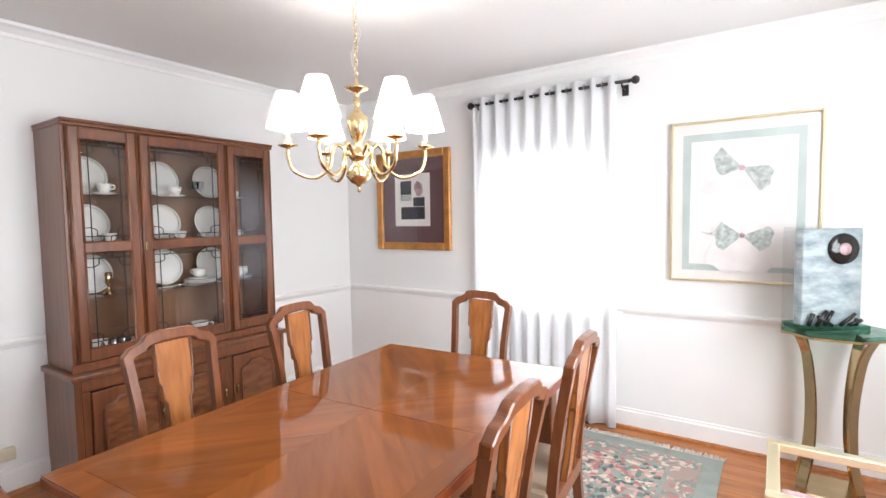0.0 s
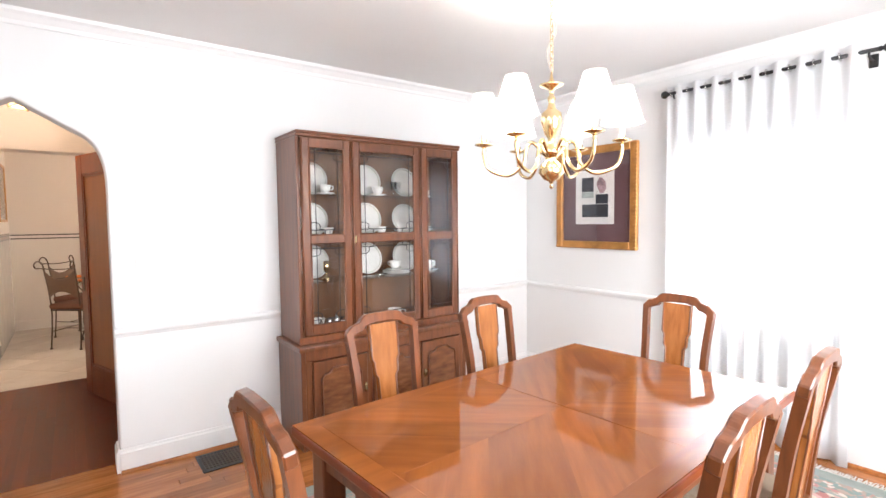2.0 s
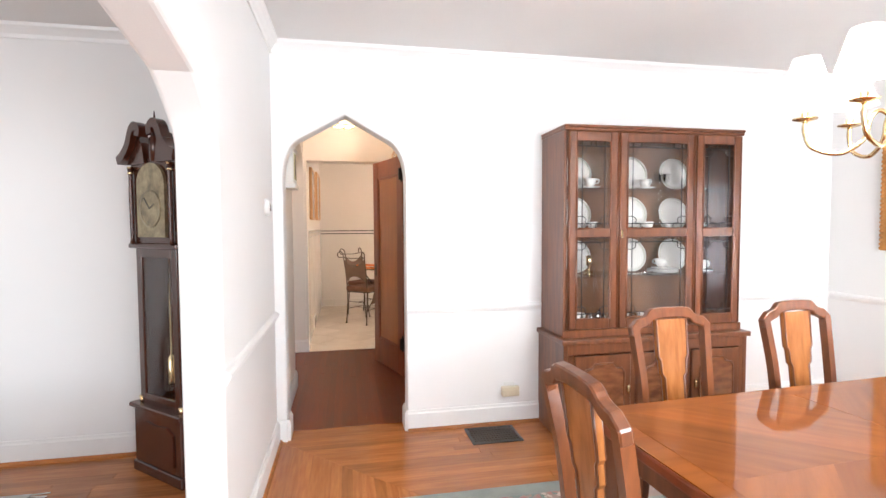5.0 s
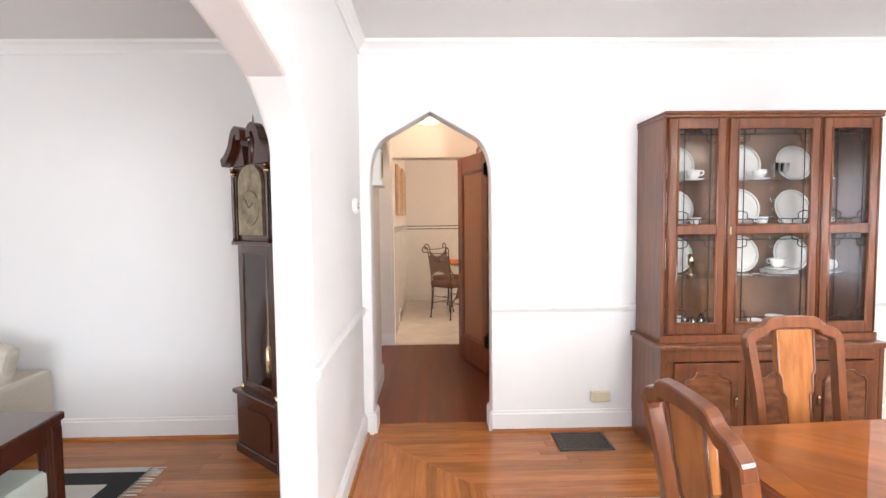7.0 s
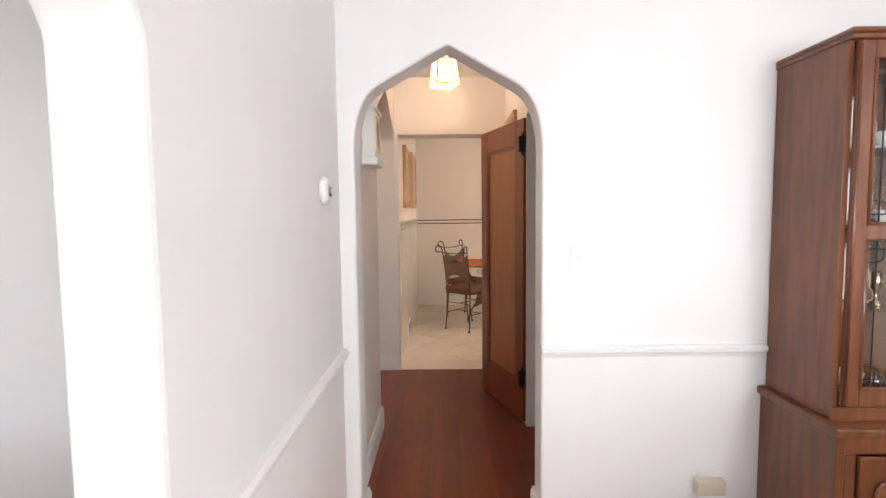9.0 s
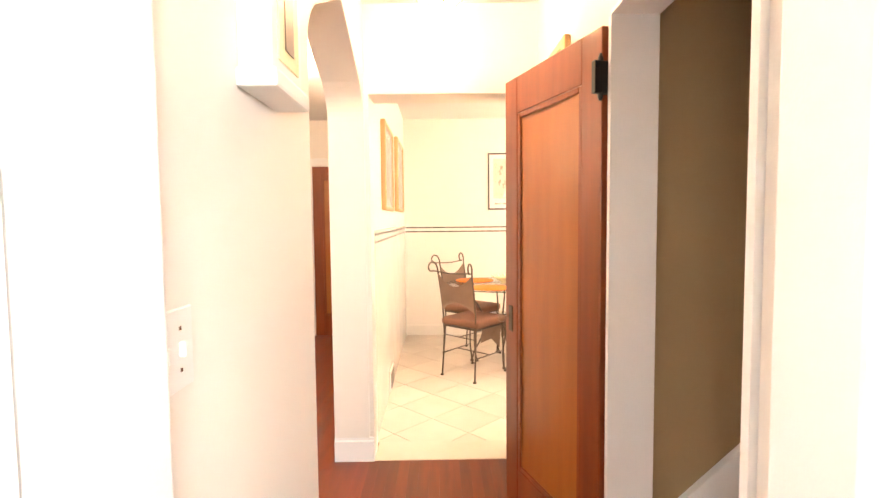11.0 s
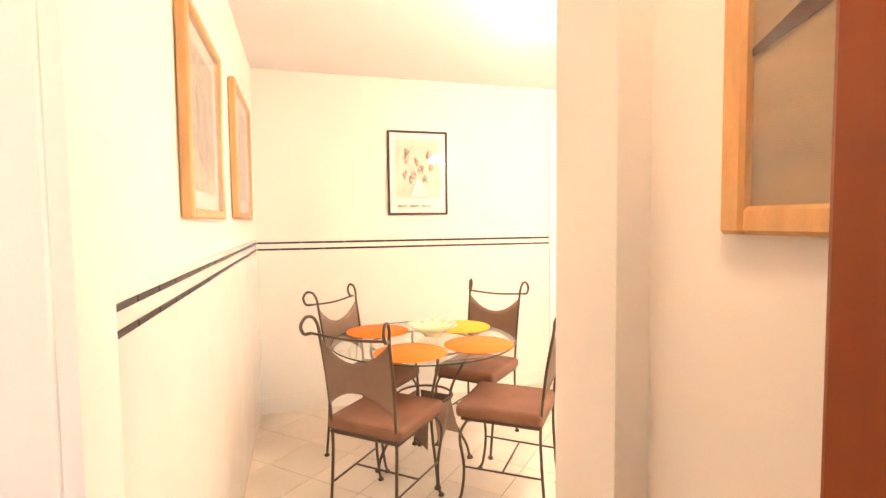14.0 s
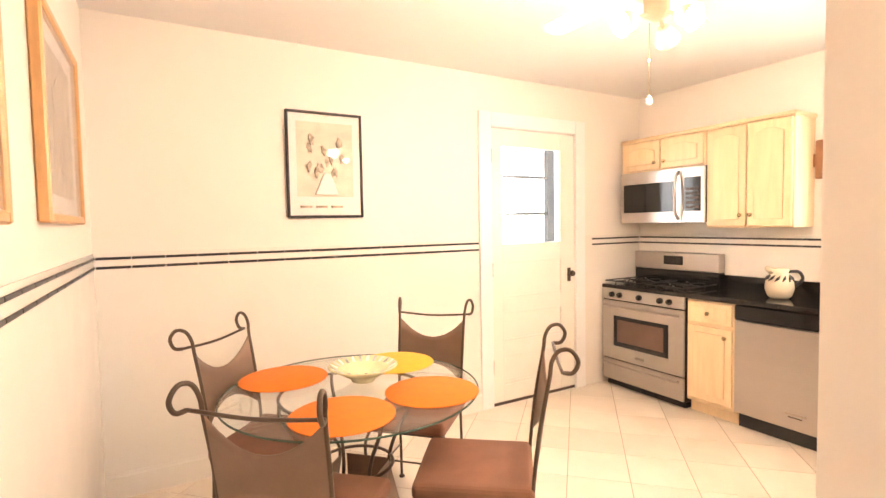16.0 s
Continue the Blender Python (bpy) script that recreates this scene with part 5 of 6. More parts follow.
# ---- living room things ----
def grandfather_clock():
    c = thing("grandfather_clock", "dark mahogany longcase clock with swan-neck top standing across the corner", "clock", pose(-0.565, -0.02, 0, 0, 0, -42))
    W, D = 0.44, 0.25
    bm = boxed(-0.01, W + 0.01, -D - 0.01, 0, 0.0, 0.06, 0.006); box(bm, 0, W, -D, 0, 0.06, 0.36, 0.004)
    part("plinth", bm, MAHOGANY, c)
    poly = [(0.06, 0.10), (W - 0.06, 0.10), (W - 0.06, 0.27), (W - 0.12, 0.30), (W / 2, 0.29), (0.12, 0.30), (0.06, 0.27)]
    part("base_panel", prism(bmesh.new(), poly, "y", -D - 0.008, -D), MAHOGANY, c)
    part("waist_moulding", boxed(-0.02, W + 0.02, -D - 0.02, 0, 0.36, 0.385, 0.006), MAHOGANY, c)
    bm = bmesh.new()
    x0, x1 = 0.03, W - 0.03
    box(bm, x0, x0 + 0.012, -0.21, 0, 0.385, 1.24); box(bm, x1 - 0.012, x1, -0.21, 0, 0.385, 1.24); box(bm, x0, x1, -0.012, 0, 0.385, 1.24)
    part("trunk", bm, MAHOGANY, c)
    bm = bmesh.new()
    for a in ((x0, x0 + 0.05, 0.385, 1.24), (x1 - 0.05, x1, 0.385, 1.24), (x0 + 0.05, x1 - 0.05, 0.385, 0.44), (x0 + 0.05, x1 - 0.05, 1.19, 1.24)):
        box(bm, a[0], a[1], -0.228, -0.21, a[2], a[3], 0.003)
    d = part("trunk_door", bm, MAHOGANY, c)
    part("pane", boxed(x0 + 0.048, x1 - 0.048, -0.222, -0.219, 0.438, 1.192), PANE, d).visible_shadow = False
    # matt pale colour stands in for the bright reflection inside the trunk
    part("inner_back", boxed(x0 + 0.012, x1 - 0.012, -0.03, -0.013, 0.39, 1.23), PAPER, c, "pale mirrored inner back")
    for x in (0.15, 0.22, 0.29):
        part("weight", lathe(bmesh.new(), [(0.02, 0.47), (0.022, 0.48), (0.022, 0.62), (0.004, 0.64), (0.002, 1.3)], x, -0.12, 12), BRASS, c, "brass weight")
    bm = boxed(-0.005, W + 0.005, -D, 0, 1.24, 1.265, 0.005); box(bm, 0.01, W - 0.01, -D + 0.02, 0, 1.265, 1.72, 0.003)
    part("hood", bm, MAHOGANY, c)
    arch = [(0.09, 1.30), (W - 0.09, 1.30), (W - 0.09, 1.58)] + [(W / 2 + (W / 2 - 0.09) * math.cos(a), 1.58 + 0.11 * math.sin(a)) for a in [math.pi * k / 12 for k in range(1, 12)]] + [(0.09, 1.58)]
    f = part("dial", prism(bmesh.new(), arch, "y", -D + 0.004, -D + 0.02), CLOCKFACE, c, "arched brass dial")
    k = lathe(bmesh.new(), [(0.10, 0), (0.10, 0.003), (0.085, 0.003), (0.084, 0.002)], n=30)
    part("chapter_ring", turned(k, Matrix.Translation((W / 2, -D + 0.004, 1.45)) @ Matrix.Rotation(radians(90), 4, "X")), CLOCKFACE, f)
    for a, l in ((60, 0.05), (-40, 0.075)):
        part("clock_hand", turned(boxed(-0.003, 0.003, -0.0065, -0.005, 0, l), Matrix.Translation((W / 2, -D + 0.004, 1.45)) @ Matrix.Rotation(radians(a), 4, "Y")), BLACKIRON, f)
    for x in (0.035, W - 0.035):
        part("hood_column", lathe(bmesh.new(), [(0.014, 1.265), (0.010, 1.29), (0.012, 1.5), (0.010, 1.64), (0.016, 1.67)], x, -D + 0.005, 12), MAHOGANY, c)
        part("column_cap", lathe(bmesh.new(), [(0.017, 1.64), (0.012, 1.65), (0.017, 1.68)], x, -D + 0.005, 12), BRASS, c)
        part("waist_cap", lathe(bmesh.new(), [(0.015, 0.386), (0.011, 0.395), (0.015, 0.42)], x, -0.222, 12), BRASS, c)
    for sx in (-1, 1):
        mid = W / 2
        curve = [(mid + sx * (W / 2 + 0.045), -D, 1.715), (mid + sx * (W / 2), -D, 1.735), (mid + sx * 0.16, -D, 1.79), (mid + sx * 0.125, -D, 1.86), (mid + sx * 0.09, -D, 1.885), (mid + sx * 0.055, -D, 1.865), (mid + sx * 0.06, -D, 1.83)]
        part("swan_neck", sweep(bmesh.new(), smooth_path(curve, 6), 0.0, 4, (0.05, 0.045)), MAHOGANY, c)
        side = [(mid + sx * (W / 2 - 0.005), 1.69), (mid + sx * 0.16, 1.775), (mid + sx * 0.12, 1.84), (mid + sx * 0.07, 1.80), (mid + sx * 0.05, 1.69)]
        part("tympanum", prism(bmesh.new(), side, "y", -D + 0.005, -0.06), MAHOGANY, c)
        part("cornice_return", boxed(mid + sx * (W / 2 + 0.01) - 0.02, mid + sx * (W / 2 + 0.01) + 0.02, -D + 0.02, -0.01, 1.695, 1.735, 0.008), MAHOGANY, c)
    part("finial", lathe(bmesh.new(), [(0.03, 1.70), (0.03, 1.82), (0.012, 1.84), (0.024, 1.87), (0.02, 1.895), (0.006, 1.92), (0.002, 1.965)], W / 2, -D + 0.04, 14), MAHOGANY, c)


grandfather_clock()

so = thing("sofa", "cream striped sofa with a low arm and loose cushion", "sofa", pose(-3.58, -0.94, 0))
part("base", boxed(0.02, 1.62, 0.02, 0.90, 0.05, 0.30, 0.02, 2), SOFA, so)
part("backrest", boxed(0.20, 1.44, 0.68, 0.91, 0.30, 0.60, 0.05, 4), SOFA, so)
for x in (0.0, 1.43):
    part("arm", boxed(x, x + 0.21, 0.0, 0.92, 0.04, 0.47, 0.04, 4), SOFA, so)
for x in (0.23, 0.83):
    part("seat_cushion", boxed(x, x + 0.59, 0.0, 0.68, 0.30, 0.42, 0.04, 3), SOFA, so)
part("pillow", turned(boxed(-0.2, 0.2, -0.06, 0.06, -0.2, 0.2, 0.055, 4), Matrix.Translation((1.42, 0.62, 0.54)) @ Matrix.Rotation(radians(-72), 4, "Y")), SOFA, so, "plump striped pillow")

ta = thing("side_table", "dark wooden table with fluted legs", "table", pose(-1.09, -1.08, 0, 0, 0, 4))
part("tabletop", boxed(-0.9, 0, -0.6, 0, 0.565, 0.60, 0.006), MAHOGANY, ta)
part("apron", boxed(-0.87, -0.03, -0.57, -0.03, 0.48, 0.565, 0.003), MAHOGANY, ta)
for x in (-0.89, -0.07):
    for y in (-0.59, -0.07):
        bm = boxed(x, x + 0.06, y, y + 0.06, 0.0, 0.565, 0.003)
        for k in range(4):
            box(bm, x + 0.006 + 0.0135 * k, x + 0.013 + 0.0135 * k, y - 0.004, y + 0.064, 0.02, 0.54); box(bm, x - 0.004, x + 0.064, y + 0.006 + 0.0135 * k, y + 0.013 + 0.0135 * k, 0.02, 0.54)
        part("leg", bm, MAHOGANY, ta, "fluted leg")
fs = thing("footstool", "footstool with a pale green cushion under the table", "footstool", pose(-1.62, -1.55, 0))
part("cushion", boxed(0, 0.50, 0, 0.42, 0.26, 0.38, 0.03, 3), MINT, fs)
for x in (0.03, 0.43):
    for y in (0.03, 0.35):
        part("leg", boxed(x, x + 0.04, y, y + 0.04, 0, 0.26, 0.004), MAHOGANY, fs)
lr = thing("bordered_rug", "cream rug with black border and fringe", "rug", pose(-3.0, -2.2, 0))
part("border", boxed(0, 1.86, 0, 1.80, 0.001, 0.008), BLACKWOOL, lr)
part("edge_band", boxed(0.0, 1.86, 1.75, 1.80, 0.008, 0.0085), CREAMWOOL, lr)
part("field", boxed(0.13, 1.73, 0.13, 1.62, 0.008, 0.010), CREAMWOOL, lr)
part("inner_stripe", boxed(0.26, 1.60, 0.26, 1.49, 0.010, 0.0108), BLACKWOOL, lr)
part("inner_field", boxed(0.30, 1.56, 0.30, 1.45, 0.0108, 0.0115), CREAMWOOL, lr)
bm = bmesh.new()
for i in range(110):
    y = (i + 0.5) * 1.8 / 110
    dy = random.uniform(-0.015, 0.015)
    sweep(bm, [(1.858, y, 0.006), (1.94, y + dy, 0.003)], 0.003, 4)
tagged(part("fringe", bm, FRINGE, lr), kind="stuff")


# ---- kitchen things ----
def stripe(name, axis, at, face, lo, hi, z):
    bar = tagged(new(name), kind="structure")
    n = max(1, int((hi - lo) / 0.152))
    me = None
    for i in range(n):
        a, b = lo + (hi - lo) * i / n + 0.0015, lo + (hi - lo) * (i + 1) / n - 0.0015
        y0, y1 = sorted((at, at + face * 0.006))
        if axis == "y":
            part("tile", boxed(a, b, y0, y1, z, z + 0.014, 0.002), BLACKTILE, bar)
        else:
            part("tile", boxed(y0, y1, a, b, z, z + 0.014, 0.002), BLACKTILE, bar)


for z in (1.218, 1.266):
    stripe("trim_stripe_west", "x", 0.006, 1, 2.423, 5.33, z)
    stripe("trim_stripe_north", "y", 5.329, -1, 0.013, 2.375, z)
    stripe("trim_stripe_north_east", "y", 5.329, -1, 3.55, 4.15, z)
    stripe("trim_stripe_east", "x", 4.164, -1, 3.82, 5.32, z)
shell("trim_wainscot_west", boxed(0.0005, 0.006, 2.4215, 5.334, 0.0, 1.30, 0.001), WAINSCOT)
shell("trim_wainscot_north", boxed(0.006, 2.379, 5.329, 5.3345, 0.0, 1.30, 0.001), WAINSCOT)
shell("trim_wainscot_north_east", boxed(3.461, 4.164, 5.329, 5.3345, 0.0, 1.30, 0.001), WAINSCOT)
shell("trim_wainscot_east", boxed(4.164, 4.1695, 3.795, 5.329, 0.0, 1.30, 0.001), WAINSCOT)

WEST_FACE = lambda y, z: pose(0.001, y, z, 0, 0, 90)
figures = [("print", blob(0.5, 0.45, 0.16, 0.22, 14, 2), SEPIADARK), ("print", blob(0.45, 0.62, 0.10, 0.1, 12, 3), SEPIA)]
framed_picture("oak_framed_print", "pale print in a light oak frame", WEST_FACE(3.015, 1.435), 0.63, 0.635, 0.03, 0.035, LIGHTOAK, [("print", rect(0.16, 0.84, 0.14, 0.86), SEPIA)] + figures, PAPER)
framed_picture("oak_framed_print", "pale print in a light oak frame", WEST_FACE(4.08, 1.445), 0.75, 0.68, 0.03, 0.035, LIGHTOAK, [("print", rect(0.16, 0.84, 0.14, 0.86), SEPIA)] + figures, PAPER)
strokes = [("print", blob(0.5 + 0.22 * math.cos(k * 2.4), 0.58 + 0.16 * math.sin(k * 1.7), 0.028, 0.04, 10, k, 0.6), SEPIA) for k in range(18)]
bars = [("caption_bar", rect(0.16 + 0.2 * k, 0.30 + 0.2 * k, 0.095, 0.115), SEPIA) for k in range(3)]
framed_picture("street_print", "sepia street scene print in a black frame", pose(0.982, 5.333, 1.474), 0.482, 0.656, 0.016, 0.024, BLACKIRON,
               [("image_ground", rect(0.13, 0.87, 0.20, 0.90), material("sepia_wash", (0.72, 0.66, 0.55), 0.7, vary=0.1, scale=9))] + strokes + [("street", [(0.35, 0.22), (0.65, 0.22), (0.55, 0.42), (0.47, 0.42)], PAPER)] + bars, PAPER)
framed_picture("landscape_painting", "painting of dunes in an oak frame on the hall wall", pose(0.948, 2.085, 1.395, 0, 0, -90), 0.50, 0.72, 0.04, 0.03, LIGHTOAK,
               [("sky", rect(0.08, 0.92, 0.45, 0.94), LANDSKY), ("ridge", [(0.08, 0.36), (0.3, 0.44), (0.92, 0.60), (0.92, 0.52), (0.3, 0.39), (0.08, 0.345)], MAHOGANY), ("shrub", blob(0.38, 0.13, 0.12, 0.05, 14, 8, 0.5), MAHOGANY), ("shrub", blob(0.36, 0.2, 0.05, 0.06, 12, 9, 0.5), SEPIADARK)], LANDSCAPE)

# round glass table
KT = (0.985, 4.22)
rt = thing("round_table", "round glass topped table on wrought iron legs", "table", pose(KT[0], KT[1], 0))
part("glass_top", lathe(bmesh.new(), [(0.515, 0.735), (0.522, 0.739), (0.522, 0.744), (0.515, 0.748)], n=64), TOPGLASS, rt, "clear glass top").visible_shadow = False
part("top_edge", sweep(bmesh.new(), [(0.523 * math.cos(2 * math.pi * k / 64), 0.523 * math.sin(2 * math.pi * k / 64), 0.7415) for k in range(65)], 0.0038, 6), material("green_glass_edge", (0.05, 0.09, 0.07), 0.1, vary=0.05), rt, "dark green glass edge")
for rr, zz in ((0.30, 0.725), (0.16, 0.42)):
    part("ring", sweep(bmesh.new(), [(rr * math.cos(2 * math.pi * k / 40), rr * math.sin(2 * math.pi * k / 40), zz) for k in range(41)], 0.007, 7), BRONZE, rt)
for k in range(4):
    a = radians(90 * k)
    prof = [(0.30, 0.728), (0.295, 0.66), (0.20, 0.52), (0.155, 0.40), (0.17, 0.26), (0.25, 0.10), (0.275, 0.012)]
    lg = part("leg", sweep(bmesh.new(), smooth_path([(r * math.cos(a), r * math.sin(a), z) for r, z in prof], 6), 0.008, 7), BRONZE, rt)
    part("foot", lathe(bmesh.new(), [(0.014, 0.001), (0.02, 0.008), (0.014, 0.02), (0.006, 0.024)], 0.275 * math.cos(a), 0.275 * math.sin(a), 12), BRONZE, lg)
    b = a + radians(45)
    sheet = bmesh.new()
    pts = [(0.15, 0.40, -0.7), (0.15, 0.40, 0.7), (0.20, 0.18, 0.62), (0.14, 0.24, 0.0), (0.20, 0.18, -0.62)]
    vs = [(r * math.cos(b + t), r * math.sin(b + t), z) for r, z, t in pts]
    f1 = [sheet.verts.new(v) for v in vs]; f2 = [sheet.verts.new((v[0] * 0.985, v[1] * 0.985, v[2])) for v in vs]
    sheet.faces.new(f1); sheet.faces.new(f2[::-1])
    for i in range(5):
        sheet.faces.new((f1[i], f1[(i + 1) % 5], f2[(i + 1) % 5], f2[i]))
    part("brace_sheet", sheet, BRONZEPANEL, rt, "cut bronze sheet brace")
for x, y, mt, lab in ((0.76, 4.49, ORANGE, "round woven orange placemat on the glass table"), (1.28, 4.45, YELLOW, "round woven yellow placemat on the glass table"), (1.235, 3.985, ORANGE, "round woven orange placemat on the glass table"), (0.845, 3.935, ORANGE, "round woven orange placemat on the glass table")):
    pm = thing("placemat", lab, "placemat", pose(x, y, 0.749), "placemats")
    part("mat", lathe(bmesh.new(), [(0.187, 0), (0.190, 0.002), (0.187, 0.004), (0.001, 0.004)], n=40), mt, pm)
bo = thing("ceramic_bowl", "lemon yellow ceramic bowl with striped rim", "bowl", pose(1.05, 4.27, 0.749))
part("bowl", lathe(bmesh.new(), [(0.05, 0), (0.055, 0.012), (0.10, 0.04), (0.15, 0.066), (0.148, 0.071), (0.10, 0.047), (0.05, 0.02), (0.001, 0.018)], n=36), LEMON, bo)
for k in range(24):
    a = 2 * math.pi * k / 24
    part("rim_stripe", turned(boxed(0.112, 0.146, -0.006, 0.006, 0.0, 0.0015), Matrix.Rotation(a, 4, "Z") @ Matrix.Translation((0, 0, -0.002)) @ Matrix.Translation((0.112, 0, 0.056)) @ Matrix.Rotation(radians(-31), 4, "Y") @ Matrix.Translation((-0.112, 0, 0))), SAGEINK if k % 2 else PAPER, bo)


def iron_chair(m):
    """Sitter faces +y; origin on the floor under the back posts."""
    c = thing("iron_chair", "bronze iron chair with scrolled top and brown suede seat", "chair", m, "chairs round the glass table")
    for s in (-1, 1):
        post = [(s * 0.18, -0.02, 0.0), (s * 0.175, 0.0, 0.25), (s * 0.175, 0.005, 0.45), (s * 0.18, -0.02, 0.70), (s * 0.185, -0.055, 0.90), (s * 0.19, -0.062, 0.955), (s * 0.197, -0.085, 0.995), (s * 0.207, -0.122, 1.0), (s * 0.215, -0.145, 0.965), (s * 0.212, -0.128, 0.928), (s * 0.203, -0.095, 0.925)]
        part("back_post", sweep(bmesh.new(), smooth_path(post, 6), 0.0075, 7), BRONZE, c)
        leg = [(s * 0.18, 0.36, 0.45), (s * 0.20, 0.40, 0.36), (s * 0.185, 0.385, 0.2), (s * 0.18, 0.40, 0.06), (s * 0.185, 0.42, 0.012)]
        part("front_leg", sweep(bmesh.new(), smooth_path(leg, 5), 0.0075, 7), BRONZE, c)
        for x, y in ((s * 0.18, -0.02), (s * 0.185, 0.42)):
            part("foot", lathe(bmesh.new(), [(0.012, 0.001), (0.017, 0.007), (0.012, 0.016), (0.007, 0.02)], x, y, 10), BRONZE, c)
        part("side_stretcher", sweep(bmesh.new(), [(s * 0.176, -0.005, 0.2), (s * 0.186, 0.386, 0.2)], 0.005, 6), BRONZE, c)
    part("top_bar", sweep(bmesh.new(), smooth_path([(-0.205, -0.095, 0.926), (0, -0.095, 0.914), (0.205, -0.095, 0.926)], 6), 0.006, 6), BRONZE, c)
    part("cross_stretcher", sweep(bmesh.new(), [(-0.181, 0.19, 0.2), (0.181, 0.19, 0.2)], 0.005, 6), BRONZE, c)
    bm = bmesh.new()
    n = 16
    cols = []
    for i in range(n + 1):
        u = -1 + 2 * i / n
        zt = 0.80 + 0.10 * u * u
        zb = 0.66 - 0.09 * (abs(u) ** 2.0)
        col = []
        for j in range(7):
            z = zb + (zt - zb) * j / 6
            yb = 0.005 - 0.06 * max(0.0, (z - 0.45) / 0.45) ** 1.4
            col.append((0.181 * u, yb - 0.02 * (1 - u * u), z))
        cols.append(col)
    fr = [[bm.verts.new(p) for p in col] for col in cols]
    bk = [[bm.verts.new((p[0], p[1] - 0.004, p[2])) for p in col] for col in cols]
    for i in range(n):
        for j in range(6):
            for g, o in ((fr, 1), (bk, -1)):
                q = [g[i][j], g[i + 1][j], g[i + 1][j + 1], g[i][j + 1]]
                bm.faces.new(q[::o]).smooth = True
        for j in (0, 6):
            bm.faces.new((fr[i][j], fr[i + 1][j], bk[i + 1][j], bk[i][j]))
    part("back_sheet", bm, BRONZEPANEL, c, "curved bronze sheet back")
    part("seat_ring", boxed(-0.19, 0.19, 0.0, 0.40, 0.435, 0.45, 0.005), BRONZE, c)
    seat = boxed(-0.205, 0.205, -0.005, 0.425, 0.45, 0.515, 0.03, 4)
    part("seat", seat, SUEDE, c, "brown suede seat pad")
    return c


def chair_at(deg, r, turn=0.0):
    a = radians(deg)
    return pose(KT[0] + r * math.cos(a), KT[1] + r * math.sin(a), 0.0, 0, 0, deg + 90 + turn)


ic = iron_chair(pose(0.567, 3.69, 0.0, 0, 0, 318))
copy_thing(ic, pose(0.578, 4.622, 0.0, 0, 0, 227))
copy_thing(ic, chair_at(34, 0.68, 10))
copy_thing(ic, pose(1.49, 3.675, 0.0, 0, 0, 52))


# range, microwave, cabinets along the east wall, fronts face -x
def oven_range():
    r = thing("oven_range", "stainless steel gas range with black cooktop", "stove", pose(3.65, 4.52, 0))
    W = 0.785
    part("body", boxed(0.02, 0.51, 0.0, W, 0.05, 0.86, 0.003), BLACKGLOSS, r)
    part("kick", boxed(0.05, 0.5, 0.02, W - 0.02, 0.0, 0.05), BLACKIRON, r)
    part("drawer", boxed(0.0, 0.02, 0.004, W - 0.004, 0.06, 0.235, 0.004), STEEL, r)
    d = part("oven_door", boxed(-0.004, 0.02, 0.004, W - 0.004, 0.245, 0.745, 0.005), STEEL, r)
    part("door_window", boxed(-0.008, -0.004, 0.13, W - 0.13, 0.36, 0.62, 0.002), BLACKGLOSS, d, "dark glass window")
    part("inner_window", boxed(-0.0095, -0.008, 0.17, W - 0.17, 0.40, 0.59), material("oven_glass", (0.16, 0.09, 0.07), 0.12, vary=0.1), d)
    part("badge", boxed(-0.0065, -0.004, W / 2 - 0.04, W / 2 + 0.04, 0.285, 0.305), SILVER, d)
    for z in (0.70, 0.205):
        bm = sweep(bmesh.new(), smooth_path([(0.0, 0.05, z), (-0.04, 0.07, z), (-0.045, W / 2, z), (-0.04, W - 0.07, z), (0.0, W - 0.05, z)], 5), 0.011, 8)
        part("handle", bm, STEEL, r, "curved steel handle")
    part("control_panel", boxed(-0.006, 0.02, 0.002, W - 0.002, 0.755, 0.85, 0.006), STEEL, r)
    for y in (0.12, 0.20, W / 2, W - 0.20, W - 0.12):
        k = lathe(bmesh.new(), [(0.024, 0), (0.022, 0.02), (0.018, 0.028), (0.001, 0.029)], n=16)
        part("knob", turned(k, Matrix.Translation((-0.006, y, 0.80)) @ Matrix.Rotation(radians(-90), 4, "Y")), BLACKGLOSS, r, "black knob")
    part("cooktop", boxed(-0.005, 0.51, 0.0, W, 0.85, 0.88, 0.005), BLACKGLOSS, r)
    for x in (0.12, 0.34):
        for y in (0.19, 0.59):
            bm = bmesh.new()
            lathe(bm, [(0.045, 0.88), (0.045, 0.892), (0.02, 0.896)], x, y, 16)
            for k in range(4):
                a = radians(45 + 90 * k)
                sweep(bm, [(x + 0.03 * math.cos(a), y + 0.03 * math.sin(a), 0.912), (x + 0.11 * math.cos(a), y + 0.11 * math.sin(a), 0.91), (x + 0.115 * math.cos(a), y + 0.115 * math.sin(a), 0.88)], 0.0, 4, (0.01, 0.01))
            sweep(bm, [(x + 0.1, y - 0.17, 0.91), (x + 0.1, y + 0.17, 0.91), (x - 0.1, y + 0.17, 0.91), (x - 0.1, y - 0.17, 0.91), (x + 0.1, y - 0.17, 0.91)], 0.0, 4, (0.01, 0.01))
            part("burner_grate", bm, BLACKIRON, r, "cast iron grate")
    part("back_riser", boxed(0.43, 0.51, 0.0, W, 0.88, 1.0, 0.004), BLACKGLOSS, r)
    part("back_panel", boxed(0.42, 0.51, 0.0, W, 1.0, 1.15, 0.008), STEEL, r)
    part("display", boxed(0.416, 0.42, W / 2 - 0.09, W / 2 + 0.09, 1.045, 1.12, 0.002), BLACKGLOSS, r, "dark clock display")


oven_range()


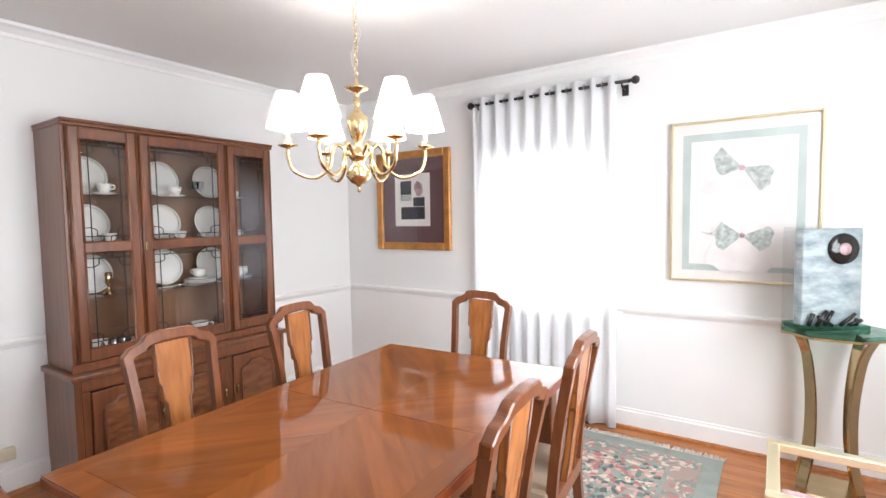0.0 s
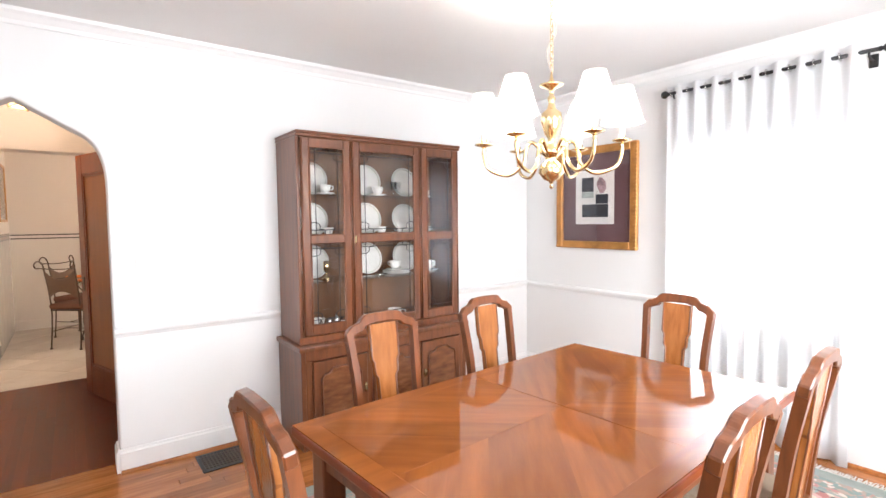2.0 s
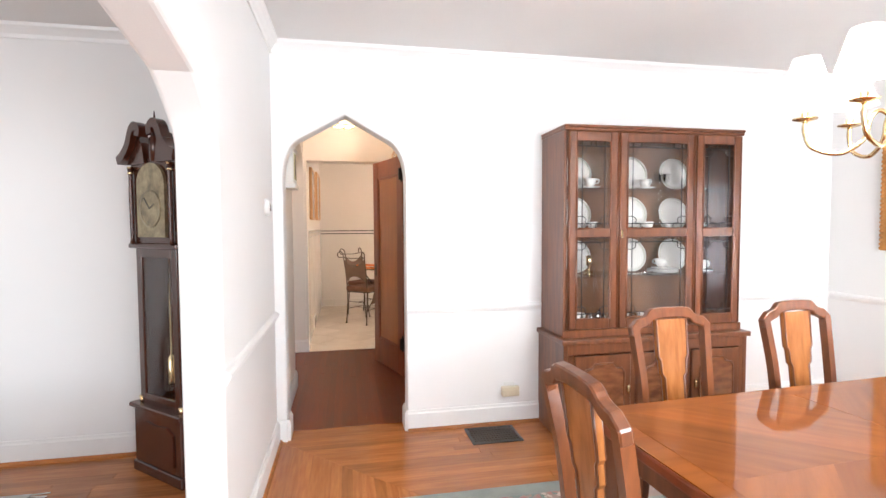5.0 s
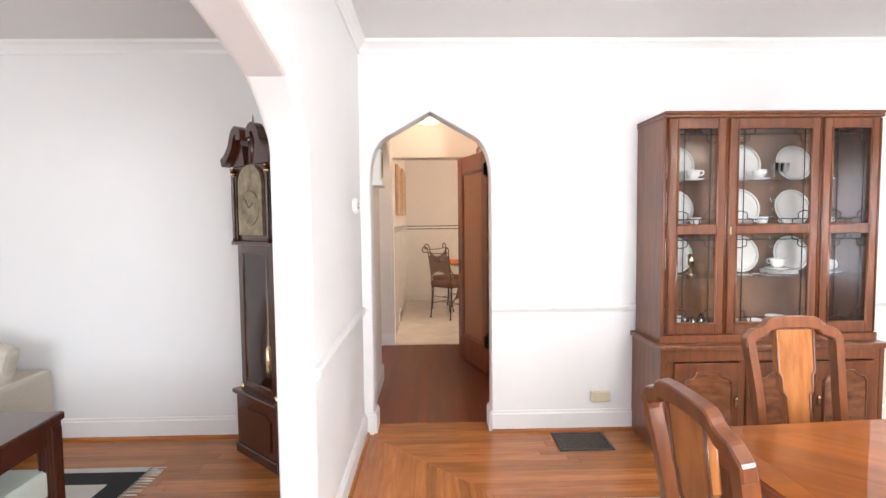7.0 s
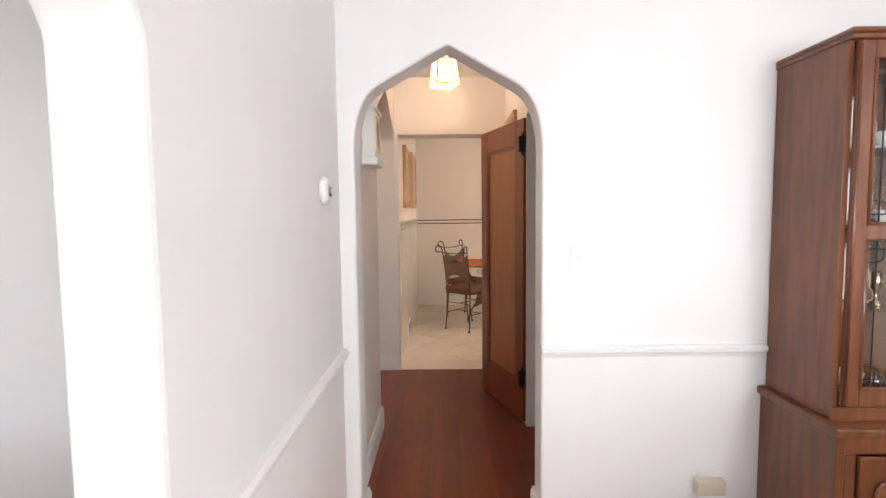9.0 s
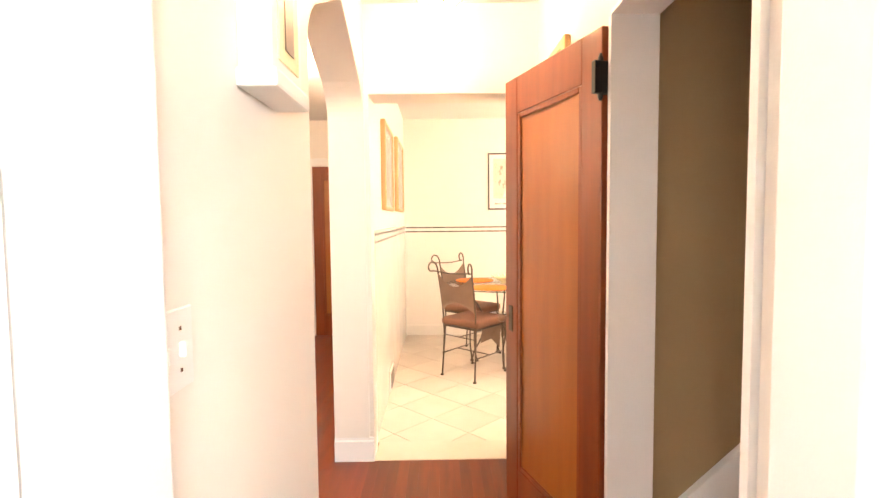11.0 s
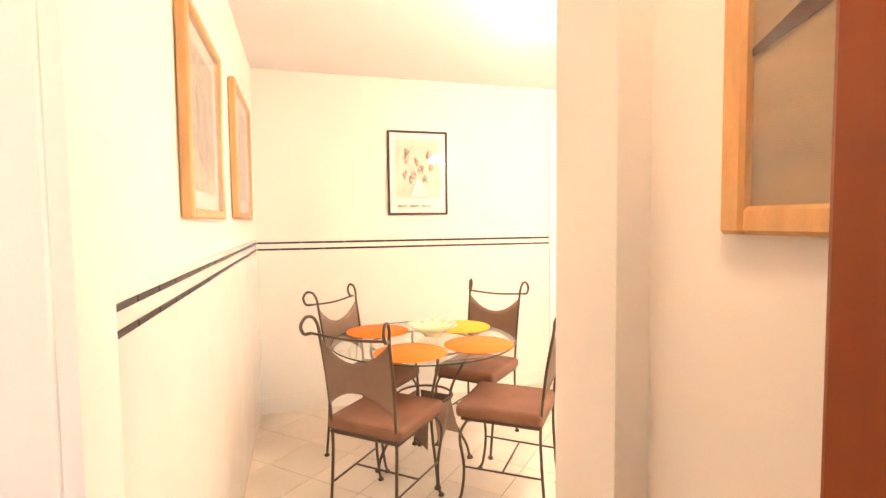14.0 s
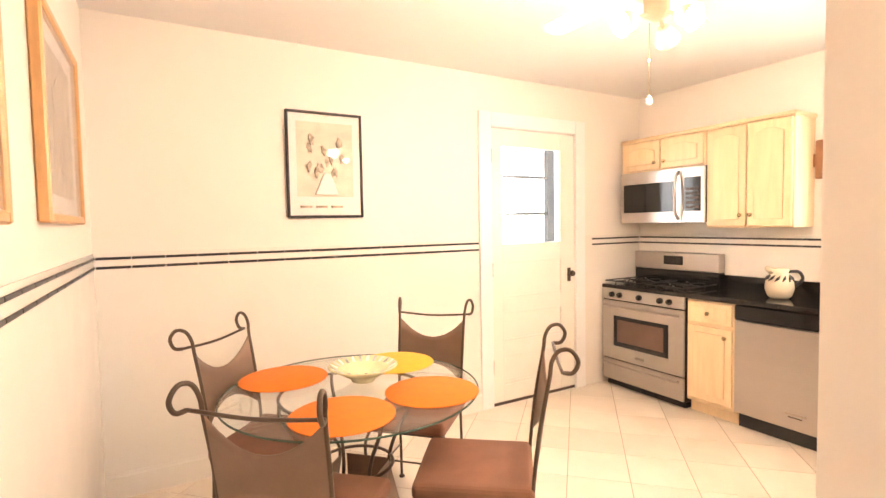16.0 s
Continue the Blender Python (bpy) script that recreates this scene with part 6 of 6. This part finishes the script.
def cabinet_door(parent, x, y0, y1, z0, z1, arch, knob_y):
    d = part("door", boxed(x - 0.018, x, y0, y1, z0, z1, 0.004), MAPLE, parent)
    a, b, c0, c1 = y0 + 0.05, y1 - 0.05, z0 + 0.05, z1 - 0.05
    k = 0.03 if arch else 0.0
    n = 8
    top = [(b - (b - a) * i / n, c1 - k + k * math.sin(math.pi * i / n)) for i in range(n + 1)]
    poly = [(a, c0), (b, c0)] + top
    bm = prism(bmesh.new(), poly, "x", x - 0.024, x - 0.018)
    part("raised_panel", bm, MAPLE, d)
    # darker maple bead round the panel; the groove's shade is put into its colour
    part("panel_groove", sweep(bmesh.new(), [(x - 0.0185, p[0], p[1]) for p in poly + poly[:1]], 0.004, 5), material("maple_shadow_groove", (0.62, 0.45, 0.26), 0.4, vary=0.05) if "maple_shadow_groove" not in bpy.data.materials else bpy.data.materials["maple_shadow_groove"], d)
    kb = lathe(bmesh.new(), [(0.006, 0), (0.006, 0.012), (0.015, 0.018), (0.014, 0.026), (0.001, 0.028)], n=12)
    part("knob", turned(kb, Matrix.Translation((x - 0.018, knob_y[0], knob_y[1])) @ Matrix.Rotation(radians(-90), 4, "Y")), DULLBRASS, d, "small brass knob")


uc = thing("wall_cabinet", "light maple wall cabinet above the microwave", "cabinet", pose(0, 0, 0), "maple kitchen cabinets")
part("body", boxed(3.90, 4.163, 4.52, 5.30, 1.835, 2.09, 0.002), MAPLE, uc)
cabinet_door(uc, 3.90, 4.91, 5.28, 1.845, 2.08, True, (4.95, 1.90)); cabinet_door(uc, 3.90, 4.535, 4.90, 1.845, 2.08, True, (4.86, 1.90))
uc = thing("wall_cabinet", "tall light maple wall cabinet with two arched doors", "cabinet", pose(0, 0, 0), "maple kitchen cabinets")
part("body", boxed(3.90, 4.163, 3.92, 4.515, 1.36, 2.09, 0.002), MAPLE, uc)
cabinet_door(uc, 3.90, 4.22, 4.505, 1.37, 2.08, True, (4.25, 1.45)); cabinet_door(uc, 3.90, 3.93, 4.21, 1.37, 2.08, True, (4.18, 1.45))
cw = thing("cabinet_cornice", "light maple moulding along the wall cabinets", "moulding", pose(0, 0, 0))
part("moulding", boxed(3.875, 4.163, 3.905, 5.30, 2.09, 2.12, 0.008), MAPLE, cw)

mw = thing("microwave", "stainless over-range microwave with black window", "microwave", pose(3.85, 4.50, 1.40))
part("body", boxed(0.02, 0.31, 0.0, 0.775, 0.0, 0.43, 0.003), BLACKGLOSS, mw)
part("door", boxed(0.0, 0.02, 0.19, 0.775, 0.0, 0.43, 0.004), STEEL, mw)
part("control_panel", boxed(0.0, 0.02, 0.0, 0.188, 0.0, 0.43, 0.004), STEEL, mw)
part("window", boxed(-0.003, 0.0, 0.26, 0.74, 0.09, 0.33, 0.002), BLACKGLOSS, mw, "black glass window")
part("keypad", boxed(-0.003, 0.0, 0.03, 0.165, 0.09, 0.35, 0.002), BLACKGLOSS, mw, "black keypad")
for i in range(5):
    for j in range(3):
        part("key", boxed(-0.0042, -0.003, 0.045 + 0.037 * j, 0.075 + 0.037 * j, 0.11 + 0.035 * i, 0.13 + 0.035 * i), BRONZE, mw)
part("handle", sweep(bmesh.new(), smooth_path([(0.0, 0.215, 0.03), (-0.04, 0.215, 0.08), (-0.05, 0.215, 0.21), (-0.04, 0.215, 0.35), (0.0, 0.215, 0.40)], 5), 0.013, 8), STEEL, mw, "curved steel handle")

lc = thing("base_cabinet", "light maple base cabinet with drawer and door", "cabinet", pose(0, 0, 0), "maple kitchen cabinets")
part("body", boxed(3.68, 4.163, 4.165, 4.515, 0.09, 0.85, 0.002), MAPLE, lc)
part("toe_kick", boxed(3.73, 4.16, 4.165, 4.515, 0.0, 0.09), MAPLE, lc)
cabinet_door(lc, 3.68, 4.18, 4.505, 0.12, 0.66, False, (4.22, 0.60))
part("drawer_front", boxed(3.662, 3.68, 4.18, 4.505, 0.68, 0.83, 0.004), MAPLE, lc)
part("drawer_panel", boxed(3.657, 3.662, 4.21, 4.475, 0.71, 0.80, 0.002), MAPLE, lc)
kb = lathe(bmesh.new(), [(0.006, 0), (0.006, 0.012), (0.015, 0.018), (0.014, 0.026), (0.001, 0.028)], n=12)
part("knob", turned(kb, Matrix.Translation((3.657, 4.34, 0.755)) @ Matrix.Rotation(radians(-90), 4, "Y")), DULLBRASS, lc)

dw = thing("dishwasher", "stainless dishwasher with black control strip", "dishwasher", pose(0, 0, 0))
part("body", boxed(3.70, 4.16, 3.555, 4.16, 0.10, 0.85), BLACKGLOSS, dw)
part("door", boxed(3.655, 3.70, 3.558, 4.157, 0.11, 0.74, 0.004), STEEL, dw)
part("control_strip", boxed(3.65, 3.70, 3.558, 4.157, 0.745, 0.845, 0.006), BLACKGLOSS, dw)
part("kick", boxed(3.72, 4.1, 3.56, 4.155, 0.0, 0.10), BLACKIRON, dw)
part("badge", boxed(3.6535, 3.655, 3.72, 3.84, 0.20, 0.215), SILVER, dw)
part("badge_line", boxed(3.6535, 3.655, 3.74, 3.82, 0.185, 0.192), BRONZE, dw)
lc = thing("base_cabinet", "light maple base cabinet beside the dishwasher", "cabinet", pose(0, 0, 0), "maple kitchen cabinets")
part("body", boxed(3.68, 4.163, 2.5, 3.55, 0.0, 0.85, 0.002), MAPLE, lc)
ct = thing("worktop", "polished black granite worktop", "worktop", pose(0, 0, 0))
part("slab", boxed(3.635, 4.163, 2.5, 4.517, 0.85, 0.885, 0.005), BLACKSTONE, ct)
part("splash", boxed(4.143, 4.163, 2.5, 4.517, 0.885, 0.985, 0.003), BLACKSTONE, ct)

pt = thing("pottery_pitcher", "cream pottery pitcher painted with dark leaves", "pitcher", pose(3.90, 4.0, 0.886, 0, 0, 127) @ Matrix.Scale(0.95, 4))
part("body", lathe(bmesh.new(), [(0.055, 0), (0.075, 0.02), (0.09, 0.07), (0.085, 0.12), (0.06, 0.16), (0.05, 0.18), (0.062, 0.21), (0.058, 0.21), (0.046, 0.18), (0.001, 0.05)], n=28), POTTERY, pt)
part("spout", sweep(bmesh.new(), [(0.04, 0, 0.185), (0.085, 0, 0.215)], [0.03, 0.012], 8), POTTERY, pt)
part("handle", sweep(bmesh.new(), smooth_path([(-0.05, 0, 0.19), (-0.11, 0, 0.19), (-0.135, 0, 0.14), (-0.085, 0, 0.08)], 5), 0.011, 8), BLACKIRON, pt, "dark handle")
for k in range(12):
    a = radians(30 * k)
    lf = sweep(bmesh.new(), [(0.088 * math.cos(a), 0.088 * math.sin(a), 0.125), (0.076 * math.cos(a + 0.22), 0.076 * math.sin(a + 0.22), 0.145), (0.06 * math.cos(a + 0.4), 0.06 * math.sin(a + 0.4), 0.165)], [0.003, 0.010, 0.002], 6)
    part("leaf_mark", lf, BLACKIRON, pt)
tw = thing("hanging_mitt", "brown oven mitt hanging on the kitchen wall", "oven mitt", pose(4.15, 3.85, 1.68))
part("mitt", turned(boxed(-0.012, 0.012, -0.06, 0.06, 0.0, 0.26, 0.01, 2), Matrix.Identity(4)), BROWNCLOTH, tw)
part("thumb", boxed(-0.011, 0.011, 0.055, 0.10, 0.08, 0.17, 0.009, 2), BROWNCLOTH, tw)
part("loop", sweep(bmesh.new(), [(0, 0, 0.25), (0.005, 0.012, 0.29), (0.005, -0.012, 0.29), (0, 0, 0.25)], 0.003, 5), BROWNCLOTH, tw)

wv = thing("wall_vent", "small white wall register near the kitchen floor", "vent", pose(0.006, 3.30, 0.03))
part("frame", boxed(0.0, 0.012, 0.0, 0.26, 0.0, 0.16, 0.004), PLASTIC, wv)
for i in range(6):
    part("slat", boxed(0.012, 0.018, 0.02, 0.24, 0.02 + 0.021 * i, 0.03 + 0.021 * i), BRONZE, wv)


def ceiling_fan():
    f = thing("ceiling_fan", "cream ceiling fan with lit spot lamps and pull chain", "ceiling fan", pose(2.02, 3.54, 0))
    part("canopy", lathe(bmesh.new(), [(0.03, KH - 0.06), (0.07, KH - 0.02), (0.07, KH - 0.002)], n=20), FANBLADE, f)
    part("motor", lathe(bmesh.new(), [(0.03, 2.28), (0.09, 2.30), (0.11, 2.34), (0.11, 2.39), (0.07, 2.43), (0.03, 2.47)], n=26), FANBLADE, f)
    for k in range(5):
        a = radians(72 * k + 20)
        bl = [(0.13, -0.025), (0.24, -0.055), (0.56, -0.065), (0.60, -0.03), (0.60, 0.03), (0.56, 0.065), (0.24, 0.055), (0.13, 0.025)]
        part("blade", turned(prism(bmesh.new(), bl, "z", -0.004, 0.004), Matrix.Translation((0, 0, 2.355)) @ Matrix.Rotation(a, 4, "Z") @ Matrix.Rotation(radians(10), 4, "X")), FANBLADE, f)
    part("light_hub", lathe(bmesh.new(), [(0.02, 2.20), (0.05, 2.22), (0.05, 2.28)], n=18), FANBLADE, f)
    for dx, dy in ((-0.22, 0.06), (0.0, -0.18), (0.20, 0.08)):
        d = Vector((dx, dy, -0.10)).normalized()
        o = Vector((0, 0, 2.24))
        part("lamp_arm", sweep(bmesh.new(), [o, o + d * 0.12], 0.008, 6), FANBLADE, f)
        cup = lathe(bmesh.new(), [(0.02, 0), (0.035, 0.02), (0.05, 0.075), (0.047, 0.075), (0.03, 0.03), (0.001, 0.02)], n=18)
        l = part("lamp_cup", turned(cup, Matrix.Translation(o + d * 0.10) @ d.to_track_quat("Z", "Y").to_matrix().to_4x4()), FANBLADE, f)
        bb = lathe(bmesh.new(), [(0.01, 0.03), (0.04, 0.065), (0.043, 0.082), (0.03, 0.095), (0.001, 0.10)], n=16)
        q = part("lit_lamp", turned(bb, Matrix.Translation(o + d * 0.10) @ d.to_track_quat("Z", "Y").to_matrix().to_4x4()), BULBGLASS, l, "glowing bulb")
        q.visible_shadow = False
    part("pull_chain", sweep(bmesh.new(), [(0.02, 0.05, 2.21), (0.02, 0.05, 1.92)], 0.002, 5), DULLBRASS, f)
    part("pull_knob", lathe(bmesh.new(), [(0.004, 1.925), (0.012, 1.91), (0.013, 1.895), (0.006, 1.885)], 0.02, 0.05, 12), CHINA, f)


ceiling_fan()

# bedroom seen from the corridor
dr = thing("dresser", "tan wooden chest of drawers in the bedroom", "dresser", pose(-2.20, 5.72, 0))
part("body", boxed(0, 0.52, 0, 0.45, 0.04, 1.20, 0.004), DRESSER, dr)
part("top", boxed(-0.015, 0.535, -0.015, 0.46, 1.20, 1.225, 0.004), DRESSER, dr)
for x in (0.02, 0.45):
    part("foot", boxed(x, x + 0.05, 0.02, 0.07, 0, 0.04), DRESSER, dr)
window("window_2", "y", 7.0, -2.6, -1.8, 1.0, 2.15, 0.1, -1)
bc2 = thing("bedroom_curtain", "pale tied curtain beside the bedroom window", "curtain", pose(-2.62, 6.93, 0))
bm = bmesh.new()
g = [[bm.verts.new((0.35 * i / 24, 0.03 * math.sin(i * 1.05), z)) for i in range(25)] for z in (0.3, 1.2, 2.14)]
for j in range(2):
    for i in range(24):
        bm.faces.new((g[j][i], g[j][i + 1], g[j + 1][i + 1], g[j + 1][i])).smooth = True
part("cloth", bm, SHEER, bc2)
part("rod", turned(lathe(bmesh.new(), [(0.012, -0.1), (0.012, 1.0)], n=10), Matrix.Translation((0, 0, 2.14)) @ Matrix.Rotation(radians(90), 4, "Y")), BLACKIRON, bc2)

# ---- floors, board by board ----
def board(parent, name, poly, mat, top=0.0, turn=0.0, gap=0.0006):
    """A floor piece with its own origin, so that its grain is its own."""
    cx = sum(p[0] for p in poly) / len(poly); cy = sum(p[1] for p in poly) / len(poly)
    c, s_ = math.cos(-turn), math.sin(-turn)
    loc = []
    for x, y in poly:
        dx, dy = x - cx, y - cy
        l = math.hypot(dx, dy)
        k = max(0.0, 1 - gap * 1.6 / max(l, 0.01))
        dx, dy = dx * k, dy * k
        loc.append((dx * c - dy * s_, dx * s_ + dy * c))
    ob = part(name, prism(bmesh.new(), loc, "z", -0.018, 0.0), mat, parent)
    ob.matrix_basis = Matrix.Translation((cx, cy, top)) @ Matrix.Rotation(turn, 4, "Z")
    return ob


rng = random.Random(11)
fl = tagged(new("floor_dining"), kind="structure")
BW = 0.057
RINGS = 14
for r in range(RINGS):
    o, i = r * BW, (r + 1) * BW
    X0, X1, Y0, Y1 = o, EAST - o, SOUTH + o, -o
    x0, x1, y0, y1 = i, EAST - i, SOUTH + i, -i
    for poly, turn in (([(X0, Y1), (x0, y1), (x1, y1), (X1, Y1)], 0.0), ([(X0, Y0), (X1, Y0), (x1, y0), (x0, y0)], 0.0), ([(X0, Y0), (x0, y0), (x0, y1), (X0, Y1)], math.pi / 2), ([(X1, Y0), (X1, Y1), (x1, y1), (x1, y0)], math.pi / 2)):
        along = 0 if turn == 0 else 1
        lo, hi = (X0, X1) if along == 0 else (Y0, Y1)
        cuts = [lo]
        c = lo + rng.uniform(0.7, 1.5)
        while c < hi - 0.6:
            cuts.append(c); c += rng.uniform(0.9, 1.7)
        cuts.append(hi)
        for a, b in zip(cuts, cuts[1:]):
            p = clip(poly, a, b, -99, 99) if along == 0 else clip(poly, -99, 99, a, b)
            if len(p) >= 3:
                board(fl, "board", p, OAK, 0.0, turn)
k = RINGS * BW
part("field", boxed(k, EAST - k, SOUTH + k, -k, -0.02, 0.0), OAK, fl)


def plank_floor(name, x0, x1, y0, y1, along, mat, width=BW):
    f = tagged(new(name), kind="structure")
    lo, hi = (y0, y1) if along == "x" else (x0, x1)
    n = max(1, round((hi - lo) / width))
    w = (hi - lo) / n
    for i in range(n):
        a, b = lo + i * w, lo + (i + 1) * w
        s0, s1 = (x0, x1) if along == "x" else (y0, y1)
        cuts = [s0]
        c = s0 + rng.uniform(0.5, 1.6)
        while c < s1 - 0.5:
            cuts.append(c); c += rng.uniform(1.0, 2.0)
        cuts.append(s1)
        for u, v_ in zip(cuts, cuts[1:]):
            poly = [(u, a), (v_, a), (v_, b), (u, b)] if along == "x" else [(a, u), (b, u), (b, v_), (a, v_)]
            board(f, "board", poly, mat, 0.0, 0.0)
    return f


plank_floor("floor_threshold", 0.06, 0.82, 0.0, 0.15, "x", OAK, 0.075)
plank_floor("floor_hall", 0.0, 0.95, 0.15, 2.262, "y", REDOAK)
plank_floor("floor_corridor", -1.25, 0.0, 0.15, 5.37, "y", REDOAK, 0.07)
plank_floor("floor_living", -3.6, -0.145, -2.4, 0.0, "x", OAK, 0.06)
shell("floor_living_south", boxed(-3.6, -0.145, SOUTH, -2.4, -0.05, 0.0), OAK)
shell("floor_living_arch", boxed(-0.145, 0.0, -3.59, -1.31, -0.05, 0.0), OAK)
shell("floor_stair", boxed(0.95, 3.2, 0.15, 1.1, -0.05, -0.001), REDOAK)

kf = tagged(new("floor_kitchen"), kind="structure")
part("grout_bed", boxed(0.0, 4.17, 2.496, 5.335, -0.05, -0.003), GROUT, kf)
T = 0.335
c45 = math.cos(radians(45))
for i in range(-12, 24):
    for j in range(-12, 24):
        u, v_ = i * T, j * T
        cx, cy = 2.0 + (u - v_) * c45, 3.9 + (u + v_) * c45 - 2.0
        h = (T - 0.005) * c45
        p = clip([(cx + h, cy), (cx, cy + h), (cx - h, cy), (cx, cy - h)], 0.0, 4.17, 2.497, 5.335)
        if len(p) >= 3:
            board(kf, "tile", p, FLOORTILE, -0.0005, math.pi / 4, 0.0)

for z in (0.60, 0.74):
    sp = thing("strike_plate", "worn dark strike plate on the white door jamb", "strike plate", pose(0.876, 2.478, z))
    part("plate", boxed(-0.004, 0.0, -0.012, 0.012, -0.03, 0.03, 0.001), BRONZE, sp)
